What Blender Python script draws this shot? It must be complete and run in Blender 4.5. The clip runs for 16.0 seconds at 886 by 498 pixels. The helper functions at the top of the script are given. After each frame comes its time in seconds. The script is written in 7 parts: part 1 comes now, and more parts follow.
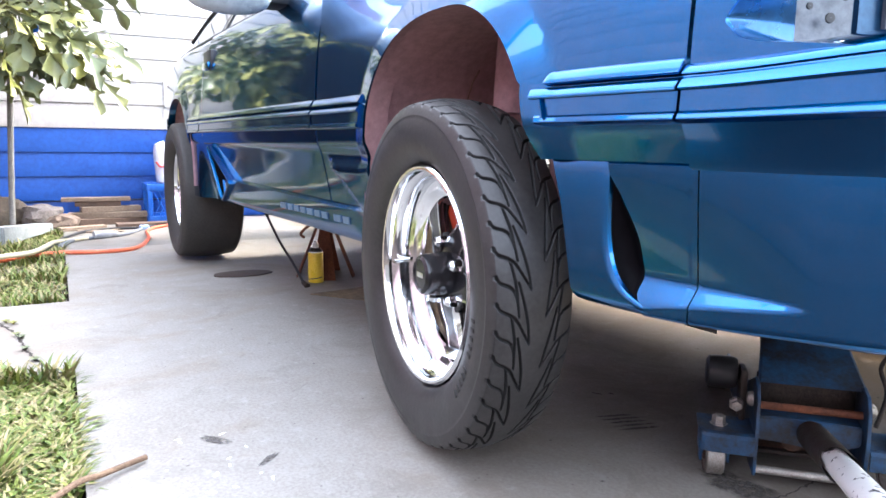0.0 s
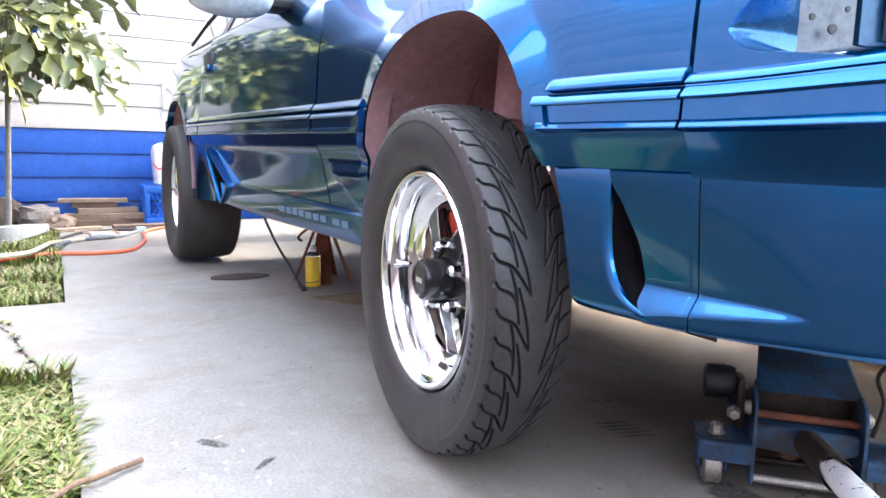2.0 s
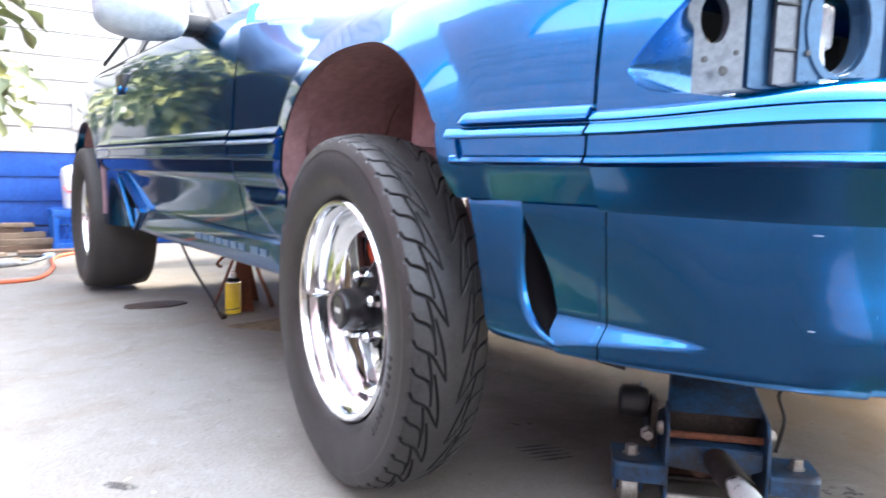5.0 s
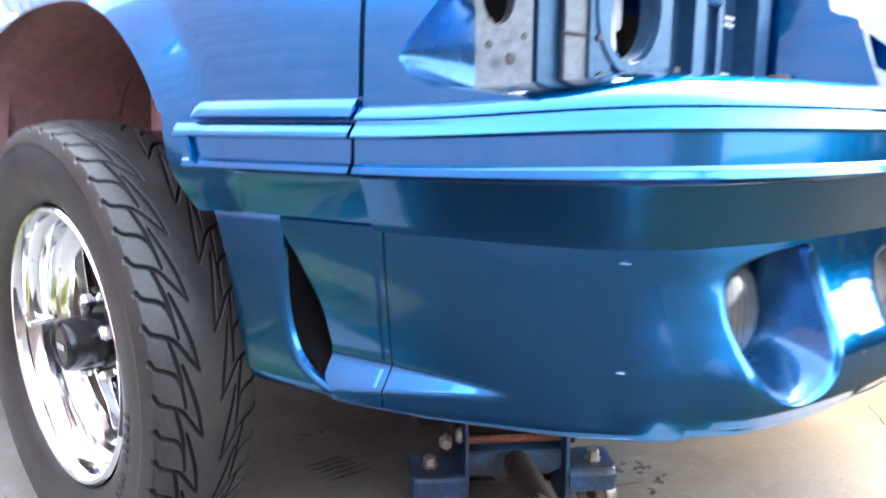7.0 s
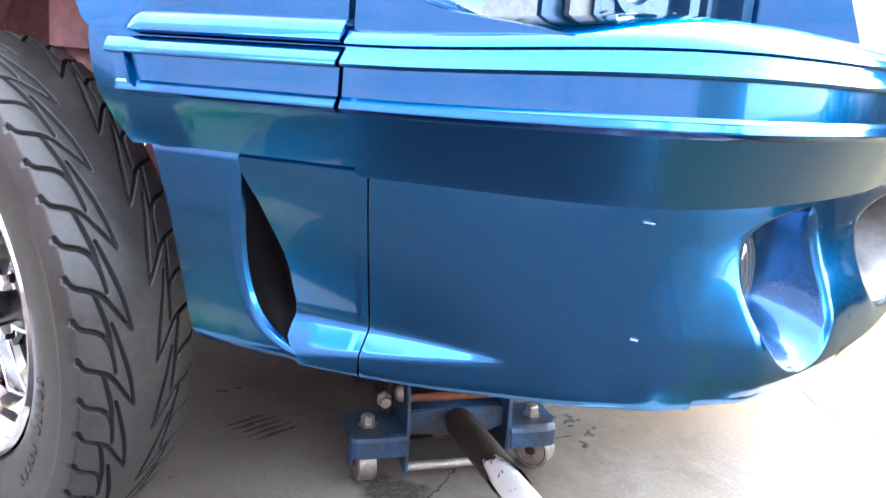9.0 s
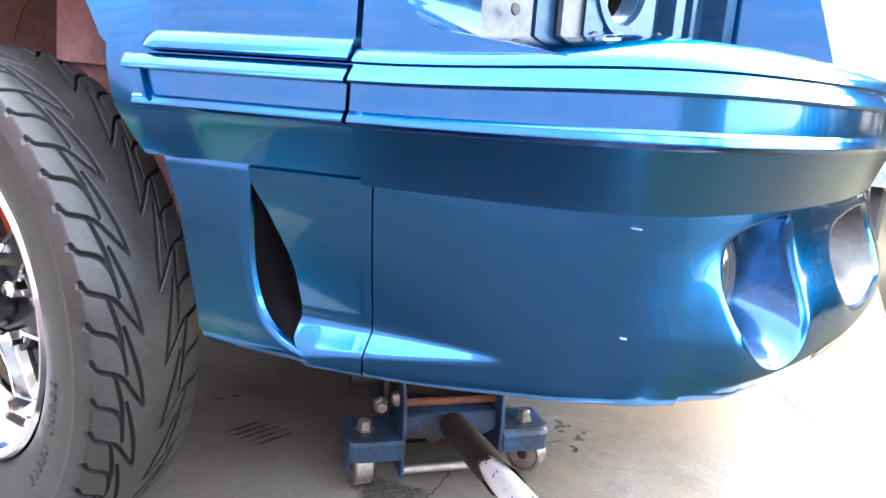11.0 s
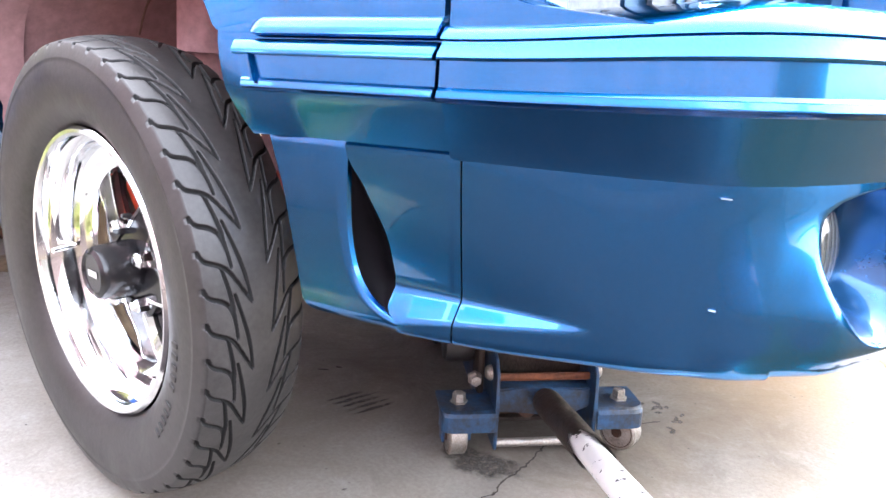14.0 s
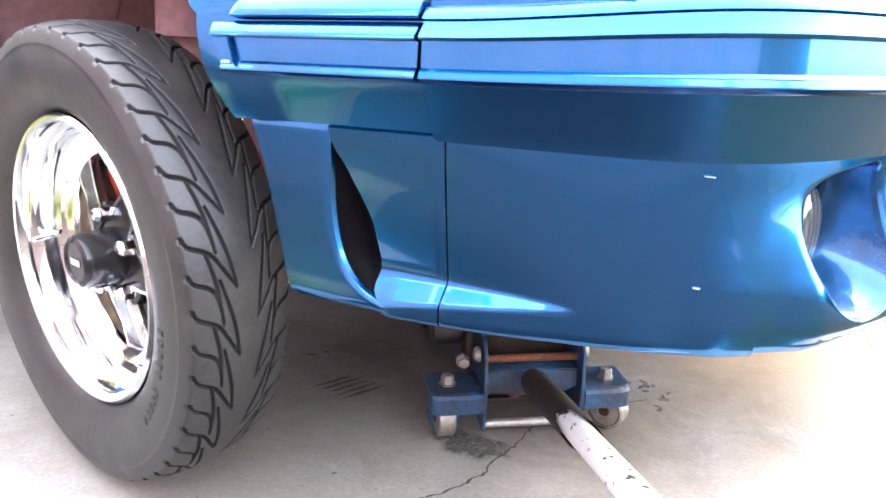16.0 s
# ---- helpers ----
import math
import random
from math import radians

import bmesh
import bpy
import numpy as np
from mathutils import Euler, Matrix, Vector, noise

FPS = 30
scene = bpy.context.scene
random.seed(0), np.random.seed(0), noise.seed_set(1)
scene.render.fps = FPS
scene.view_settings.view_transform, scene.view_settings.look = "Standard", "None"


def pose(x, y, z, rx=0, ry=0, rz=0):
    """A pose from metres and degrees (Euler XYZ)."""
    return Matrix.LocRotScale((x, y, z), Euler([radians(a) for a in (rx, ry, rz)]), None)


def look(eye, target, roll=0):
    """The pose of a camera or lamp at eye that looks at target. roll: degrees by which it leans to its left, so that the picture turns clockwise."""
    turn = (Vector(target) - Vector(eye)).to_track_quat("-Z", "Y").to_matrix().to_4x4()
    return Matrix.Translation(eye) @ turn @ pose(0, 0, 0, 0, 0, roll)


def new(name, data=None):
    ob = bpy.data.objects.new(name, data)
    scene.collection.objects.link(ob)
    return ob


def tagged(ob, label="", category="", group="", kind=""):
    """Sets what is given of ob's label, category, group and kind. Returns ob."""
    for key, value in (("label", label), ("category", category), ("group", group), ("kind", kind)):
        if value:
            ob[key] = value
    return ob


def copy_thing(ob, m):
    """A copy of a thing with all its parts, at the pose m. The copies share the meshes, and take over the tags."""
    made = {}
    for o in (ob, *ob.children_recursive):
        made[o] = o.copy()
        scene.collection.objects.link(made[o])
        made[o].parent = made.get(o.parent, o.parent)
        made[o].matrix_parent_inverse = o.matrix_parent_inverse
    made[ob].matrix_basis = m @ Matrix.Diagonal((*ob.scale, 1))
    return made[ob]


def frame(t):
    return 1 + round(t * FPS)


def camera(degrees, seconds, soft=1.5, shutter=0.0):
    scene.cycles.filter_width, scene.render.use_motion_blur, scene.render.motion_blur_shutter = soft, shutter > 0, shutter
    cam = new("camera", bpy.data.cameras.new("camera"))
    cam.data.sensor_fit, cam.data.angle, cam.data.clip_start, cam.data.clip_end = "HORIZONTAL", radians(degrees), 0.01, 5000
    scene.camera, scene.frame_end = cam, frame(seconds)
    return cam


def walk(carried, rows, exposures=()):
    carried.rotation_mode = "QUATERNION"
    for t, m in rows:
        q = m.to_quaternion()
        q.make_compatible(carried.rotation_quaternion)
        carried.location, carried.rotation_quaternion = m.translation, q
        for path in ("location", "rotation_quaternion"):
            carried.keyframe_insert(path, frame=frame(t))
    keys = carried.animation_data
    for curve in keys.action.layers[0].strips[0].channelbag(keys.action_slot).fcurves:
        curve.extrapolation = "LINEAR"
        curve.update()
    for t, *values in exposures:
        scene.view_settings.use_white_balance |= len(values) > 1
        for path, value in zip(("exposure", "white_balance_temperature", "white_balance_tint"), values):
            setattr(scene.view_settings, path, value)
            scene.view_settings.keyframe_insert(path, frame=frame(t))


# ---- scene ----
cam = camera(64.6, 16.0, shutter=0.7)
PATH = [
    (0, (1.208, -1.405, 0.594), (-0.526, -0.453, 0.3), 0.7),
    (0.5, (1.206, -1.41, 0.589), (-0.533, -0.464, 0.308), 0.8),
    (1, (1.206, -1.41, 0.591), (-0.532, -0.461, 0.307), 0.9),
    (1.5, (1.206, -1.411, 0.592), (-0.529, -0.456, 0.316), 1.5),
    (2, (1.205, -1.411, 0.594), (-0.526, -0.448, 0.315), 1.4),
    (2.5, (1.207, -1.411, 0.592), (-0.525, -0.451, 0.311), 1.1),
    (3, (1.207, -1.411, 0.593), (-0.525, -0.451, 0.314), 1.2),
    (5.5, (1.218, -1.381, 0.631), (-0.325, -0.12, 0.458), 0.2),
    (6, (1.223, -1.363, 0.666), (-0.214, 0.022, 0.544), -1.5),
    (6.5, (1.214, -1.322, 0.674), (-0.164, 0.122, 0.539), -1.4),
    (7, (1.095, -1.241, 0.672), (-0.127, 0.305, 0.328), 0.3),
    (7.5, (0.999, -1.235, 0.674), (-0.173, 0.33, 0.255), 2.2),
    (8, (0.972, -1.224, 0.664), (0.006, 0.458, 0.177), 3.8),
    (10.5, (0.976, -1.269, 0.658), (0.058, 0.45, 0.207), 4.1),
    (11, (0.981, -1.275, 0.66), (0.071, 0.451, 0.219), 4.1),
    (11.5, (0.984, -1.279, 0.657), (0.055, 0.426, 0.181), 3.3),
    (12, (0.986, -1.275, 0.656), (0.054, 0.421, 0.152), 3.4),
    (12.5, (0.995, -1.271, 0.651), (-0.006, 0.385, 0.145), 2.9),
    (13, (1.005, -1.266, 0.648), (-0.109, 0.303, 0.103), 1.3),
    (13.5, (1.007, -1.27, 0.65), (-0.123, 0.292, 0.118), 1.5),
    (14, (1.005, -1.286, 0.654), (-0.141, 0.274, 0.153), 2.3),
    (14.5, (1.01, -1.274, 0.651), (-0.124, 0.284, 0.117), 1.5),
    (15, (1.005, -1.266, 0.648), (-0.08, 0.324, 0.108), 1.8),
    (15.5, (1.006, -1.268, 0.648), (-0.084, 0.314, 0.094), 1.7),
    (16, (1.006, -1.284, 0.652), (-0.103, 0.289, 0.108), 1.7),
]
walk(cam, [(t, look(eye, target, roll)) for t, eye, target, roll in PATH], [(0, 4.16, 6050, 10), (3.2, 4.16, 6050, 10), (6, 4.38, 6250, 9), (7, 4.46, 6150, 8), (8.2, 4.78, 6200, 8), (10.3, 4.92, 6250, 8), (13, 5.04, 6600, 11), (16, 5.11, 6550, 12)])

# ======== place ========

# ---------------------------------------------------------------- sky and sun
SUN_EL, SUN_AZ = 40.0, -12.0
world = bpy.data.worlds.new("sky")
scene.world = world
world.use_nodes = True
wt = world.node_tree
wt.nodes.clear()
w_sky = wt.nodes.new("ShaderNodeTexSky")
w_sky.sky_type, w_sky.sun_disc = "NISHITA", False
w_sky.sun_elevation, w_sky.sun_rotation = radians(SUN_EL), radians(SUN_AZ % 360)
w_sky.air_density, w_sky.dust_density, w_sky.ozone_density = 1.0, 5.0, 1.0
w_bg = wt.nodes.new("ShaderNodeBackground")
w_bg.inputs["Strength"].default_value = 0.15
w_hsv = wt.nodes.new("ShaderNodeHueSaturation")
w_hsv.inputs["Saturation"].default_value = 0.42
w_out = wt.nodes.new("ShaderNodeOutputWorld")
wt.links.new(w_sky.outputs[0], w_hsv.inputs["Color"])
wt.links.new(w_hsv.outputs[0], w_bg.inputs[0])
wt.links.new(w_bg.outputs[0], w_out.inputs[0])

sun_data = bpy.data.lights.new("sun", "SUN")
sun_data.energy, sun_data.angle, sun_data.color = 0.65, radians(12), (1.0, 0.90, 0.76)
sun = new("sun", sun_data)
_az = radians(SUN_AZ)
_sd = Vector((math.sin(_az) * math.cos(radians(SUN_EL)), math.cos(_az) * math.cos(radians(SUN_EL)), math.sin(radians(SUN_EL))))
sun.matrix_world = look(_sd * 30, (0, 0, 0))


# ---------------------------------------------------------------- materials
def shader(name, color, rough=0.5, metal=0.0, coat=0.0, coat_rough=0.03, spec=0.5, trans=0.0, ior=1.5):
    m = bpy.data.materials.new(name)
    m.use_nodes = True
    b = m.node_tree.nodes["Principled BSDF"]
    b.inputs["Base Color"].default_value = (*color, 1)
    b.inputs["Roughness"].default_value = rough
    b.inputs["Metallic"].default_value = metal
    b.inputs["Coat Weight"].default_value = coat
    b.inputs["Coat Roughness"].default_value = coat_rough
    b.inputs["Specular IOR Level"].default_value = spec
    b.inputs["Transmission Weight"].default_value = trans
    b.inputs["IOR"].default_value = ior
    return m


def node(m, kind, **values):
    n = m.node_tree.nodes.new(kind)
    for k, v in values.items():
        n.inputs[k].default_value = v
    return n


def wire(m, a, b):
    m.node_tree.links.new(a, b)


def bsdf(m):
    return m.node_tree.nodes["Principled BSDF"]


def place_coords(m, space="Object", scale=(1, 1, 1)):
    c = m.node_tree.nodes.new("ShaderNodeTexCoord")
    mp = m.node_tree.nodes.new("ShaderNodeMapping")
    mp.inputs["Scale"].default_value = scale
    wire(m, c.outputs[space], mp.inputs["Vector"])
    return mp.outputs[0]


def noise_at(m, vec, scale, detail=6.0, rough=0.6, distortion=0.0):
    n = node(m, "ShaderNodeTexNoise", Scale=scale, Detail=detail, Roughness=rough, Distortion=distortion)
    wire(m, vec, n.inputs["Vector"])
    return n.outputs["Fac"]


def ramp_at(m, fac, stops):
    r = m.node_tree.nodes.new("ShaderNodeValToRGB")
    el = r.color_ramp.elements
    while len(el) < len(stops):
        el.new(0.5)
    for e, (p, c) in zip(el, stops):
        e.position = p
        e.color = (*c, 1) if len(c) == 3 else c
    wire(m, fac, r.inputs[0])
    return r.outputs[0]


def mix_at(m, fac, a, b, kind="MIX"):
    n = m.node_tree.nodes.new("ShaderNodeMix")
    n.data_type, n.blend_type = "RGBA", kind
    for sock, v in ((n.inputs["Factor"], fac), (n.inputs["A"], a), (n.inputs["B"], b)):
        if isinstance(v, (int, float)):
            sock.default_value = v
        elif isinstance(v, tuple):
            sock.default_value = (*v, 1)
        else:
            wire(m, v, sock)
    return n.outputs["Result"]


def bump_at(m, height, strength=0.3, distance=0.01):
    n = node(m, "ShaderNodeBump", Strength=strength, Distance=distance)
    wire(m, height, n.inputs["Height"])
    wire(m, n.outputs[0], bsdf(m).inputs["Normal"])


def grey(v):
    return (v, v, v)


def mottled(name, dark, light, scale, rough=0.7, metal=0.0, bump=0.2, fine=8.0, distance=0.004, coat=0.0, lo=0.35, hi=0.65):
    """A surface of two tones with broad stains and fine grain."""
    m = shader(name, light, rough, metal, coat)
    v = place_coords(m)
    a = noise_at(m, v, scale, 6, 0.65)
    g = noise_at(m, v, scale * fine, 4, 0.6)
    c = ramp_at(m, a, [(lo, dark), (hi, light)])
    c = mix_at(m, 0.35, c, ramp_at(m, g, [(0.3, tuple(x * 0.7 for x in dark)), (0.7, tuple(min(1, x * 1.15) for x in light))]))
    wire(m, c, bsdf(m).inputs["Base Color"])
    wire(m, ramp_at(m, a, [(0.3, grey(max(0.05, rough - 0.12))), (0.7, grey(min(1, rough + 0.1)))]), bsdf(m).inputs["Roughness"])
    bump_at(m, g, bump, distance)
    return m


def make_paint(name, color, rough=0.30):
    """Metallic car paint under a thick clear coat, with fine flake and a little dust."""
    m = shader(name, color, rough, 1.0, 1.0, 0.02)
    bsdf(m).inputs["Coat IOR"].default_value = 1.52
    bsdf(m).inputs["Specular Tint"].default_value = (0.30, 0.38, 0.42, 1.0)
    v = place_coords(m)
    flake = node(m, "ShaderNodeTexVoronoi", Scale=1400.0)
    wire(m, v, flake.inputs["Vector"])
    tone = mix_at(m, 0.25, tuple(color), ramp_at(m, flake.outputs["Color"], [(0.0, tuple(x * 0.4 for x in color)), (1.0, tuple(min(1, x * 2.0) for x in color))]))
    dust = noise_at(m, v, 7.0, 8, 0.7)
    tone = mix_at(m, ramp_at(m, dust, [(0.55, grey(0.0)), (0.85, grey(0.05))]), tone, (0.16, 0.15, 0.15))
    wire(m, tone, bsdf(m).inputs["Base Color"])
    wire(m, ramp_at(m, dust, [(0.35, grey(0.03)), (0.8, grey(0.10))]), bsdf(m).inputs["Coat Roughness"])
    wob = noise_at(m, v, 3.5, 2, 0.5)
    n = node(m, "ShaderNodeBump", Strength=0.05, Distance=0.01)
    wire(m, wob, n.inputs["Height"])
    wire(m, n.outputs[0], bsdf(m).inputs["Coat Normal"])
    return m


PAINT = make_paint("blue_metallic_paint", (0.002, 0.118, 0.325), 0.23)
PAINT_INNER = mottled("bare_and_overspray_steel", (0.016, 0.058, 0.120), (0.036, 0.102, 0.190), 9, 0.34, 0.35, 0.1)
STEEL_BARE = mottled("bare_zinc_steel", (0.08, 0.090, 0.105), (0.16, 0.175, 0.195), 14, 0.42, 0.3, 0.1)
# red-brown raised to take in the lens haze over the arch
WELL = mottled("haze_paled_undercoating", (0.27, 0.150, 0.155), (0.40, 0.225, 0.225), 7, 0.85, 0, 0.2)
UNDER = mottled("black_underbody", (0.012, 0.012, 0.012), (0.04, 0.036, 0.033), 8, 0.8, 0, 0.4)
# matte black that stands in for shade in the scoop and duct
SHADEBLACK = mottled("recess_shade_black", (0.001, 0.001, 0.0015), (0.0025, 0.002, 0.003), 14, 0.6, 0, 0.1)
bsdf(SHADEBLACK).inputs["Specular IOR Level"].default_value = 0.05
CHROME = shader("polished_aluminium", (0.86, 0.87, 0.88), 0.06, 1.0)
_v = place_coords(CHROME)
wire(CHROME, ramp_at(CHROME, noise_at(CHROME, _v, 60, 5, 0.6), [(0.3, grey(0.03)), (0.75, grey(0.16))]), bsdf(CHROME).inputs["Roughness"])
BLACKGLOSS = shader("gloss_black_plastic", (0.012, 0.012, 0.014), 0.18)
RUBBER = mottled("tyre_rubber", (0.016, 0.015, 0.015), (0.040, 0.037, 0.036), 14, 0.44, 0, 0.35, 9, 0.001)
SLICK = mottled("worn_slick_rubber", (0.020, 0.018, 0.017), (0.046, 0.042, 0.038), 12, 0.7, 0, 0.3, 9, 0.001)
# near-black copy of the rubber, painting in the grooves' shade
GROOVESHADE = shader("groove_shade_rubber", (0.008, 0.008, 0.008), 0.9)
RUST = mottled("rusty_red_oxide_steel", (0.09, 0.03, 0.015), (0.24, 0.085, 0.04), 16, 0.8, 0.1, 0.5)
BRASSY = mottled("rusty_brake_steel", (0.10, 0.05, 0.035), (0.22, 0.13, 0.09), 30, 0.6, 0.5, 0.4)
DISCSTEEL = mottled("dark_brake_steel", (0.018, 0.014, 0.013), (0.05, 0.038, 0.034), 30, 0.5, 0.4, 0.3)
CALIPER = shader("red_painted_caliper", (0.42, 0.05, 0.02), 0.5)
GLASS = shader("tinted_glass", (0.05, 0.055, 0.06), 0.03, 0, 0, 0.0, 0.8)
LENS = shader("clear_lamp_glass", (0.80, 0.78, 0.72), 0.06, 0, 0, 0, 0.5, 0.95)
REFLECTOR = shader("lamp_reflector", (0.34, 0.31, 0.25), 0.3, 1.0)
TRIMBLACK = shader("black_rubber_trim", (0.015, 0.015, 0.016), 0.45)
# darker copy of the body blue, with the openings' inner shade in it
BAY = mottled("shaded_blue_paint", (0.010, 0.07, 0.18), (0.02, 0.11, 0.26), 12, 0.26, 0.7, 0.05, coat=0.6)
DUSTYGREY = mottled("dusty_grey_plastic", (0.05, 0.05, 0.052), (0.11, 0.108, 0.108), 10, 0.4, 0, 0.1)
MIRRORSKIN = mottled("pale_blue_grey_cover", (0.30, 0.35, 0.38), (0.44, 0.49, 0.52), 6, 0.3, 0, 0.05, coat=1.0)
INTERIOR = shader("dark_interior_cloth", (0.03, 0.03, 0.035), 0.9)


# ---------------------------------------------------------------- building helpers
def mesh_of(name, verts, faces, material=None, smooth=True):
    me = bpy.data.meshes.new(name)
    me.from_pydata([tuple(v) for v in verts], [], faces)
    if material:
        me.materials.append(material)
    if smooth:
        me.polygons.foreach_set("use_smooth", [True] * len(me.polygons))
    me.update()
    return me


def part(name, bm, material, parent, label="", smooth=True, angle=35.0):
    """Links a bmesh as one mesh object under a thing or a part."""
    me = bpy.data.meshes.new(name)
    bmesh.ops.recalc_face_normals(bm, faces=bm.faces[:]) if len(bm.faces) < 60000 else None
    lim = radians(angle)
    for f in bm.faces:
        f.smooth = smooth
    for e in bm.edges:
        if len(e.link_faces) == 2 and e.calc_face_angle(0) > lim:
            e.smooth = False
    bm.to_mesh(me)
    bm.free()
    me.materials.append(material)
    ob = new(name, me)
    if parent is not None:
        ob.parent = parent
        ob.matrix_parent_inverse = Matrix.Identity(4) if parent.parent else parent.matrix_basis.inverted()
    if label:
        tagged(ob, label)
    return ob


def blend_seams(ob, reach=0.007):
    """Evens the shading where two grids of one panel meet edge to edge."""
    me = ob.data
    b = bmesh.new()
    b.from_mesh(me)
    rim = [v.index for v in b.verts if v.is_boundary]
    nor = [v.normal.copy() for v in b.verts]
    cos = [v.co.copy() for v in b.verts]
    b.free()
    out = [n.copy() for n in nor]
    for i in rim:
        acc = Vector()
        for j in rim:
            if (cos[i] - cos[j]).length < reach and nor[i].dot(nor[j]) > 0.5:
                acc += nor[j]
        out[i] = acc.normalized()
    me.normals_split_custom_set_from_vertices([tuple(n) for n in out])


def thing(name, at, label, category, group="", kind=""):
    ob = new(name)
    ob.empty_display_size = 0.05
    ob.matrix_basis = Matrix.Translation(at)
    return tagged(ob, label, category, group, kind)


def add_grid(bm, rows, close=False):
    """Quads over a table of points (rows of equal length)."""
    vs = [[bm.verts.new(p) for p in row] for row in rows]
    for a, b in zip(vs[:-1], vs[1:]):
        n = len(a)
        for i in range(n if close else n - 1):
            j = (i + 1) % n
            q = [a[i], a[j], b[j], b[i]]
            q = [v for k, v in enumerate(q) if v not in q[:k]]
            if len(q) > 2:
                bm.faces.new(q)
    return vs


def box(bm, lo, hi, bevel=0.0, m=None):
    r = bmesh.ops.create_cube(bm, size=1.0)
    lo, hi = Vector(lo), Vector(hi)
    for v in r["verts"]:
        v.co = Vector(((v.co[k] + 0.5) * (hi[k] - lo[k]) + lo[k] for k in range(3)))
    if bevel:
        es = list({e for v in r["verts"] for e in v.link_edges})
        out = bmesh.ops.bevel(bm, geom=es, offset=bevel, segments=2, profile=0.5, affect="EDGES")
        vs = list({v for f in out["faces"] for v in f.verts} | {v for v in r["verts"] if v.is_valid})
    else:
        vs = r["verts"]
    if m is not None:
        for v in vs:
            v.co = m @ v.co
    return vs


def frame_of(a, b):
    z = (Vector(b) - Vector(a)).normalized()
    x = z.orthogonal().normalized()
    return x, z.cross(x), z


def rod(bm, a, b, r, r2=None, n=16, cap=True):
    """A round bar from a to b."""
    r2 = r if r2 is None else r2
    x, y, _ = frame_of(a, b)
    rows = []
    for p, q in ((Vector(a), r), (Vector(b), r2)):
        rows.append([p + q * (math.cos(t) * x + math.sin(t) * y) for t in [2 * math.pi * i / n for i in range(n)]])
    vs = add_grid(bm, rows, True)
    if cap:
        bm.faces.new(vs[0])
        bm.faces.new(vs[1])
    return vs


def hose(bm, pts, r, n=10, sub=8):
    """A round cable through points, smoothed."""
    path = smooth_path(pts, sub)
    rows = []
    up = Vector((0, 0, 1))
    for i, p in enumerate(path):
        d = (path[min(i + 1, len(path) - 1)] - path[max(i - 1, 0)]).normalized()
        x = d.cross(up)
        x = x.normalized() if x.length > 1e-4 else Vector((1, 0, 0))
        y = x.cross(d)
        rows.append([p + r * (math.cos(t) * x + math.sin(t) * y) for t in [2 * math.pi * k / n for k in range(n)]])
    vs = add_grid(bm, rows, True)
    bm.faces.new(vs[0])
    bm.faces.new(vs[-1])


def smooth_path(pts, sub=8):
    p = [Vector(q) for q in pts]
    out = []
    for i in range(len(p) - 1):
        a, b, c, d = p[max(i - 1, 0)], p[i], p[i + 1], p[min(i + 2, len(p) - 1)]
        for k in range(sub):
            t = k / sub
            out.append(0.5 * ((2 * b) + (c - a) * t + (2 * a - 5 * b + 4 * c - d) * t * t + (3 * b - a - 3 * c + d) * t ** 3))
    out.append(p[-1])
    return out


def spline(xs, ys):
    """A smooth function through the given pairs."""
    xs, ys = list(map(float, xs)), list(map(float, ys))
    n = len(xs)
    d = [(ys[i + 1] - ys[i]) / (xs[i + 1] - xs[i]) for i in range(n - 1)]
    t = [d[0]] + [0.0 if d[i - 1] * d[i] <= 0 else 2 * d[i - 1] * d[i] / (d[i - 1] + d[i]) for i in range(1, n - 1)] + [d[-1]]

    def f(x):
        if x <= xs[0]:
            return ys[0] + t[0] * (x - xs[0])
        if x >= xs[-1]:
            return ys[-1] + t[-1] * (x - xs[-1])
        i = max(k for k in range(n - 1) if xs[k] <= x)
        h = xs[i + 1] - xs[i]
        u = (x - xs[i]) / h
        return (2 * u ** 3 - 3 * u * u + 1) * ys[i] + (u ** 3 - 2 * u * u + u) * h * t[i] + (3 * u * u - 2 * u ** 3) * ys[i + 1] + (u ** 3 - u * u) * h * t[i + 1]

    return f


def lathe(bm, profile, c, axis, side, n=96, close=False):
    """Turns (distance along axis, radius) pairs about an axis through c."""
    a = Vector(axis).normalized()
    u = Vector(side).normalized()
    w = a.cross(u)
    rows = []
    for h, r in profile:
        rows.append([Vector(c) + a * h + r * (math.cos(t) * u + math.sin(t) * w) for t in [2 * math.pi * i / n for i in range(n)]])
    return add_grid(bm, rows, True)


def clamp(x, a=0.0, b=1.0):
    return a if x < a else b if x > b else x


def ease(a, b, x):
    t = clamp((x - a) / (b - a))
    return t * t * (3 - 2 * t)


def mixv(a, b, t):
    return a + (b - a) * t


def linspace(a, b, n):
    return [a + (b - a) * i / (n - 1) for i in range(n)]


# ---------------------------------------------------------------- ground, house, garden
CONCRETE = shader("worn_concrete", (0.216, 0.211, 0.200), 0.8, spec=0.25)
_v = place_coords(CONCRETE)
_big = noise_at(CONCRETE, _v, 1.1, 7, 0.62, 0.4)
_mid = noise_at(CONCRETE, _v, 9.0, 8, 0.7)
_fine = noise_at(CONCRETE, _v, 130.0, 4, 0.7)
_c = ramp_at(CONCRETE, _big, [(0.30, (0.154, 0.147, 0.136)), (0.52, (0.222, 0.216, 0.208)), (0.72, (0.273, 0.268, 0.257))])
_c = mix_at(CONCRETE, 0.5, _c, ramp_at(CONCRETE, _mid, [(0.3, (0.139, 0.131, 0.121)), (0.6, (0.252, 0.247, 0.239))]))
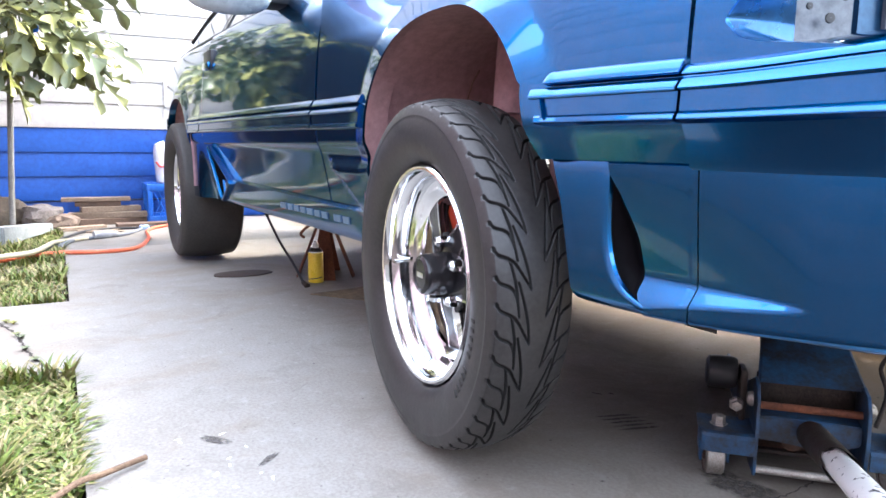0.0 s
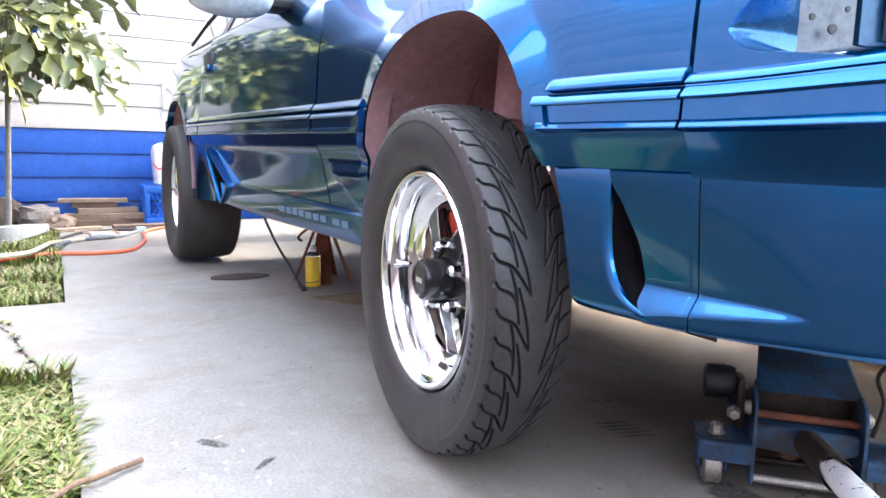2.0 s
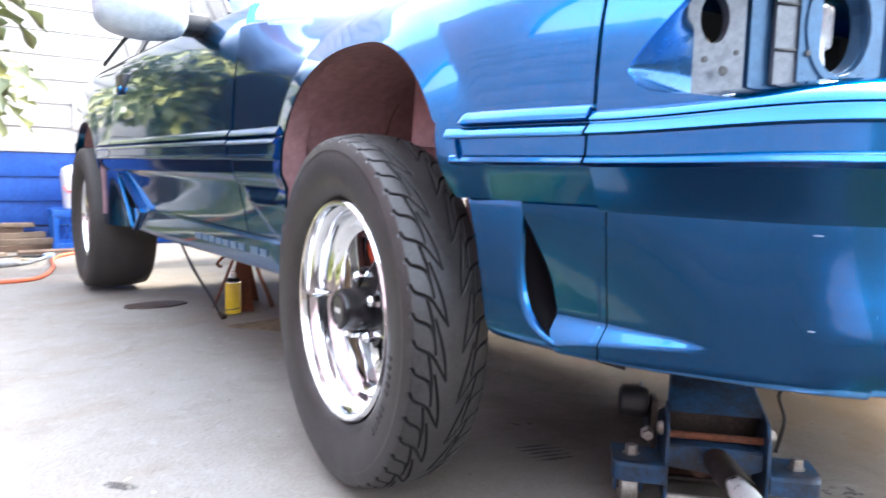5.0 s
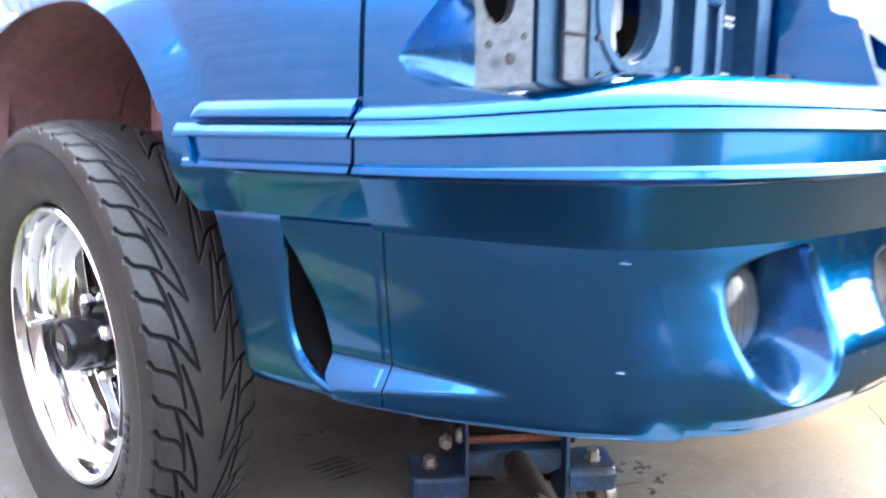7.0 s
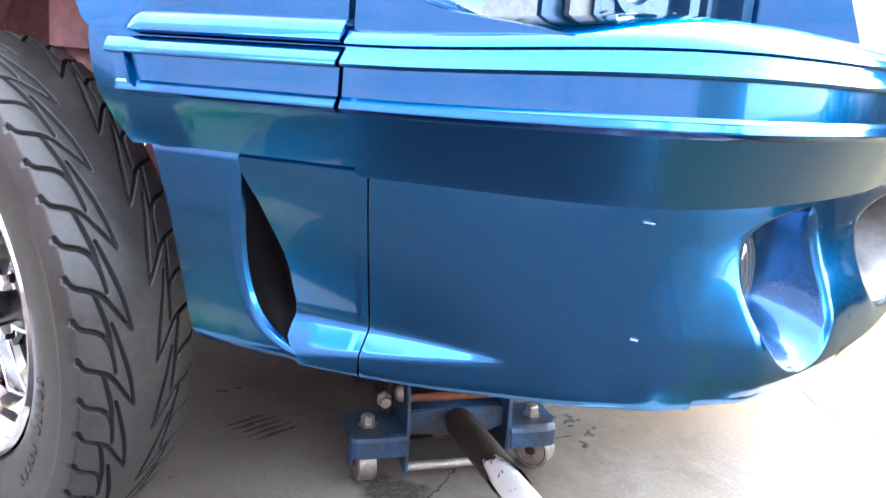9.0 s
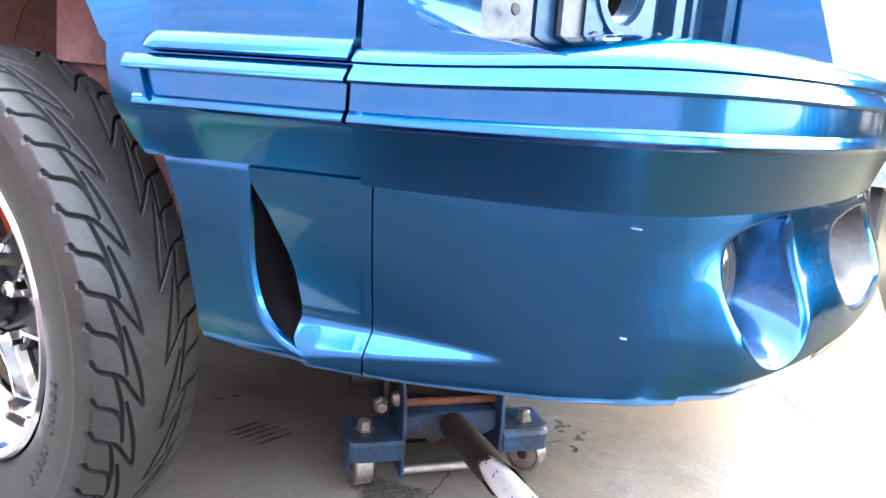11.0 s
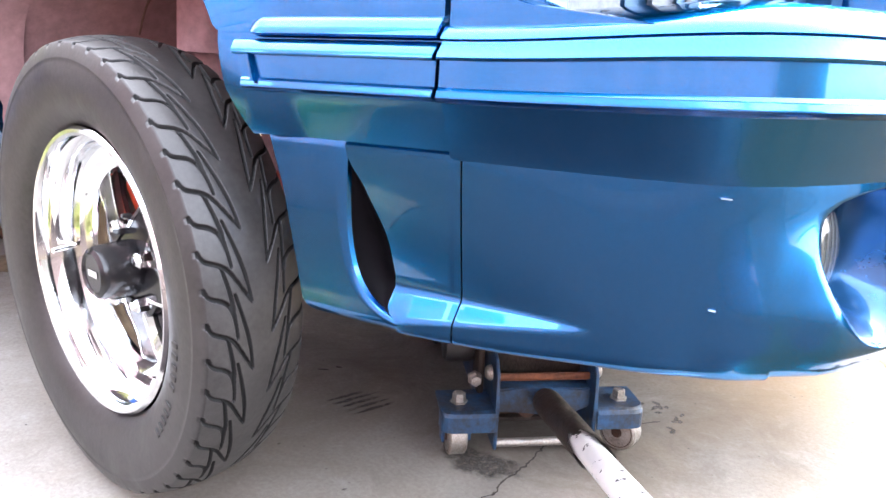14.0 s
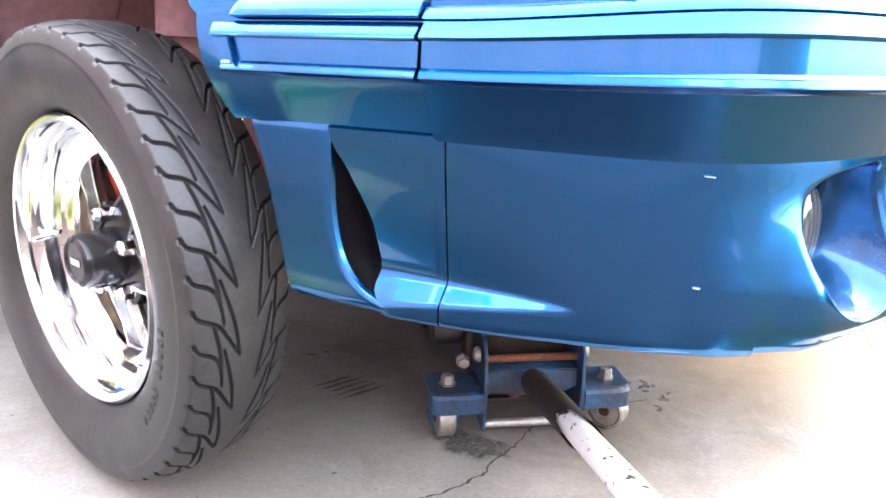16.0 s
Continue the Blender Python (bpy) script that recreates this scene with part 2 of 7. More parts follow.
_c = mix_at(CONCRETE, 0.25, _c, ramp_at(CONCRETE, _fine, [(0.35, (0.083, 0.077, 0.072)), (0.62, (0.319, 0.314, 0.303))]))
_warm = noise_at(CONCRETE, place_coords(CONCRETE, "Object", (1.0, 0.6, 1.0)), 2.3, 5, 0.7, 0.8)
_c = mix_at(CONCRETE, ramp_at(CONCRETE, _warm, [(0.50, grey(0.0)), (0.72, grey(0.55))]), _c, (0.150, 0.118, 0.086))
_blot = noise_at(CONCRETE, _v, 4.6, 9, 0.78, 1.2)
_c = mix_at(CONCRETE, ramp_at(CONCRETE, _blot, [(0.52, grey(0.0)), (0.66, grey(0.38))]), _c, (0.110, 0.104, 0.098))
_c = mix_at(CONCRETE, ramp_at(CONCRETE, noise_at(CONCRETE, _v, 22, 6, 0.75, 0.5), [(0.56, grey(0.0)), (0.70, grey(0.40))]), _c, (0.36, 0.355, 0.345))
# tan that strengthens with y, under the car and beyond
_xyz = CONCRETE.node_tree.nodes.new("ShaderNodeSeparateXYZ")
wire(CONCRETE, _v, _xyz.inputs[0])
_tan = mix_at(CONCRETE, 1.0, ramp_at(CONCRETE, _xyz.outputs["Y"], [(0.0, grey(0.16)), (0.20, grey(0.60)), (0.60, grey(1.0))]), ramp_at(CONCRETE, _warm, [(0.30, grey(0.65)), (0.60, grey(0.97))]), "MULTIPLY")
_c = mix_at(CONCRETE, _tan, _c, (0.205, 0.126, 0.056))
_pit = node(CONCRETE, "ShaderNodeTexVoronoi", Scale=26.0)
wire(CONCRETE, _v, _pit.inputs["Vector"])
_c = mix_at(CONCRETE, ramp_at(CONCRETE, _pit.outputs["Distance"], [(0.03, grey(0.75)), (0.075, grey(0.0))]), _c, (0.067, 0.062, 0.057))
# old oil under the engine and round the jack, with painted car shade
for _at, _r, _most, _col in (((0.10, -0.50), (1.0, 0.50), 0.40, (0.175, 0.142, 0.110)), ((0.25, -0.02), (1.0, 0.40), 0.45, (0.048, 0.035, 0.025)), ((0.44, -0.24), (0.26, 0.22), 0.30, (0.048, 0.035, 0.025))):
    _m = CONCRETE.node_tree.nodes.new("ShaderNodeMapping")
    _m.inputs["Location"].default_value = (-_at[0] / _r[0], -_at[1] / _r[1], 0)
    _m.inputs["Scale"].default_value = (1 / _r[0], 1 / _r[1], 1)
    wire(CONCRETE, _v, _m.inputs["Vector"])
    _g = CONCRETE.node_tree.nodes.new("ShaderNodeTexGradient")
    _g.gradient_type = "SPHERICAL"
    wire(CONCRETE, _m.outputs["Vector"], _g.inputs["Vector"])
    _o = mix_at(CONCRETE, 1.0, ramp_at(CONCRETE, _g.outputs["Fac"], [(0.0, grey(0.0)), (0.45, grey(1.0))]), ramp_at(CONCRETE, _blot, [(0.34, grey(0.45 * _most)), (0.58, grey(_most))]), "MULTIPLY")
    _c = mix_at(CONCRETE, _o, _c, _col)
_c = mix_at(CONCRETE, 1.0, _c, (1.18, 1.19, 1.17), "MULTIPLY")
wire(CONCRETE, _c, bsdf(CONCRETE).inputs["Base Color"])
wire(CONCRETE, ramp_at(CONCRETE, _mid, [(0.3, grey(0.62)), (0.7, grey(0.9))]), bsdf(CONCRETE).inputs["Roughness"])
bump_at(CONCRETE, mix_at(CONCRETE, 0.5, _fine, _mid), 0.35, 0.004)

SOIL = mottled("dry_lawn_soil", (0.046, 0.036, 0.023), (0.112, 0.092, 0.053), 12, 0.95, 0, 0.6)
DARKGROUND = mottled("dark_unseen_ground", (0.015, 0.012, 0.012), (0.034, 0.028, 0.028), 16, 0.95, 0, 0.7)
FARLAWN = mottled("dusty_bare_ground", (0.016, 0.013, 0.011), (0.034, 0.028, 0.023), 3, 0.95, 0, 0.5)
SIDING_WHITE = mottled("cream_painted_siding", (0.50, 0.465, 0.425), (0.60, 0.56, 0.515), 3, 0.55, 0, 0.08)
SIDING_BLUE = mottled("blue_painted_siding", (0.012, 0.070, 0.33), (0.020, 0.105, 0.45), 4, 0.5, 0, 0.08)

bsdf(DARKGROUND).inputs["Specular IOR Level"].default_value = 0.08
bsdf(FARLAWN).inputs["Specular IOR Level"].default_value = 0.08
bm = bmesh.new()
add_grid(bm, [[(x, y, -0.03) for y in (-400, -40, -8, 0, 8, 40, 400)] for x in (-400, -40, -8, 0, 8, 40, 400)])
ground = part("ground", bm, FARLAWN, None)
tagged(ground, "flat dusty bare yard ground reaching away", "ground", kind="structure")

bm = bmesh.new()
outline = [(-3.12, -1.395), (-1.70, -1.395), (-1.70, -2.0), (-0.80, -2.0), (-0.80, -1.395), (0.222, -1.395), (0.222, -0.96), (1.26, -0.96), (1.26, 3.2), (-3.12, 3.2)]
top = [bm.verts.new((x, y, 0.0)) for x, y in outline]
low = [bm.verts.new((x, y, -0.12)) for x, y in outline]
bm.faces.new(top)
for k in range(len(top)):
    bm.faces.new((top[k], low[k], low[k - 1], top[k - 1]))
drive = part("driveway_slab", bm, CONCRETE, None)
tagged(drive, "worn grey concrete driveway slab with a side path, oil-stained and painted darker for shade under the car", "driveway", kind="structure")
bm = bmesh.new()
box(bm, (-4.55, -1.395, -0.12), (-3.128, 3.2, 0.0), 0.006)
tagged(part("driveway_slab", bm, CONCRETE, None), "older grey concrete slab beside the house wall", "driveway", kind="structure")
# dark ground, added unseen so that the car's paint mirrors less light
bm = bmesh.new()
box(bm, (0.008, -3.4, -0.12), (0.229, -1.402, -0.012), 0.006)
box(bm, (0.229, -3.4, -0.12), (2.6, -0.967, -0.012))
tagged(part("dark_ground_strip", bm, DARKGROUND, None), "dark ground added out of view beside the driveway to darken reflections", "soil", kind="structure")
bm = bmesh.new()
box(bm, (-4.55, -2.25, -0.1), (-1.708, -1.402, -0.018))
box(bm, (-0.795, -2.0, -0.1), (0.0, -1.402, -0.018))
tagged(part("lawn_soil", bm, SOIL, None), "dry brown soil under the patchy lawn", "soil", kind="structure")

LAWN = mottled("mown_front_lawn", (0.013, 0.0128, 0.0075), (0.030, 0.028, 0.0165), 9, 0.95, 0, 0.7)
bsdf(LAWN).inputs["Specular IOR Level"].default_value = 0.1
bm = bmesh.new()
box(bm, (1.267, -0.96, -0.1), (5.5, 6.0, -0.016))
tagged(part("front_lawn", bm, LAWN, None), "dull worn lawn before the car's nose", "lawn", kind="structure")

# house wall of lapped boards: blue skirt below, cream above
WALL_X = -4.62
bm = bmesh.new()
box(bm, (WALL_X - 0.16, -1.82, -0.05), (WALL_X - 0.03, 5, 4.2))
wall_house = part("wall_house", bm, SIDING_WHITE, None)
tagged(wall_house, "house wall clad in cream boards above a blue board skirt", "wall", kind="structure")


def lap_board(z0, h, mat):
    b = bmesh.new()
    prof = [(0.0, z0), (0.024, z0 + 0.002), (0.026, z0 + 0.008), (0.010, z0 + h), (-0.02, z0 + h + 0.004), (-0.03, z0 + h), (-0.03, z0)]
    add_grid(b, [[(WALL_X + p, y, z) for p, z in prof] for y in linspace(-1.82, 5, 9)])
    return part("board", b, mat, wall_house)


for k in range(3):
    lap_board(0.158 + k * 0.1745, 0.1745, SIDING_BLUE)
lap_board(0.682, 0.178, SIDING_WHITE)
for k in range(18):
    lap_board(0.862 + k * 0.169, 0.169, SIDING_WHITE)
bm = bmesh.new()
box(bm, (WALL_X - 0.02, -1.82, 0.0), (WALL_X + 0.004, 5, 0.15), 0.004)
part("skirt_board", bm, SIDING_BLUE, wall_house, "bottom blue board in shade")
bm = bmesh.new()
box(bm, (WALL_X + 0.024, -0.66, 0.17), (WALL_X + 0.045, -0.60, 1.06), 0.003)
part("corner_trim", bm, SIDING_WHITE, wall_house)

# ---------------------------------------------------------------- across the yard: house and trees that the paint mirrors
SHEETING = mottled("grey_white_plastic_sheet", (0.17, 0.185, 0.21), (0.33, 0.35, 0.37), 6, 0.4, 0, 0.3)
rows = []
for u in linspace(0, 1, 130):
    row = []
    for v in linspace(-1, 1, 90):
        x, y = mixv(-0.9, 1.25, u), 2.15 + 0.72 * v
        e_ = 1 - clamp(abs(v)) ** 2.6
        g_ = clamp(1 - abs(2 * u - 1) ** 3.2)
        fold = 0.07 * noise.noise((x * 2.6 + y * 1.1, y * 3.0 - x, 3.1)) + 0.045 * noise.noise((x * 6 + 3 * y, y * 5, 7.7)) + 0.022 * noise.noise((x * 15, y * 12, 2.2))
        row.append((x + 0.4 * fold, y, 0.45 + (0.95 + 0.24 * u) * (e_ * g_) ** 0.45 + fold * (e_ * g_) ** 0.3))
    rows.append(row)
bm = bmesh.new()
add_grid(bm, rows)
tagged(part("dust_sheet", bm, SHEETING, None, "", True, 80), "grey-white wrinkled plastic sheet draped over a heap beyond the car", "cover")

# dark bulk added to carry the sheet; keeps the view below the car dark
bm = bmesh.new()
box(bm, (-0.84, 1.50, -0.01), (1.19, 2.80, 0.47), 0.06)
tagged(part("covered_load", bm, UNDER, None, "", True, 40), "dark heap hidden under a white sheet", "heap")

# unseen boarded wall across the lawn, set by what the paint mirrors
FENCEWOOD = mottled("dark_brown_stained_boards", (0.014, 0.011, 0.012), (0.034, 0.027, 0.030), 5, 0.8, 0, 0.4)
bsdf(FENCEWOOD).inputs["Specular IOR Level"].default_value = 0.15
PLUMWOOD = mottled("plum_brown_boards", (0.058, 0.043, 0.053), (0.130, 0.097, 0.117), 5, 0.8, 0, 0.4)
bsdf(PLUMWOOD).inputs["Specular IOR Level"].default_value = 0.15
bm = bmesh.new()
box(bm, (-9.0, -3.60, -0.03), (7.4, -3.43, 2.16))
box(bm, (-9.0, -3.60, 2.161), (-1.5, -3.43, 4.4))
fence = part("wall_neighbour", bm, PLUMWOOD, None)
tagged(fence, "dark plum-brown boarded wall across the lawn", "wall", kind="structure")
for k in range(14):
    bm = bmesh.new()
    z0 = -0.02 + k * 0.152
    box(bm, (-9.0, -3.43, z0), (7.4, -3.405, z0 + 0.148), 0.003)
    # lowest boards darker, for the darker reflection low on the car
    part("board", bm, FENCEWOOD if k < 4 else PLUMWOOD, fence)

FOLIAGE = shader("tree_foliage", (0.06, 0.09, 0.03), 0.6)
_geo = FOLIAGE.node_tree.nodes.new("ShaderNodeNewGeometry")
wire(FOLIAGE, ramp_at(FOLIAGE, _geo.outputs["Random Per Island"], [(0.0, (0.018, 0.022, 0.012)), (0.5, (0.042, 0.044, 0.026)), (1.0, (0.085, 0.080, 0.044))]), bsdf(FOLIAGE).inputs["Base Color"])
TREEBARK = mottled("tree_bark", (0.06, 0.045, 0.035), (0.16, 0.12, 0.09), 8, 0.9, 0, 0.8)


def make_tree(at, height, spread, seed, leaves=2600):
    rng = np.random.default_rng(seed)
    tree = thing("tree", at, "leafy broad tree standing on the lawn", "tree", "trees round the yard")
    o = Vector(at)
    bm = bmesh.new()
    hose(bm, [o, o + Vector((0.05, 0.02, height * 0.22)), o + Vector((0.0, 0.1, height * 0.45)), o + Vector((0.1, 0.0, height * 0.75))], 0.14, 10, 4)
    limbs = []
    for k in range(9):
        a = k * 2.4 + seed
        st = o + Vector((0, 0, height * (0.28 + 0.045 * k)))
        en = st + Vector((math.cos(a), math.sin(a), 0)) * spread * rng.uniform(0.5, 0.9) + Vector((0, 0, height * rng.uniform(0.10, 0.28)))
        hose(bm, [st, st.lerp(en, 0.5) + Vector((0, 0, 0.15)), en], 0.045, 7, 4)
        limbs.append((st, en))
    part("trunk", bm, TREEBARK, tree)
    verts, faces = [], []
    for i in range(leaves):
        st, en = limbs[i % len(limbs)]
        c = st.lerp(en, 0.35 + 0.75 * rng.random()) + Vector(rng.normal(0, spread * 0.17, 3))
        sz = rng.uniform(0.05, 0.11)
        n = Vector(rng.normal(0, 1, 3)).normalized()
        u = n.orthogonal().normalized() * sz
        w = n.cross(u).normalized() * sz * 0.6
        b0 = len(verts)
        verts += [c - u, c - w, c + u, c + w]
        faces.append((b0, b0 + 1, b0 + 2, b0 + 3))
    ob = new("crown", mesh_of("crown", verts, faces, FOLIAGE, False))
    ob.parent = tree
    ob.matrix_parent_inverse = tree.matrix_basis.inverted()
    return tree


def make_hedge(x0, x1, y0, y1, h, seed, leaves):
    rng = np.random.default_rng(seed)
    verts, faces = [], []
    for _ in range(leaves):
        x, y = rng.uniform(x0, x1), rng.uniform(y0, y1)
        top = h * (0.8 + 0.3 * noise.noise((x * 0.9, y * 0.9, seed)))
        c = Vector((x, y, max(0.02, top * (1 - rng.random() ** 2.2))))
        sz = rng.uniform(0.05, 0.12)
        n = Vector(rng.normal(0, 1, 3)).normalized()
        u = n.orthogonal().normalized() * sz
        w = n.cross(u).normalized() * sz * 0.6
        b0 = len(verts)
        verts += [c - u, c - w, c + u, c + w]
        faces.append((b0, b0 + 1, b0 + 2, b0 + 3))
    ob = new("hedge", mesh_of("hedge", verts, faces, FOLIAGE, False))
    return tagged(ob, "dense dark green hedge along the garden", "hedge", kind="stuff")


# unseen end fence up to that wall, added for the dark the door mirrors
bm = bmesh.new()
box(bm, (-4.66, -3.40, -0.03), (-4.60, -1.84, 2.3))
end_fence = part("wall_end_fence", bm, FENCEWOOD, None)
tagged(end_fence, "dark brown board fence added out of view at the house corner", "fence", kind="structure")
for k in range(10):
    bm = bmesh.new()
    box(bm, (-4.60, -3.395 + k * 0.155, 0.0), (-4.58, -3.395 + k * 0.155 + 0.148, 2.3), 0.003)
    part("board", bm, FENCEWOOD, end_fence)
make_hedge(5.6, 6.5, 2.8, 6.5, 1.15, 9, 4500)
# unseen wall, kept dark so the nose mirrors less bright sky
RENDERED = mottled("dark_grey_rendered_wall", (0.060, 0.060, 0.060), (0.095, 0.094, 0.092), 2, 0.8, 0, 0.1)
bm = bmesh.new()
box(bm, (7.2, -3.4, -0.03), (7.4, -0.2, 2.7))
tagged(part("wall_across", bm, RENDERED, None), "dark grey wall added out of view across the yard", "wall", kind="structure")
PICKET = mottled("weathered_grey_picket", (0.10, 0.095, 0.09), (0.20, 0.19, 0.18), 9, 0.85, 0, 0.3)
garden_fence = thing("picket_fence", (6.0, 1.2, -0.03), "weathered grey picket fence across the yard", "fence")
for k in range(17):
    bm = bmesh.new()
    y0 = -0.1 + 0.165 * k
    add_grid(bm, [[(x, y0, -0.03), (x, y0, 1.0), (x, y0 + 0.05, 1.08), (x, y0 + 0.10, 1.0), (x, y0 + 0.10, -0.03)] for x in (6.0, 6.02)], True)
    part("picket", bm, PICKET, garden_fence, "", False)
for z0 in (0.25, 0.80):
    bm = bmesh.new()
    box(bm, (6.021, -0.12, z0), (6.06, 2.70, z0 + 0.07), 0.003)
    part("rail", bm, PICKET, garden_fence, "", False)
make_hedge(-8.0, 7.5, 7.2, 8.4, 3.9, 12, 52000)
tree_b = make_tree((8.0, -9.0, -0.03), 6.0, 2.4, 7, 5200)
copy_thing(tree_b, pose(14.0, -4.0, -0.03, 0, 0, 40))
copy_thing(tree_b, pose(-5.5, 13.0, -0.03, 0, 0, 140))
copy_thing(tree_b, pose(-1.5, 15.5, -0.03, 0, 0, 20))
copy_thing(tree_b, pose(3.5, 18.0, -0.03, 0, 0, 260))


# ---------------------------------------------------------------- the car
CY = 0.04  # the car's centre line
plan_y = spline([-3.66, -3.3, -2.6, -2.18, -1.6, -0.7, -0.35, 0.05, 0.34, 0.45, 0.606], [-0.78, -0.83, -0.866, -0.862, -0.846, -0.806, -0.793, -0.788, -0.783, -0.774, -0.752])
DOOR_X = -0.597  # the gap between fender and door
# the side's section: how far in from the plan line, by height
SECTION = [(0.030, 0.34), (0.012, 0.46), (0.004, 0.60), (0.0, 0.66), (0.001, 0.72), (0.006, 0.79), (0.018, 0.845), (0.040, 0.885), (0.085, 0.915), (0.15, 0.932), (0.235, 0.942)]
_sec = smooth_path([(a, b, 0) for a, b in SECTION], 8)
SEC_Z = [p[1] for p in _sec]
SEC_O = [p[0] for p in _sec]
SEC_S = [0.0]
for _a, _b in zip(_sec[:-1], _sec[1:]):
    SEC_S.append(SEC_S[-1] + (_b - _a).length)


def sec_at(s):
    """Inset and height a way s up the side's section."""
    return float(np.interp(s, SEC_S, SEC_O)), float(np.interp(s, SEC_S, SEC_Z))


def sec_of(z):
    return float(np.interp(z, SEC_Z, SEC_S))


SEC_END = SEC_S[-1]
car = thing("car", (-1.2, CY, 0.0), "jacked-up blue metallic coupe with headlights removed", "car")

# front wheel arch: a squarish ellipse
ARCH_X, ARCH_Z, ARCH_A, ARCH_B = 0.042, 0.50, 0.327, 0.338


def arch_point(u, grow=0.0):
    """u from 0 (rear foot) to 1 (front foot), over the top."""
    t = math.pi * (1 - u)
    e = 2 / 2.35
    c, s = math.cos(t), math.sin(t)
    return (ARCH_X + (ARCH_A + grow) * math.copysign(abs(c) ** e, c), ARCH_Z + (ARCH_B + grow) * abs(s) ** e)


def flare(x, z):
    """The rolled lip that stands proud round the arch."""
    q = (abs((x - ARCH_X) / ARCH_A) ** 2.35 + (max(z - ARCH_Z, 0) / ARCH_B) ** 2.35) ** (1 / 2.35)
    amp = 0.012 + 0.008 * ease(0.0, 0.18, x - ARCH_X)
    return amp * (1 - clamp((q - 1.0) / 0.185)) * ease(0.50, 0.60, z)


def tuck(z):
    """How far the lower side draws in under the rubbing strip, by height."""
    return float(np.interp(z, [0.34, 0.40, 0.46, 0.52, 0.575, 0.59, 0.605, 0.66], [0.062, 0.052, 0.039, 0.027, 0.014, 0.006, 0.003, 0.0]))


def wedge_out(x, z):
    """The fender's lower rear corner stands proud, ahead of a slanting edge."""
    d = ((x + 0.543) * 0.150 + (z - 0.54) * 0.223) / 0.269
    return 0.016 * ease(0.0, 0.010, d) * ease(0.56, 0.53, z)


def side_point(x, s):
    o, z = sec_at(s)
    # towards the door the shoulder fills out to the door's line
    flat = tuck(z) if z < 0.66 else float(np.interp(z, [0.66, 0.84, 0.93], [0.0, 0.010, 0.026]))
    full = max(flat, o - 0.055 * (1 - ease(0.915, 0.942, z)))
    o = mixv(o, full, ease(-0.10, -0.56, x))
    if x < 0.0 and z < 0.62:
        o = tuck(z) - wedge_out(x, z)
    o += 0.014 * clamp((0.622 - z) / 0.050) * ease(0.30, 0.36, x)
    rise = (0.052 * ease(0.7, -0.7, x) + 0.034 * ease(-0.2, -0.60, x)) * clamp((z - 0.86) / 0.082)
    return Vector((x, plan_y(x) + o - flare(x, z), z + rise))


def front_edge(z):
    """The fender's front foot, forward of the wheel, by height."""
    return float(np.interp(z, [0.37, 0.415, 0.51, 0.572, 0.606, 0.63, 0.66, 0.68], [0.423, 0.414, 0.390, 0.367, 0.352, 0.343, 0.339, 0.338]))


GAP_X = 0.606
bm = bmesh.new()
# behind the wheel
rows = []
for x in linspace(DOOR_X + 0.003, ARCH_X - ARCH_A, 44):
    rows.append([side_point(x, s) for s in linspace(sec_of(0.36), SEC_END, 70)])
add_grid(bm, rows)
# over the wheel
rows = []
for u in linspace(0.0, 1.0, 72):
    ax, az = arch_point(u)
    if u > 0.5:
        az = max(az, 0.684)
    tx = mixv(ARCH_X - ARCH_A, 0.339, u)
    s0 = sec_of(az)
    rows.append([side_point(mixv(ax, tx, v ** 1.4), mixv(s0, SEC_END, v)) for v in linspace(0, 1, 40)])
inner = [side_point(ARCH_X - ARCH_A, sec_of(zz)) for zz in linspace(0.36, 0.495, 8)] + [r[0] for r in rows]
add_grid(bm, rows)
# the rolled return of the arch
add_grid(bm, [[p, p + Vector((0, 0.006, 0.004))] for p in inner])
bm2 = bmesh.new()
add_grid(bm2, [[p + Vector((0, 0.006, 0.004)), p + Vector((0, 0.03, 0.006)), p + Vector((0, 0.06, 0.008))] for p in inner])
# forward of the wheel, above the crease
rows = []
for v in linspace(0, 1, 22):
    row = []
    for s in linspace(sec_of(0.575), SEC_END, 44):
        o, zz = sec_at(s)
        row.append(side_point(mixv(front_edge(zz), GAP_X - 0.002, v), s))
    rows.append(row)
add_grid(bm, rows)
add_grid(bm, [[p, p + Vector((0, 0.02, 0))] for p in rows[0] if p.z < 0.69])
add_grid(bm, [[p, p + Vector((-0.002, 0.02, 0))] for p in rows[-1]])
bmesh.ops.remove_doubles(bm, verts=bm.verts[:], dist=0.0012)
fender = part("front_fender", bm, PAINT, car, "glossy blue fender with a rolled wheel arch")
part("arch_flange", bm2, WELL, fender, "inner flange of the arch in the same paled red-brown")

# ---- nose plan, from the fender gap round the corner to the centre line
NOSE = smooth_path([(GAP_X + 0.0004, -0.7515, 0), (0.70, -0.7375, 0), (0.78, -0.7225, 0), (0.83, -0.7075, 0), (0.868, -0.686, 0), (0.900, -0.654, 0), (0.927, -0.612, 0), (0.954, -0.560, 0), (0.978, -0.500, 0), (1.000, -0.43, 0), (1.024, -0.34, 0), (1.048, -0.21, 0), (1.064, -0.08, 0), (1.068, CY, 0)], 8)
NOSE_N = []
for _i, _p in enumerate(NOSE):
    _d = (NOSE[min(_i + 1, len(NOSE) - 1)] - NOSE[max(_i - 1, 0)]).normalized()
    NOSE_N.append(Vector((_d.y, -_d.x, 0)))
NOSE_N[-1] = Vector((1, 0, 0))


def crease_z(x):
    return 0.572 - 0.004 * ease(0.6, 0.9, x)


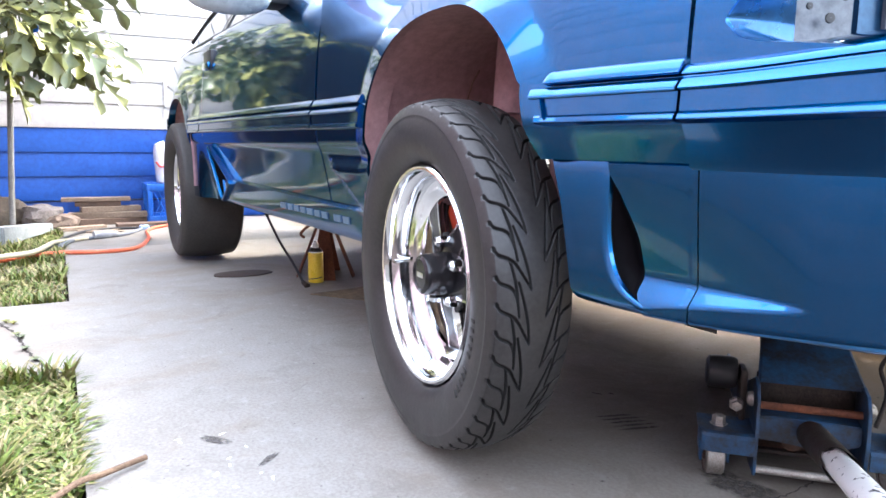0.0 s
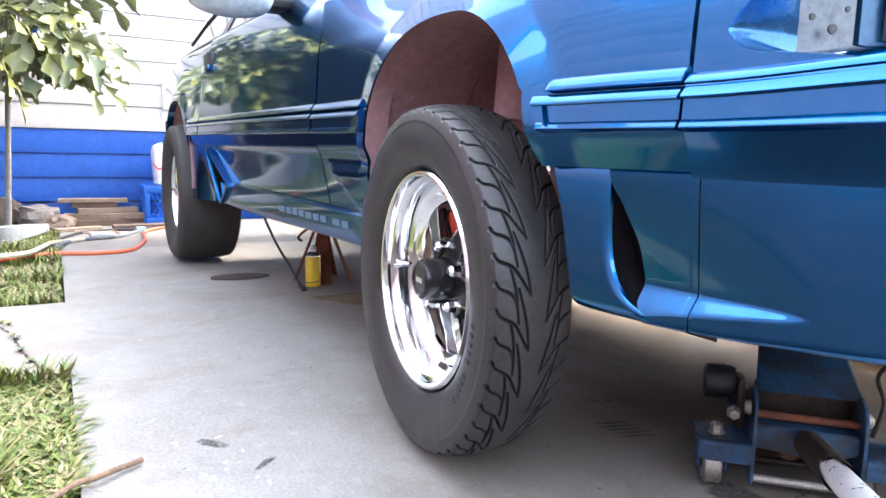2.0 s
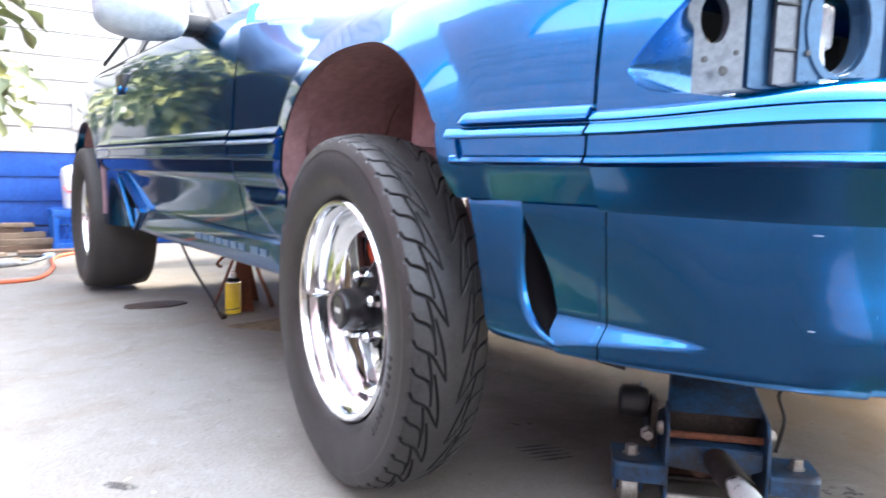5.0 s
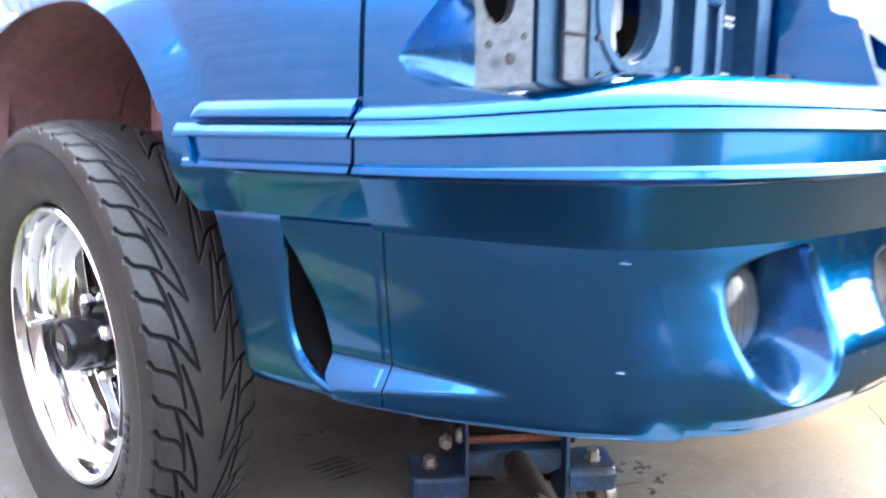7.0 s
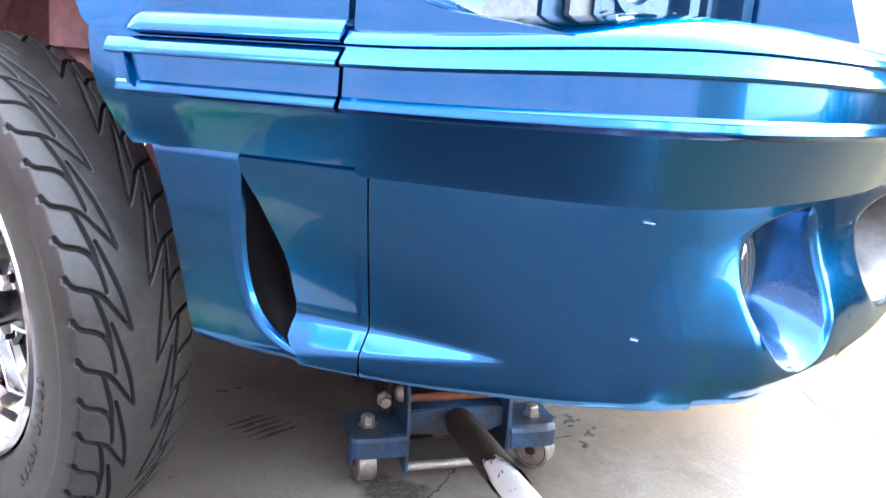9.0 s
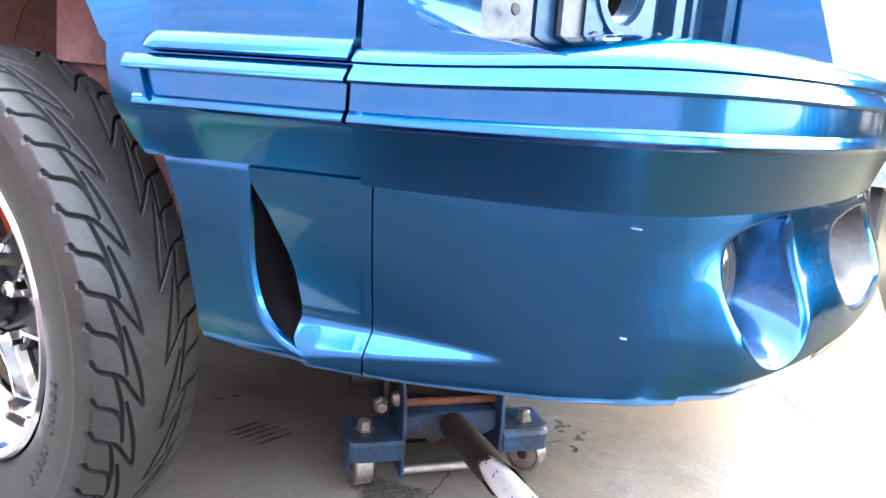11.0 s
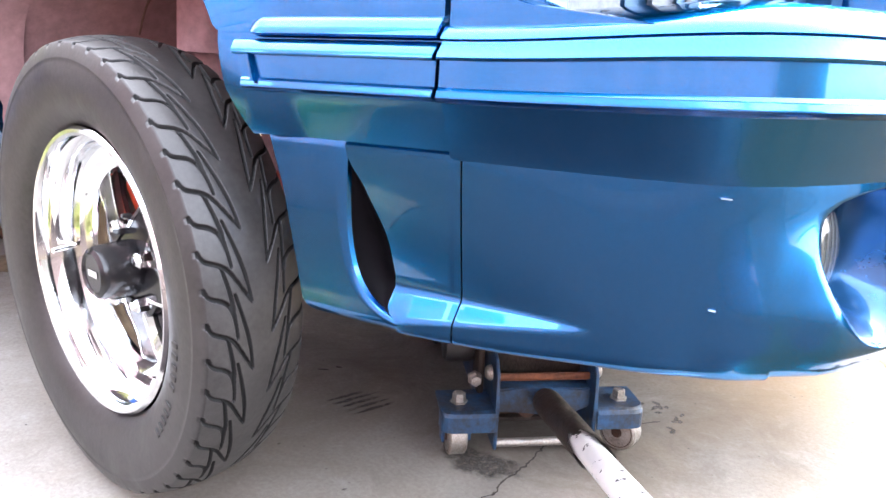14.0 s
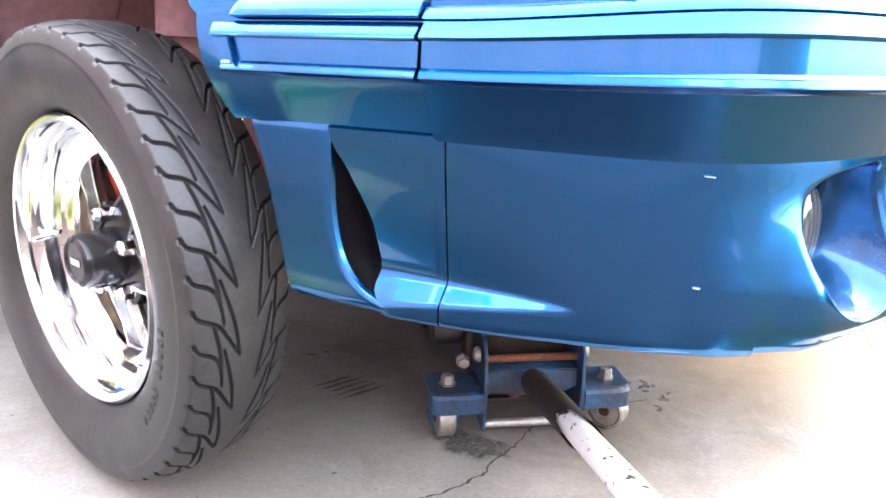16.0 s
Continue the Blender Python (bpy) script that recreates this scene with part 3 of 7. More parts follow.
def low_edge(x):
    """The bottom of the air dam."""
    return float(np.interp(x, [0.35, 0.45, 0.60, 0.75, 0.88, 0.95, 1.04], [0.372, 0.372, 0.376, 0.384, 0.390, 0.392, 0.400]))


UPPER = [(-0.1050, 0.712), (-0.0700, 0.709), (-0.0360, 0.7045), (-0.0160, 0.6985), (0.0025, 0.690), (0.0105, 0.6805), (0.0110, 0.679), (0.0075, 0.677), (0.0080, 0.6745), (0.0165, 0.6655),
         (0.0180, 0.663), (0.0170, 0.661), (0.0105, 0.660), (0.0106, 0.657), (0.0113, 0.646), (0.0119, 0.6365), (0.0148, 0.6335), (0.0148, 0.6325), (0.0172, 0.6285), (0.0172, 0.627), (0.0125, 0.6245),
         (0.0050, 0.622), (-0.0040, 0.605), (-0.0100, 0.588), (-0.0150, 0.576), (-0.0170, 0.5715)]


def nose_point(i, off, z, lift=0.0):
    p, n = NOSE[i], NOSE_N[i]
    return Vector((p.x + n.x * off, p.y + n.y * off, z + lift))


bm = bmesh.new()
rows = []
for i in range(len(NOSE)):
    rise = 0.012 * ease(0.62, 0.93, NOSE[i].x)
    rows.append([nose_point(i, o, zz - (0.004 if k == len(UPPER) - 1 else 0), rise * clamp((zz - 0.6) / 0.08)) for k, (o, zz) in enumerate(UPPER)])
mirror_rows = [[Vector((p.x, 2 * CY - p.y, p.z)) for p in r] for r in rows[:-1]][::-1]
add_grid(bm, rows + mirror_rows)
add_grid(bm, [[p, p + Vector((0, 0.018, 0))] for p in rows[0]])
bmesh.ops.remove_doubles(bm, verts=bm.verts[:], dist=0.0004)
bumper = part("front_bumper", bm, PAINT, car, "glossy blue moulded bumper cover")


# ---- lower air dam: lip behind the wheel, side scoop, corner, fog lamp mouths
def lip_x(z):
    """The scoop's rear lip."""
    u = clamp((0.53 - z) / 0.143)
    return 0.476 + 0.037 * u ** 2.6 + 0.037 * u ** 9


def foot_in(x):
    """Inset of the very foot: full below the ledge, drawn in behind the scoop's lip."""
    return -0.017 + 0.004 * ease(0.76, 0.66, x) - 0.003 * ease(0.560, 0.530, x)


def ledge(x):
    """Upper and lower edge of the ledge under the scoop."""
    bot = float(np.interp(x, [0.48, 0.55, 0.615, 0.70, 0.76], [0.384, 0.389, 0.400, 0.414, 0.420]))
    return max(float(np.interp(x, [0.48, 0.76], [0.421, 0.424])), bot + 0.004), bot


_lean = spline([0.392, 0.405, 0.425, 0.450, 0.480, 0.510, 0.540, 0.5685], [0.018, 0.026, 0.034, 0.033, 0.023, 0.011, 0.003, 0.0])


def lean(z):
    """The front's profile below the crease: hollow at the top, swelling to the foot."""
    return _lean(clamp(z, 0.392, 0.5685))


def scoop_depth(x, z):
    """How far in from the plan line the air dam's side stands."""
    top, bot = ledge(x)
    if x > 0.84:
        return -0.017 + 0.5 * lean(z) * ease(0.84, 0.907, x)
    q = clamp((0.572 - max(z, top)) / 0.14)
    deep = -0.017 - 0.020 * clamp((0.76 - x) / 0.25) * q ** 1.3
    if z >= top:
        return deep
    return mixv(deep, foot_in(x), clamp((top - z) / (top - bot)))


_pocket = spline([0.380, 0.390, 0.400, 0.412, 0.425, 0.440, 0.468, 0.526, 0.560, 0.580], [0.001, 0.002, 0.010, 0.024, 0.034, 0.041, 0.045, 0.025, 0.005, 0.001])


def lip_off(z):
    """Inset of the lip panel, a little fuller towards the foot."""
    return -0.021 + 0.005 * clamp((0.572 - z) / 0.17)


def floor_x(z):
    """Where the scoop's floor meets the dark pocket behind the lip."""
    return lip_x(max(z, 0.384)) + max(0.001, _pocket(clamp(z, 0.380, 0.580)))


def side_xy(x):
    """Plan line of the whole nose side, by x."""
    rear = Vector((-0.13, -0.99, 0)).normalized()
    if x < GAP_X:
        return Vector((x, plan_y(x), 0)), rear.lerp(NOSE_N[0], 0.5 * ease(0.52, GAP_X, x)).normalized()
    k = min(range(len(NOSE)), key=lambda j: abs(NOSE[j].x - x) + (9 if j > 60 else 0))
    a, b = (k, k + 1) if NOSE[k].x <= x else (k - 1, k)
    a = max(a, 0)
    t = clamp((x - NOSE[a].x) / max(NOSE[b].x - NOSE[a].x, 1e-6))
    return NOSE[a].lerp(NOSE[b], t), rear.lerp(NOSE_N[a].lerp(NOSE_N[b], t), 0.5 + 0.5 * ease(GAP_X, 0.70, x)).normalized()


def dam_point(x, z, off):
    p, n = side_xy(x)
    return Vector((p.x + n.x * off, p.y + n.y * off, z))


def foot_round(x):
    """Radius of the air dam's bottom roll: tight under the scoop, full at the corner."""
    return 0.0065 + 0.0055 * ease(0.66, 0.86, x)


def round_under(x, row, off):
    e, r = low_edge(x), foot_round(x)
    for k in (1, 2, 3, 4):
        a = math.pi / 2 * k / 4
        row.append(dam_point(x, e + r * (1 - math.sin(a)), off - 1.3 * r * (1 - math.cos(a))))
    row.append(dam_point(x, e, off - 0.05))
    return row


def dam_rows(x):
    """Heights down the air dam's side, with rows along the ledge's two edges."""
    top, bot = ledge(x)
    a = linspace(crease_z(x), top, 30)
    return a[:-1] + linspace(top, bot, 6) + linspace(max(bot, low_edge(x) + foot_round(x) + 0.001), low_edge(x) + foot_round(x), 5)[1:]


# lip piece
bm = bmesh.new()
rows = []
for v in linspace(0, 1, 16):
    row = [dam_point(mixv(front_edge(0.588), lip_x(0.572), v), 0.588, -0.026)]
    for zz in linspace(crease_z(0.4), 0.379, 34):
        h = clamp((zz - 0.373) / 0.026)
        x = mixv(front_edge(zz) + 0.026 * (1 - math.sqrt(1 - (1 - h) ** 2)), lip_x(max(zz, 0.384)), v)
        roll = 0.006 * ease(0.93, 1.0, v)
        row.append(dam_point(x, zz, lip_off(zz) - 0.004 * ease(0.385, 0.379, zz) - roll * 0.5))
    row.append(dam_point(mixv(front_edge(0.38) + 0.028, 0.553, v), 0.375, -0.026))
    row.append(dam_point(mixv(front_edge(0.38) + 0.034, 0.556, v), 0.373, -0.032))
    row.append(dam_point(mixv(front_edge(0.38) + 0.05, 0.560, v), 0.373, -0.06))
    rows.append(row)
add_grid(bm, rows)
lipcol = rows[-1]
add_grid(bm, [[p, p + Vector((0.002, 0.005, 0))] for p in lipcol])
add_grid(bm, [[p, p + Vector((0.0, 0.03, 0))] for p in rows[0]])
# scoop: pocket behind the lip, shade painted black; floor out to the panel gap
SCOOP_END = GAP_X + 0.0098
rows, lining = [], []
for v in linspace(0, 1, 40):
    row = [dam_point(mixv(0.479, SCOOP_END, v), 0.590, -0.034)]
    for zz in dam_rows(mixv(0.53, SCOOP_END, v)):
        x = mixv(floor_x(zz), SCOOP_END, v)
        row.append(dam_point(x, zz, scoop_depth(x, zz)))
    x = mixv(0.548, SCOOP_END, v)
    rows.append(round_under(x, row, foot_in(x)))
add_grid(bm, rows)
fender_ext = part("fender_extension", bm, PAINT, car, "blue lower valance with a scooped lip", True, 40)
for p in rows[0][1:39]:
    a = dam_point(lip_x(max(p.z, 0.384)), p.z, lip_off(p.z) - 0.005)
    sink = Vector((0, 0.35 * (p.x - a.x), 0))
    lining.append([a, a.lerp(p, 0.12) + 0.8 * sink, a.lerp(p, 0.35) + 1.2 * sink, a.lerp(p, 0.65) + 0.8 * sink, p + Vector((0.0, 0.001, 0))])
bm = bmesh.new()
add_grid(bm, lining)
part("scoop_pocket_shade", bm, SHADEBLACK, fender_ext, "hollow behind the scoop lip, its shade painted black", True, 60)

# side of the bumper's lower part, up to the corner
bm = bmesh.new()
rows = []
xs_side = linspace(GAP_X + 0.0118, 0.900, 44)
for x in xs_side:
    row = [dam_point(x, zz, scoop_depth(x, zz)) for zz in dam_rows(x)]
    rows.append(round_under(x, row, foot_in(x) + 0.5 * lean(low_edge(x) + foot_round(x)) * ease(0.84, 0.907, x)))
add_grid(bm, rows)
last_col = rows[-1]


# front face with the lamp mouths
def front_xy(y, z, off=-0.017):
    ys = [p.y for p in NOSE]
    xs = [p.x for p in NOSE]
    x = float(np.interp(y, ys, xs))
    nx = float(np.interp(y, ys, [n.x for n in NOSE_N]))
    ny = float(np.interp(y, ys, [n.y for n in NOSE_N]))
    off += lean(z) * (0.5 + 0.5 * ease(-0.652, -0.600, y))
    return Vector((x + nx * off, y + ny * off, z))


def mouth(outline, rect, nring=10):
    """A panel over rect (y0, y1, z0, z1) with a hole; returns the hole's rim."""
    y0, y1, z0, z1 = rect
    cy = sum(p[0] for p in outline) / len(outline)
    cz = sum(p[1] for p in outline) / len(outline)
    outer = []
    for y, zz in outline:
        dy, dz = y - cy, zz - cz
        k = 1e9
        if abs(dy) > 1e-9:
            k = min(k, ((y1 if dy > 0 else y0) - cy) / dy)
        if abs(dz) > 1e-9:
            k = min(k, ((z1 if dz > 0 else z0) - cz) / dz)
        outer.append((cy + dy * k, cz + dz * k))
    for cyz in ((y0, z0), (y0, z1), (y1, z0), (y1, z1)):
        j = min(range(len(outer)), key=lambda q: (outer[q][0] - cyz[0]) ** 2 + (outer[q][1] - cyz[1]) ** 2)
        outer[j] = cyz
    rws = []
    for v in linspace(0, 1, nring):
        vv = v ** 0.8
        roll = 0.006 * ease(0.80, 1.0, v) ** 2
        rws.append([front_xy(mixv(o[0], h[0], vv), mixv(o[1], h[1], vv), -0.017 - roll) for o, h in zip(outer, outline)])
    return rws


def closed_curve(pts, sub=6):
    p = [Vector((a, b, 0)) for a, b in pts]
    n = len(p)
    out = []
    for i in range(n):
        a, b, c, d = p[i - 1], p[i], p[(i + 1) % n], p[(i + 2) % n]
        for k in range(sub):
            t = k / sub
            q = 0.5 * ((2 * b) + (c - a) * t + (2 * a - 5 * b + 4 * c - d) * t * t + (3 * b - a - 3 * c + d) * t ** 3)
            out.append((q.x, q.y))
    return out


FOG = closed_curve([(-0.611, 0.505), (-0.607, 0.530), (-0.592, 0.547), (-0.566, 0.556), (-0.534, 0.561), (-0.509, 0.562), (-0.501, 0.545), (-0.497, 0.505), (-0.496, 0.470), (-0.503, 0.443), (-0.522, 0.426), (-0.548, 0.421), (-0.574, 0.432), (-0.595, 0.456), (-0.607, 0.482)], 5)
INTAKE = closed_curve([(-0.385, 0.500), (-0.372, 0.530), (-0.33, 0.545), (-0.25, 0.550), (-0.17, 0.545), (-0.13, 0.525), (-0.120, 0.495), (-0.13, 0.462), (-0.17, 0.445), (-0.25, 0.440), (-0.33, 0.445), (-0.372, 0.463)], 5)
TOPZ, LOWZ = 0.5685, 0.4060
r1 = mouth(FOG, (-0.650, -0.450, LOWZ, TOPZ))
add_grid(bm, r1, True)
# turn of the corner between the side and the mouth panel
rows = []
row_a = last_col
n_a = len(dam_rows(0.900))
UNDER_IN = [-1.3 * 0.0120 * (1 - math.cos(math.pi / 8 * k)) for k in (1, 2, 3, 4)] + [-0.05]
row_b = [front_xy(-0.650, max(p.z, LOWZ), -0.017 + (UNDER_IN[k - n_a] if k >= n_a else 0.0)) for k, p in enumerate(row_a)]
for k, p in enumerate(row_a):
    row_b[k].z = p.z
for t in linspace(0, 1, 12):
    rows.append([p.lerp(q, t) for p, q in zip(row_a, row_b)])
add_grid(bm, rows)
r2 = mouth(INTAKE, (-0.450, -0.075, LOWZ, TOPZ))
add_grid(bm, r2, True)
mirrored_intake = [[Vector((p.x, 2 * CY - p.y, p.z)) for p in r] for r in r2]
add_grid(bm, mirrored_intake, True)
rows = [[front_xy(y, zz) for zz in linspace(TOPZ, LOWZ, 12)] for y in linspace(-0.075, CY, 8)]
add_grid(bm, rows)
add_grid(bm, [[Vector((p.x, 2 * CY - p.y, p.z)) for p in r] for r in rows])
mirrored = [[Vector((p.x, 2 * CY - p.y, p.z)) for p in r] for r in r1]
add_grid(bm, mirrored, True)
# bottom roll of the front
rows = []
for y in linspace(-0.650, 2 * CY + 0.650, 70):
    yy = y if y <= CY else 2 * CY - y
    row = [front_xy(yy, LOWZ)]
    for k, do in enumerate(UNDER_IN):
        p = front_xy(yy, LOWZ, -0.017 + do)
        p.z = LOWZ - 0.0120 * math.sin(math.pi / 8 * min(k + 1, 4))
        row.append(p)
    rows.append([Vector((p.x, y if y > CY else p.y, p.z)) for p in row])
add_grid(bm, rows)
# left side of the car
rows = []
for x in xs_side:
    row = [dam_point(x, zz, scoop_depth(x, zz)) for zz in dam_rows(x)]
    row = round_under(x, row, foot_in(x) + 0.5 * lean(low_edge(x) + foot_round(x)) * ease(0.84, 0.907, x))
    rows.append([Vector((p.x, 2 * CY - p.y, p.z)) for p in row])
add_grid(bm, rows)
bmesh.ops.remove_doubles(bm, verts=bm.verts[:], dist=0.0004)
dam = part("air_dam", bm, PAINT, car, "blue lower bumper with round lamp mouths")
blend_seams(dam)
# dark sheets added behind the panel gaps to keep them shaded
bm = bmesh.new()
add_grid(bm, [[Vector((x, plan_y(0.606) + 0.042, zz)) for zz in (0.369, 0.45, 0.57)] for x in (0.59, 0.64)])
add_grid(bm, [[Vector((x, plan_y(0.606) + 0.024, zz)) for zz in (0.575, 0.65, 0.70)] for x in (0.59, 0.62)])
part("gap_backing", bm, UNDER, car)

for x, zz, w in ((0.852, 0.557, 0.009), (0.853, 0.459, 0.006)):
    b = bmesh.new()
    p = dam_point(x, zz, scoop_depth(x, zz))
    box(b, (x - w / 2, p.y - 0.0006, zz - 0.0005), (x + w / 2, p.y + 0.002, zz + 0.0005), 0.0002)
    part("paint_chip", b, MIRRORSKIN, dam, "small pale paint chip")
# tunnels of the lamp mouths with the lamps at their ends
for sgn, rim in ((1, r1[-1]), (-1, mirrored[-1])):
    b = bmesh.new()
    c = sum((Vector(p) for p in rim), Vector()) / len(rim)
    rows = []
    for q in linspace(0, 1, 16):
        dx, sc = -0.105 * q ** 1.5, 1.0 - 0.30 * q ** 1.15 - 0.02 * ease(0, 0.12, q)
        cc = Vector((c.x + dx, c.y + 0.024 * q, c.z + 0.012 * q))
        rows.append([Vector((p.x + dx, cc.y + (p.y - c.y) * sc, cc.z + (p.z - c.z) * sc)) for p in rim])
    vs = add_grid(b, rows, True)
    part("lamp_tunnel", b, BAY, dam, "inside of the lamp mouth in darker, shaded blue", True, 70)
    b = bmesh.new()
    lc = Vector((0.893, -0.543 if sgn > 0 else 2 * CY + 0.543, 0.492))
    la = (0.97, -0.12 * sgn, 0.0)
    lathe(b, [(0.0, 0.058), (0.010, 0.056), (0.014, 0.051), (0.010, 0.049)], lc, la, (0, 0, 1), 40)
    part("lamp_bezel", b, TRIMBLACK, dam, "black lamp ring")
    b = bmesh.new()
    lathe(b, [(0.012, 0.050), (0.019, 0.045), (0.025, 0.030), (0.028, 0.012), (0.0285, 0.001)], lc, la, (0, 0, 1), 40)
    part("lamp_lens", b, LENS, dam, "clear ribbed lamp glass")
    b = bmesh.new()
    lathe(b, [(0.008, 0.050), (-0.012, 0.046), (-0.034, 0.034), (-0.045, 0.001)], lc, la, (0, 0, 1), 40)
    part("lamp_reflector", b, REFLECTOR, dam, "silvered lamp bowl")
    for k in range(7):
        b = bmesh.new()
        yy = -0.036 + 0.012 * k
        hh = math.sqrt(max(0.0, 0.046 ** 2 - yy * yy))
        box(b, (lc.x + 0.013, lc.y + yy - 0.0012, lc.z - hh), (lc.x + 0.016, lc.y + yy + 0.0012, lc.z + hh))
        part("lens_rib", b, LENS, dam)
for rim in (r2[-1], mirrored_intake[-1]):
    b = bmesh.new()
    c = sum((Vector(p) for p in rim), Vector()) / len(rim)
    rows = [[Vector((p.x + dx, c.y + (p.y - c.y) * sc, c.z + (p.z - c.z) * sc)) for p in rim] for dx, sc in ((0, 1), (-0.01, 0.97), (-0.05, 0.90), (-0.07, 0.84))]
    vs = add_grid(b, rows, True)
    b.faces.new(vs[-1])
    part("intake_recess", b, DUSTYGREY, dam, "dusty grey inside of the intake")

# ---- fender and door mouldings (raised strips with an inlay)
RIDGE = [(-0.004, 0.6995), (0.001, 0.6970), (0.0040, 0.6925), (0.0095, 0.6835), (0.0100, 0.6815), (0.0080, 0.6795), (-0.001, 0.6775)]
STRIP = [(-0.002, 0.6765), (0.005, 0.6755), (0.0075, 0.6735), (0.015, 0.664), (0.0155, 0.662), (0.0145, 0.6605), (0.0085, 0.6595), (0.0085, 0.6575),
         (0.0090, 0.652), (0.0094, 0.645), (0.0100, 0.6365), (0.0128, 0.6340), (0.0128, 0.6325), (0.0152, 0.6290), (0.0152, 0.627), (0.0110, 0.6245), (-0.002, 0.622)]


def moulding(x0, x1, n, slant0=0.0, name="side_moulding", dz=0.0, tip=True):
    """A ridge over a framed rubbing strip; with a tip both begin behind the wheel arch."""
    b = bmesh.new()
    for prof, lead in ((RIDGE, 0.024 if tip else 0.0), (STRIP, 0.0)):
        rws = []
        mid_z = sum(zz for _, zz in prof) / len(prof)
        for k, q in enumerate(linspace(0, 1, n)):
            x = mixv(x0 + lead, x1, q ** (1.6 if tip else 1.0))
            grow = ease(-0.02, 0.012, x - x0 - lead) if prof is RIDGE and tip else 1.0
            row = []
            for o, zz in prof:
                xx = x + slant0 * (1 - q) * (0.690 - zz) * (prof is STRIP)
                zz = mid_z + (zz - mid_z) * grow
                row.append(Vector((xx, plan_y(xx) - 0.003 - mixv(-0.004, o, grow) - flare(xx, zz) * 0.5, zz + dz)))
            rws.append(row)
        add_grid(b, rws)
        for row in (rws[0], rws[-1]):
            add_grid(b, [[p, p + Vector((0, 0.014, 0))] for p in row])
    if tip:
        x = x0 + 0.016
        add_grid(b, [[Vector((x + 0.36 * (0.690 - zz) + d, plan_y(x) - 0.003 - o - flare(x, zz) * 0.5, zz)) for zz in (0.6600, 0.648, 0.6325)] for d, o in ((0, 0.0), (0.001, 0.0125), (0.005, 0.0125), (0.007, 0.0))])
    return part(name, b, PAINT, car, "raised blue rubbing strip")


moulding(0.355, GAP_X - 0.001, 40, 0.36)
moulding(DOOR_X + 0.004, ARCH_X - ARCH_A + 0.0, 16, 0, tip=False, dz=0.006)

# ---- door, quarter panel, skirt
DOOR = [(tuck(z), z) for z in (0.36, 0.40, 0.46, 0.52, 0.575, 0.59, 0.605, 0.63)] + [(0.0, 0.66), (0.002, 0.74), (0.010, 0.84), (0.026, 0.93), (0.046, 1.0), (0.060, 1.03), (0.075, 1.035)]


def panel_rows(x0, x1, prof, nx, x_low=None, cut=None):
    pr = smooth_path([(a, b, 0) for a, b in prof], 5)
    rws = []
    for x in linspace(x0, x1, nx):
        rws.append([Vector((x, plan_y(x) + p.x, p.y)) for p in pr])
    return rws


bm = bmesh.new()
rows = panel_rows(-1.93, DOOR_X - 0.005, DOOR, 50)
add_grid(bm, rows)
add_grid(bm, [[p, p + Vector((0, 0.02, 0))] for p in rows[0]])
add_grid(bm, [[p, p + Vector((0, 0.02, 0))] for p in rows[-1]])
door = part("door", bm, PAINT, car, "closed glossy blue door reflecting the garden")
moulding(-1.925, DOOR_X - 0.007, 40, 0, tip=False, dz=0.008)
# handle
bm = bmesh.new()
hx, hz = -1.86, 0.920
hy = plan_y(hx) + 0.026
box(bm, (hx - 0.085, hy - 0.008, hz - 0.045), (hx + 0.065, hy + 0.02, hz + 0.045), 0.006)
h = part("door_handle", bm, TRIMBLACK, door, "black pull in a chromed surround")
bm = bmesh.new()
box(bm, (hx - 0.065, hy - 0.020, hz - 0.032), (hx + 0.058, hy - 0.006, hz - 0.004), 0.005)
part("door_handle_pull", bm, PAINT, door, "glossy blue pull")

# quarter panel with its arch
QX, QZ, QA, QB = -2.56, 0.42, 0.37, 0.385


def q_arch(u):
    t = math.pi * (1 - u)
    e = 2 / 2.3
    c, s = math.cos(t), math.sin(t)
    return QX + QA * math.copysign(abs(c) ** e, c), QZ + QB * abs(s) ** e


QPROF = smooth_path([(a, b, 0) for a, b in DOOR], 6)
QS = [p.y for p in QPROF]
QO = [p.x for p in QPROF]
bm = bmesh.new()
rows = []
for u in linspace(0, 1, 50):
    ax, az = q_arch(u)
    tx = mixv(QX - QA, QX + QA, u)
    rows.append([Vector((mixv(ax, tx, v), 0, mixv(az, 1.035, v))) for v in linspace(0, 1, 26)])
for r in rows:
    for p in r:
        p.y = plan_y(p.x) + float(np.interp(p.z, QS, QO)) - 0.010 * (1 - ease(1.02, 1.3, math.hypot((p.x - QX) / QA, (p.z - QZ) / QB)))
add_grid(bm, rows)
add_grid(bm, [[r[0], r[0] + Vector((0, 0.035, 0.004))] for r in rows])
for x0, x1 in ((-3.64, QX - QA), (QX + QA, -1.938)):
    rws = [[Vector((x, plan_y(x) + float(np.interp(zz, QS, QO)), zz)) for zz in linspace(0.40, 1.035, 26)] for x in linspace(x0, x1, 14)]
    add_grid(bm, rws)
bmesh.ops.remove_doubles(bm, verts=bm.verts[:], dist=0.001)
quarter = part("quarter_panel", bm, PAINT, car, "glossy blue rear quarter panel")
moulding(QX + QA + 0.01, -1.940, 10, 0, tip=False, dz=0.008)
# rear bumper end
bm = bmesh.new()
rows = []
for t in linspace(0, 1, 12):
    ang = t * math.pi / 2
    px, py = -3.62 - 0.10 * math.sin(ang), plan_y(-3.62) - 0.01 + 0.10 * (1 - math.cos(ang))
    rows.append([Vector((px, py, zz)) for zz in (0.40, 0.42, 0.60, 0.62, 0.66, 0.68, 0.72)])
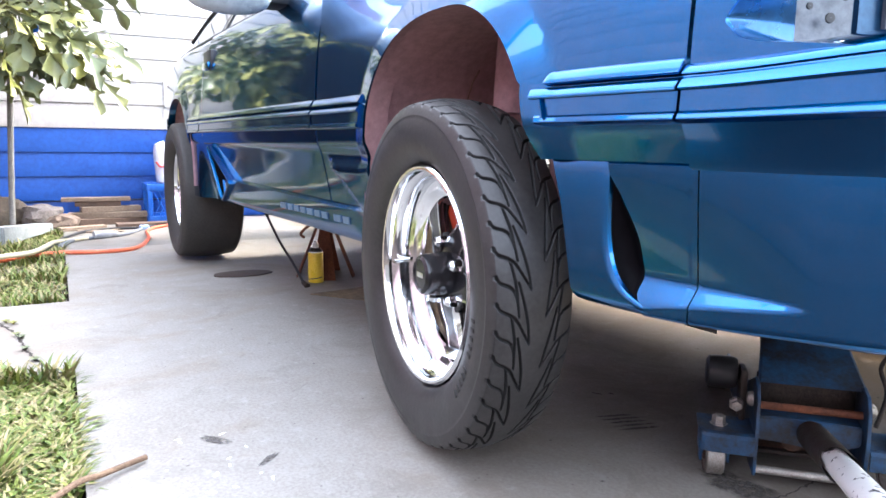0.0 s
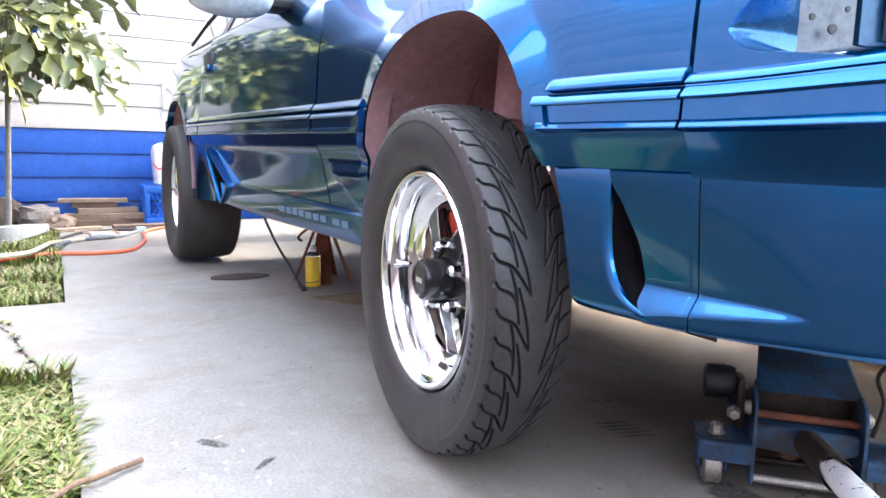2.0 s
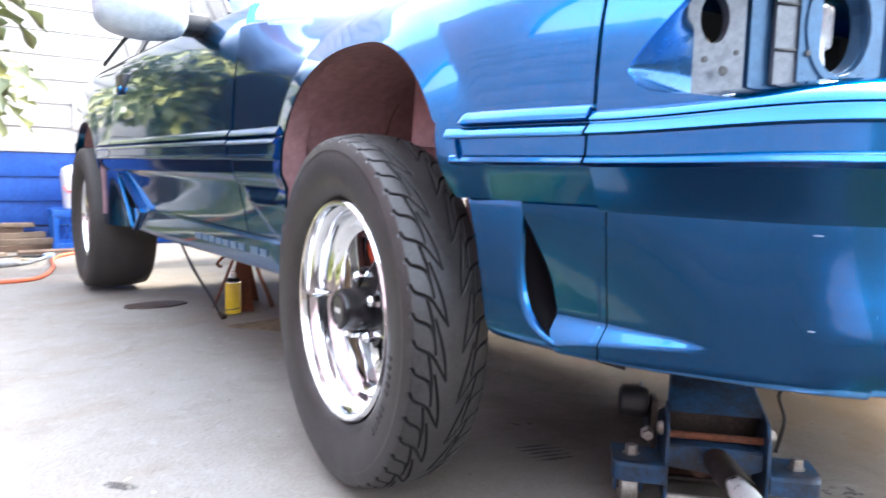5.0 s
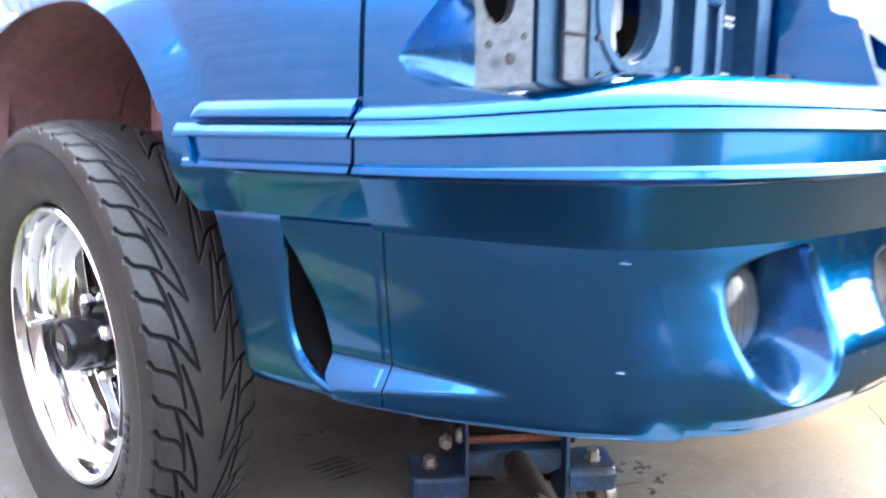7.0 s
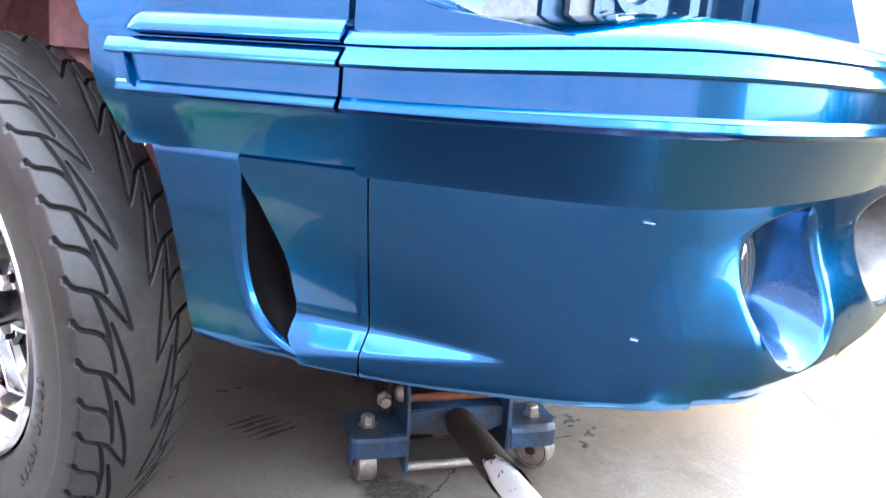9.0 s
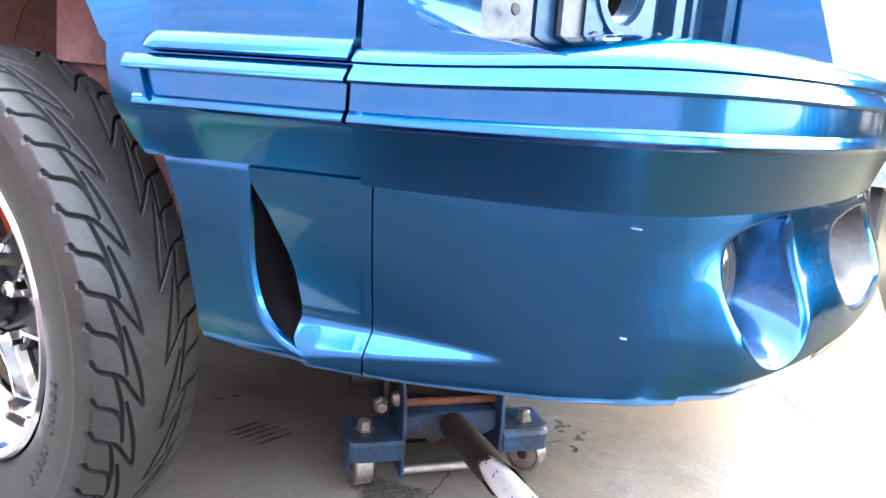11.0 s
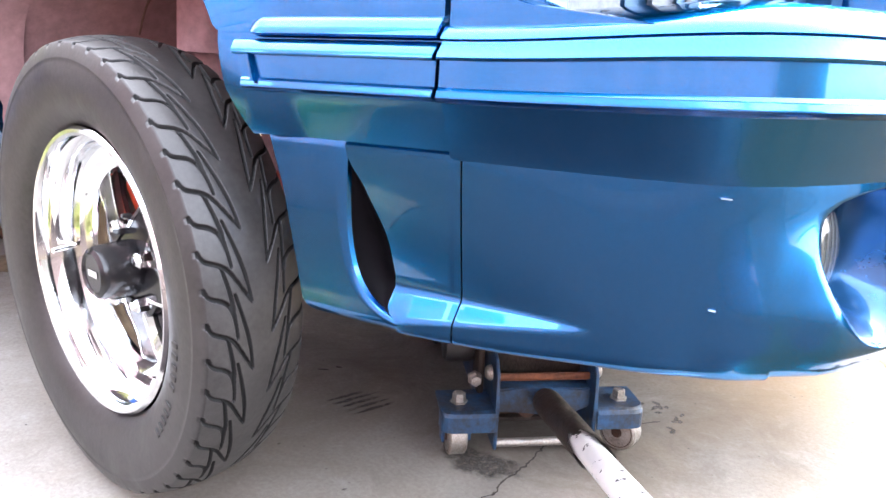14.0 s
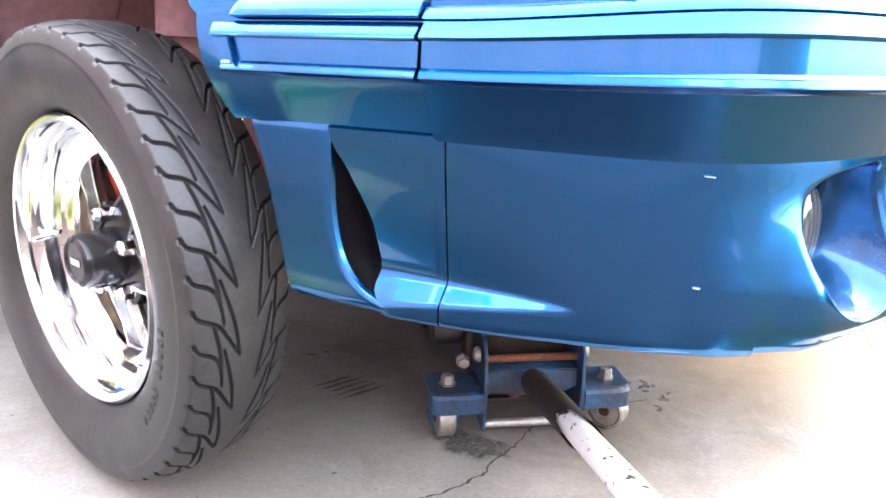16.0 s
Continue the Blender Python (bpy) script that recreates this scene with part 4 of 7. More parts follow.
rows = [[Vector((QX - QA - 0.02, plan_y(-3.0) - 0.01, p.z)) for p in rows[0]]] + rows + [[Vector((-3.72, CY, p.z)) for p in rows[0]]]
add_grid(bm, rows)
part("rear_bumper", bm, PAINT, car, "blue rear bumper cover")

# side skirt: a ledge under the tucked-in door, running out to the arch
bm = bmesh.new()
rows = []
for x in linspace(-1.72, ARCH_X - ARCH_A - 0.002, 70):
    zt = mixv(0.444, 0.430, ease(-1.5, -0.45, x))
    y = plan_y(x)
    e = ease(-0.42, -0.32, x)
    top_out = mixv(0.030, tuck(zt) - wedge_out(x, zt) + 0.001, e)
    rows.append([Vector((x, y + a, zz)) for a, zz in ((tuck(zt + 0.010) + 0.004, zt + 0.010), (tuck(zt) - 0.001, zt + 0.007), (top_out + 0.003, zt + 0.003), (top_out, zt), (0.037, 0.372), (0.040, 0.358), (0.046, 0.352), (0.070, 0.350), (0.11, 0.350))])
add_grid(bm, rows)
add_grid(bm, [[p, p + Vector((0, 0.05, 0))] for p in rows[-1]])
skirt = part("side_skirt", bm, PAINT, car, "blue ground-effect side skirt with a moulded name bar")
# triangular duct ahead of the rear wheel
duct = [Vector((-1.833, plan_y(-1.833) + 0.004, 0.585)), Vector((-1.56, plan_y(-1.56) + 0.026, 0.440)), Vector((-1.73, plan_y(-1.73) + 0.036, 0.354))]
mid_d = sum(duct, Vector()) / 3
ring = []
for a, b_ in zip(duct, duct[1:] + duct[:1]):
    ring += [a.lerp(b_, t) for t in (0.06, 0.28, 0.5, 0.72, 0.94)]
bm = bmesh.new()
add_grid(bm, [[mid_d + (p - mid_d) * 1.05 + Vector((0, 0.022, 0)) for p in ring], [mid_d + (p - mid_d) * 1.03 - Vector((0, 0.010, 0)) for p in ring], [mid_d + (p - mid_d) * 0.97 - Vector((0, 0.012, 0)) for p in ring], [mid_d + (p - mid_d) * 0.94 for p in ring]], True)
part("duct_frame", bm, PAINT, skirt)
# inner wall painted black for the duct's shade
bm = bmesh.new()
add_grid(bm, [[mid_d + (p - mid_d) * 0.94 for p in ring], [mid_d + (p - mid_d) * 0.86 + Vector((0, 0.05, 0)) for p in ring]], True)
part("duct_wall", bm, SHADEBLACK, skirt)
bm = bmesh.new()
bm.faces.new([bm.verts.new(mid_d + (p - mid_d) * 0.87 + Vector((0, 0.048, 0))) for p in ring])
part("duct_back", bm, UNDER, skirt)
bm = bmesh.new()
rows = [[Vector((x, plan_y(x) + mixv(tuck(zz), 0.010, ease(-1.95, -2.1, x)), zz)) for zz in (0.62, 0.60, 0.56, 0.50, 0.45, 0.40, 0.36, 0.35)] for x in linspace(-2.19, -1.72, 18)]
add_grid(bm, rows)
part("quarter_lower", bm, PAINT, car)
# the maker's words along the skirt, as plain bars
LETTERING = mottled("worn_pale_lettering", (0.05, 0.10, 0.16), (0.11, 0.18, 0.25), 40, 0.45)
x = -1.00
for wdt in (0.060, 0.045, 0.045, 0.045, 0.052, 0.045, 0.045, 0.0, 0.052, 0.045):
    if wdt:
        bm = bmesh.new()
        za, zb = 0.390, 0.408
        ya, yb = plan_y(x) + 0.0350, plan_y(x) + 0.0328
        lo = [Vector((x, ya, za)), Vector((x + wdt, ya, za + 0.001)), Vector((x + wdt, yb, zb + 0.001)), Vector((x, yb, zb))]
        rws = [[p + Vector((0, 0.004, 0)) for p in lo], [p + Vector((0, -0.0015, 0)) for p in lo]]
        vs = add_grid(bm, rws, True)
        bm.faces.new(vs[-1])
        part("raised_bar", bm, LETTERING, skirt, "", False)
    x += (wdt or 0.022) + 0.010

# hood, cowl, windscreen, roof, glass
bm = bmesh.new()
rows = []
for x in linspace(-0.72, 0.70, 30):
    hw = -plan_y(x) + CY - 0.235
    zz = 0.943 + 0.052 * ease(0.7, -0.7, x)
    rows.append([Vector((x + (0.06 * (1 - t * t) - 0.094 * t * t) * ease(0.5, 0.7, x), CY + hw * t, zz + 0.004 * (1 - t * t) - 0.036 * ease(0.35, 0.70, x) * (1 - t ** 6))) for t in linspace(-1, 1, 26)])
add_grid(bm, rows)
add_grid(bm, [[r[0], r[0] + Vector((0, 0.004, -0.02))] for r in rows])
add_grid(bm, [[p, p + Vector((-0.01, 0, -0.03))] for p in rows[-1]])
hood = part("hood", bm, PAINT, car, "glossy blue hood reflecting white sky")
bm = bmesh.new()
rows = []
for x, z0, hw0, bow in ((-0.70, 1.0, 0.70, 0.03), (-0.95, 1.12, 0.66, 0.05), (-1.30, 1.30, 0.60, 0.06)):
    rows.append([Vector((x + 0.10 * (1 - t * t) - 0.05, CY + hw0 * t, z0 + bow * (1 - t * t))) for t in linspace(-1, 1, 14)])
add_grid(bm, rows)
part("windscreen", bm, GLASS, car, "raked tinted windscreen")
bm = bmesh.new()
rows = []
for x, z0, hw0 in ((-1.30, 1.30, 0.60), (-1.5, 1.345, 0.60), (-1.9, 1.37, 0.60), (-2.4, 1.35, 0.585), (-2.75, 1.29, 0.57), (-3.1, 1.17, 0.60), (-3.4, 1.06, 0.66), (-3.66, 0.98, 0.68)):
    rows.append([Vector((x, CY + hw0 * t, z0 + 0.05 * (1 - abs(t) ** 3))) for t in linspace(-1, 1, 14)])
add_grid(bm, rows)
part("roof", bm, PAINT, car, "blue roof and hatch")
# side glass and frames
bm = bmesh.new()
rows = []
for k, x in enumerate(linspace(-2.85, -0.86, 24)):
    top = float(np.interp(x, [-2.9, -2.5, -1.9, -1.35, -0.86], [1.10, 1.26, 1.315, 1.29, 1.05]))
    y0 = plan_y(x) + 0.085
    rows.append([Vector((x, y0 + 0.17 * t * (top - 1.03) / 0.3, mixv(1.03, top, t))) for t in linspace(0, 1, 6)])
add_grid(bm, rows)
part("side_window", bm, GLASS, car, "dark side glass")
bm = bmesh.new()
hose(bm, [r[-1] + Vector((0, -0.004, 0)) for r in rows][::3] + [rows[-1][-1]], 0.007, 8, 4)
hose(bm, [r[0] + Vector((0, -0.008, 0.004)) for r in rows][::4] + [rows[-1][0]], 0.010, 8, 4)
part("window_trim", bm, TRIMBLACK, car, "black rubber window surround")
bm = bmesh.new()
k = 11
add_grid(bm, [[p + Vector((d, -0.006, 0)) for p in rows[k]] for d in (-0.03, 0.03)])
part("door_pillar", bm, TRIMBLACK, car)

bm = bmesh.new()
add_grid(bm, [[(-0.74, -0.655, 1.0), (-1.0, -0.615, 1.122), (-1.35, -0.555, 1.302)], [(-0.73, -0.70, 1.005), (-1.02, -0.665, 1.125), (-1.36, -0.595, 1.30)], [(-0.78, -0.755, 1.02), (-1.05, -0.685, 1.10), (-1.38, -0.605, 1.285)]])
part("windscreen_pillar", bm, PAINT, car)
bm = bmesh.new()
add_grid(bm, [[Vector((x, CY + 0.70 * q, z + 0.03 * (1 - q * q))) for q in linspace(-1, 1, 12)] for x, z in ((-0.70, 0.992), (-0.74, 0.985), (-0.79, 1.0))])
part("cowl", bm, TRIMBLACK, car)

# mirror: a blue shell on a short foot at the door's front corner
bm = bmesh.new()
rows = []
mc = Vector((-0.93, -0.945, 1.052))
for t in linspace(0, 1, 14):
    ang = t * math.pi
    rx = 0.075 * math.sin(ang) ** 0.6 if 0 < t < 1 else 0.002
    rz = 0.094 * math.sin(ang) ** 0.45 if 0 < t < 1 else 0.002
    y = mc.y + 0.125 * math.cos(ang)
    rows.append([Vector((mc.x + rx * math.cos(a) * (1.0 if math.cos(a) > 0 else 0.35), y, mc.z + rz * math.sin(a))) for a in [2 * math.pi * i / 28 for i in range(28)]])
add_grid(bm, rows, True)
mirror = part("door_mirror", bm, MIRRORSKIN, car, "rounded pale blue-grey door mirror")
bm = bmesh.new()
box(bm, (-1.05, -0.86, 1.0), (-0.93, -0.74, 1.055), 0.02)
part("mirror_foot", bm, TRIMBLACK, mirror)
bm = bmesh.new()
box(bm, (-1.012, -1.05, 1.01), (-1.006, -0.85, 1.115), 0.01)
part("mirror_glass", bm, CHROME, mirror, "silvered mirror glass")

# wheel house, splash shield, underbody
bm = bmesh.new()
rows = []
for u in linspace(-0.03, 0.925, 48):
    t = math.pi * (1 - u)
    r = 0.375
    rows.append([Vector((ARCH_X + r * math.cos(t) * 0.98, y, ARCH_Z - 0.02 + r * math.sin(t) * 0.97)) for y in linspace(-0.775 + 0.05 * ease(0.70, 0.88, u), -0.42, 8)])
add_grid(bm, rows)
box(bm, (-0.45, -0.42, 0.345), (0.36, -0.40, 0.93))
part("wheel_house", bm, WELL, car, "inner wheel arch, its red-brown paled for lens haze")
bm = bmesh.new()
rows = []
for u in linspace(-0.02, 1.02, 30):
    t = math.pi * (1 - u)
    rows.append([Vector((QX + 0.41 * math.cos(t), y, QZ + 0.40 * math.sin(t))) for y in linspace(-0.862, -0.42, 6)])
add_grid(bm, rows)
part("wheel_house", bm, WELL, car)
bm = bmesh.new()
box(bm, (-2.1, -0.72, 0.362), (-0.45, 0.80, 0.40), 0.01)
part("underbody", bm, UNDER, car)
bm = bmesh.new()
box(bm, (-0.45, -0.40, 0.42), (0.60, 0.48, 0.47), 0.01)
part("engine_tray", bm, UNDER, car)
bm = bmesh.new()
box(bm, (0.10, -0.36, 0.34), (0.22, 0.44, 0.42), 0.015)
part("crossmember", bm, UNDER, car)
bm = bmesh.new()
rod(bm, (0.02, -0.60, 0.33), (0.05, -0.1, 0.37), 0.025)
rod(bm, (-0.30, -0.20, 0.37), (0.0, -0.58, 0.29), 0.02)
part("control_arm", bm, UNDER, car)
bm = bmesh.new()
hose(bm, [(0.22, -0.50, 0.84), (0.17, -0.56, 0.72), (0.13, -0.60, 0.62), (0.10, -0.62, 0.50)], 0.006)
part("brake_hose", bm, WELL, car, "brake hose in the arch's paled red-brown")
bm = bmesh.new()
rod(bm, (-0.06, -0.56, 0.42), (-0.06, -0.50, 0.86), 0.032)
rod(bm, (-0.06, -0.53, 0.66), (-0.06, -0.52, 0.82), 0.055)
part("strut", bm, WELL, car)
for k, (x, zz) in enumerate(((0.205, 0.600), (0.206, 0.585), (0.207, 0.570), (0.208, 0.556))):
    bm = bmesh.new()
    lathe(bm, [(-0.006, 0.0005), (-0.006, 0.016 - 0.002 * (k % 2)), (0.006, 0.016 - 0.002 * (k % 2)), (0.006, 0.0005)], (x, -0.655, zz), (0.2, -0.3, 0.9), (1, 0, 0), 20)
    part("spring_collar", bm, CHROME, car, "bright threaded spring collar")
for a, m_, e in (((-0.150, -0.56, 0.832), (-0.152, -0.56, 0.82), (-0.155, -0.56, 0.808)), ((-0.172, -0.56, 0.760), (-0.196, -0.562, 0.735), (-0.226, -0.56, 0.690))):
    bm = bmesh.new()
    hose(bm, [a, m_, e], 0.0022, 6, 4)
    part("bare_wire", bm, BRASSY, car, "thin bare wire hanging in the wheel arch")
bm = bmesh.new()
box(bm, (0.255, -0.67, 0.485), (0.272, -0.65, 0.51), 0.003)
part("marker_lamp", bm, CALIPER, car, "small red tag inside the arch")
# left side of the body, plain
bm = bmesh.new()
rows = [[Vector((x, 2 * CY - plan_y(x) - o, zz)) for o, zz in DOOR] for x in linspace(-3.62, 0.60, 40)]
add_grid(bm, rows)
rows = [[Vector((x, 2 * CY - plan_y(x) - sec_at(s)[0], sec_at(s)[1])) for s in linspace(sec_of(0.85), SEC_END, 14)] for x in linspace(-0.72, 0.60, 20)]
add_grid(bm, rows)
part("body_side", bm, PAINT, car)
bm = bmesh.new()
box(bm, (-2.6, -0.62, 0.42), (-0.9, 0.70, 0.98), 0.05)
part("cabin_floor", bm, INTERIOR, car)

# ---- header with the empty headlight bay
rim_low = [side_point(x, sec_of(z)) for x, z in ((0.790, 0.694), (0.745, 0.7005), (0.712, 0.7050), (0.688, 0.7085), (0.667, 0.7155), (0.655, 0.728), (0.653, 0.743), (0.6873, 0.7809), (0.7169, 0.8102), (0.7546, 0.8388))]
edge = smooth_path(rim_low + [Vector(p) for p in ((0.783, -0.668, 0.864), (0.815, -0.56, 0.873), (0.842, -0.42, 0.866), (0.868, -0.262, 0.868))], 6)
bm = bmesh.new()
rows, returns = [], []
for k, p in enumerate(edge):
    f = k / (len(edge) - 1)
    # from the opening's rim back to the fender gap and the hood's front
    s_far = mixv(sec_of(0.688), sec_of(0.705), f / 0.30) if f < 0.30 else mixv(sec_of(0.705), SEC_END, clamp((f - 0.30) / 0.43))
    near_side = 1 - ease(0.62, 0.75, f)
    q = side_point(GAP_X + 0.004, s_far)
    if f > 0.73:
        q = q.lerp(Vector((0.75, -0.262, 0.912)), (f - 0.73) / 0.27)
    rws = []
    for v in linspace(0, 1, 16):
        lin = q.lerp(p, v)
        bulge = math.sin(math.pi * v) * 0.008
        free = lin + Vector((0.3 * bulge, -0.3 * bulge * (1 - f), bulge))
        on = side_point(lin.x, mixv(s_far, sec_of(min(p.z, 0.94)), v))
        rws.append(free.lerp(on, near_side))
    g2 = ease(0.55, 0.72, f)
    p = rws[-1]
    inn = Vector((0.004, 0.010, 0.001)).lerp(Vector((-0.012, 0.004, -0.006)), g2)
    far_ = (Vector((0.688, -0.678, max(p.z - 0.004, 0.709))) - p).lerp(Vector((-0.05, 0.02, -0.004)), g2)
    rws.append(p + inn * 0.25)
    rows.append(rws)
    returns.append([p + inn * 0.25, p + inn, p + inn.lerp(far_, 0.5), p + far_])
add_grid(bm, rows)
# the other half, and the middle
MID = [(0.75, 0.912), (0.80, 0.893), (0.868, 0.868), (0.905, 0.840), (0.915, 0.812), (0.945, 0.800), (0.9485, 0.790), (0.950, 0.788), (0.962, 0.748), (0.963, 0.746), (0.968, 0.735), (0.975, 0.712)]
slot = {7: 0.05, 8: 0.05}
rws = []
for y in (-0.262, -0.226, -0.2245, -0.10, -0.04, -0.0385, 0.1185, 0.12, 0.18, 0.3045, 0.306, 0.342):
    cut = -0.2245 <= y <= -0.04 or 0.12 <= y <= 0.3045
    rws.append([Vector((x - (slot.get(k, 0.0) if cut else 0.0), y, z)) for k, (x, z) in enumerate(MID)])
add_grid(bm, rws)
rows = [[Vector((p.x, 2 * CY - p.y, p.z)) for p in r] for r in rows]
add_grid(bm, rows)
bmesh.ops.remove_doubles(bm, verts=bm.verts[:], dist=0.0006)
header = part("header_panel", bm, PAINT, car, "blue nose panel with an empty lamp opening")
bm = bmesh.new()
add_grid(bm, returns)
part("lamp_opening_return", bm, BAY, header, "inner edge of the lamp opening in darker, shaded blue")
# side wall of the middle section
bm = bmesh.new()
wallp = [(0.852, 0.712), (0.975, 0.712), (0.968, 0.735), (0.945, 0.800), (0.915, 0.812), (0.905, 0.840), (0.868, 0.868), (0.80, 0.90), (0.80, 0.712)]
lo_ = [bm.verts.new((x, -0.262, z)) for x, z in wallp]
hi_ = [bm.verts.new((x, -0.245, z)) for x, z in wallp]
bm.faces.new(lo_)
bm.faces.new(hi_)
for i in range(len(lo_)):
    j = (i + 1) % len(lo_)
    bm.faces.new([lo_[i], lo_[j], hi_[j], hi_[i]])
part("header_side", bm, PAINT, header, "blue side of the grille section")

# radiator support behind the opening: an oblique sheet with holes and ribs
SA, SB = Vector((0.676, -0.690, 0)), Vector((0.850, -0.262, 0))
S_DIR = (SB - SA).normalized()
S_OUT = Vector((S_DIR.y, -S_DIR.x, 0))


def sheet_point(u, z, out=0.0):
    p = SA.lerp(SB, u)
    return Vector((p.x + S_OUT.x * out, p.y + S_OUT.y * out, z))


def holed(bm, u0, u1, z0, z1, hu, hz, ru, rz, out, deep=0.012):
    """A stretch of sheet with one oval hole whose rim is turned in."""
    n = 40
    ring = [(hu + ru * math.cos(2 * math.pi * i / n), hz + rz * math.sin(2 * math.pi * i / n)) for i in range(n)]
    outer = []
    for u, zz in ring:
        du, dz = u - hu, zz - hz
        k = 1e9
        if abs(du) > 1e-9:
            k = min(k, ((u1 if du > 0 else u0) - hu) / du)
        if abs(dz) > 1e-9:
            k = min(k, ((z1 if dz > 0 else z0) - hz) / dz)
        outer.append((hu + du * k, hz + dz * k))
    for cu, cz in ((u0, z0), (u0, z1), (u1, z0), (u1, z1)):
        j = min(range(n), key=lambda q: ((outer[q][0] - cu) * 0.46) ** 2 + (outer[q][1] - cz) ** 2)
        outer[j] = (cu, cz)
    add_grid(bm, [[sheet_point(u, zz, out) for u, zz in outer], [sheet_point(u, zz, out) for u, zz in ring],
                  [sheet_point(hu + (u - hu) * 0.95, hz + (zz - hz) * 0.95, out - deep) for u, zz in ring]], True)


bm = bmesh.new()
holed(bm, 0.02, 0.19, 0.708, 0.90, 0.100, 0.800, 0.042, 0.029, 0.0)
for _q in bm.verts:
    _q.co.z = min(_q.co.z, 0.814 + 0.45 * (_q.co.x - SA.x) / 0.174)
support_a = part("lamp_bracket", bm, STEEL_BARE, car, "pale bare steel bracket with a round hole")
bm = bmesh.new()
add_grid(bm, [[sheet_point(u, zz, o) for zz in (0.708, 0.80, 0.90)] for u, o in ((0.19, 0.0), (0.192, -0.012), (0.21, -0.012), (0.212, -0.004), (0.33, -0.004), (0.332, 0.006))])
holed(bm, 0.332, 0.60, 0.708, 0.90, 0.460, 0.800, 0.080, 0.056, 0.006, 0.02)
prof = [(0.60, 0.006), (0.602, -0.01), (0.66, -0.01), (0.662, 0.014), (0.70, 0.014), (0.702, -0.01), (0.78, -0.01), (0.782, 0.0), (0.80, 0.0), (0.802, -0.02), (0.90, -0.02), (0.902, 0.012), (0.95, 0.012), (0.952, -0.01), (1.0, -0.01)]
add_grid(bm, [[sheet_point(u, zz, o) for zz in (0.708, 0.75, 0.80, 0.85, 0.90)] for u, o in prof])
for _q in bm.verts:
    _q.co.z = min(_q.co.z, 0.868)
support = part("radiator_support", bm, PAINT_INNER, car, "blue-grey ribbed inner sheet metal")
bm = bmesh.new()
add_grid(bm, [[sheet_point(u, zz, 0.010) for zz in (0.712, 0.80, 0.88)] for u in (0.335, 0.345, 0.40)])
part("lamp_strap", bm, PAINT_INNER, support, "thin steel strap")
bm = bmesh.new()
add_grid(bm, [[sheet_point(0.460 + ru * math.cos(q), 0.800 + rz * math.sin(q), o) for q in [2 * math.pi * k / 40 for k in range(40)]] for ru, rz, o in ((0.112, 0.074, 0.006), (0.108, 0.071, 0.013), (0.088, 0.060, 0.013), (0.080, 0.056, 0.0))], True)
part("lamp_ring", bm, PAINT_INNER, support)
for u, zz, r in ((0.06, 0.750, 0.004), (0.115, 0.738, 0.006), (0.15, 0.76, 0.0035), (0.37, 0.722, 0.009), (0.36, 0.765, 0.004), (0.365, 0.83, 0.004), (0.61, 0.735, 0.006)):
    bm = bmesh.new()
    lathe(bm, [(0.0, r), (0.0015, r * 0.9), (0.0016, 0.0005)], sheet_point(u, zz, 0.0115), S_OUT, (0, 0, 1), 14)
    part("bolt_hole", bm, TRIMBLACK, support)
bm = bmesh.new()
box(bm, (0.0, 0.0, 0.0), (0.026, 0.02, 0.022), 0.004, Matrix.Translation(sheet_point(0.955, 0.716, 0.01)))
part("rusty_clip", bm, BRASSY, support, "brown rusty mounting clip")
# inner fender seen through the holes, and the shelf under the lamp bay
bm = bmesh.new()
box(bm, (0.40, -0.66, 0.60), (0.44, 0.70, 0.90))
box(bm, (0.45, -0.16, 0.50), (0.60, 0.60, 0.86), 0.02)
part("engine_bay", bm, UNDER, car)
WHITEPLASTIC = mottled("milky_white_plastic", (0.66, 0.66, 0.64), (0.80, 0.80, 0.79), 20, 0.35, 0, 0.05)
bm = bmesh.new()
box(bm, (-0.020, -0.012, -0.026), (0.020, 0.012, 0.030), 0.007, Matrix.Translation(sheet_point(0.478, 0.805, -0.045)))
fluid_bottle = part("fluid_bottle", bm, WHITEPLASTIC, car, "white plastic fluid bottle behind the lamp hole")
bm = bmesh.new()
hose(bm, [sheet_point(0.408, 0.838, -0.012), sheet_point(0.396, 0.818, -0.006), sheet_point(0.402, 0.795, -0.004), sheet_point(0.414, 0.768, -0.004), sheet_point(0.430, 0.752, -0.010)], 0.0085, 10, 5)
part("wire_sleeve", bm, WHITEPLASTIC, fluid_bottle, "white plastic sleeve on the lamp wires")
bm = bmesh.new()
rod(bm, sheet_point(0.397, 0.803, -0.005), sheet_point(0.401, 0.797, -0.004), 0.0095)
part("tape", bm, CALIPER, fluid_bottle, "red tape round the sleeve")
bm = bmesh.new()
box(bm, (-0.03, -0.004, -0.022), (0.03, 0.004, 0.0), 0.002, Matrix.Translation(sheet_point(0.10, 0.782, -0.055)))
part("inner_apron", bm, RUST, support_a, "rusty brown edge behind the hole")
# a pale strap beside the large hole with two dark slots, a small box and a clip on the ribs
bm = bmesh.new()
add_grid(bm, [[sheet_point(u, zz, o) for zz in (0.712, 0.76, 0.81, 0.864)] for u, o in ((0.268, 0.0), (0.270, 0.006), (0.338, 0.006), (0.340, 0.0))])
strap = part("lamp_strap", bm, STEEL_BARE, support, "pale bare steel strap beside the lamp hole")
for zz in (0.768, 0.822):
    bm = bmesh.new()
    box(bm, (-0.014, -0.0015, -0.0016), (0.014, 0.0015, 0.0016), 0.0005, Matrix.LocRotScale(sheet_point(0.302, zz, 0.0075), Matrix.Rotation(math.atan2(S_DIR.y, S_DIR.x), 3, "Z").to_quaternion(), None))
    part("slot", bm, TRIMBLACK, strap)
bm = bmesh.new()
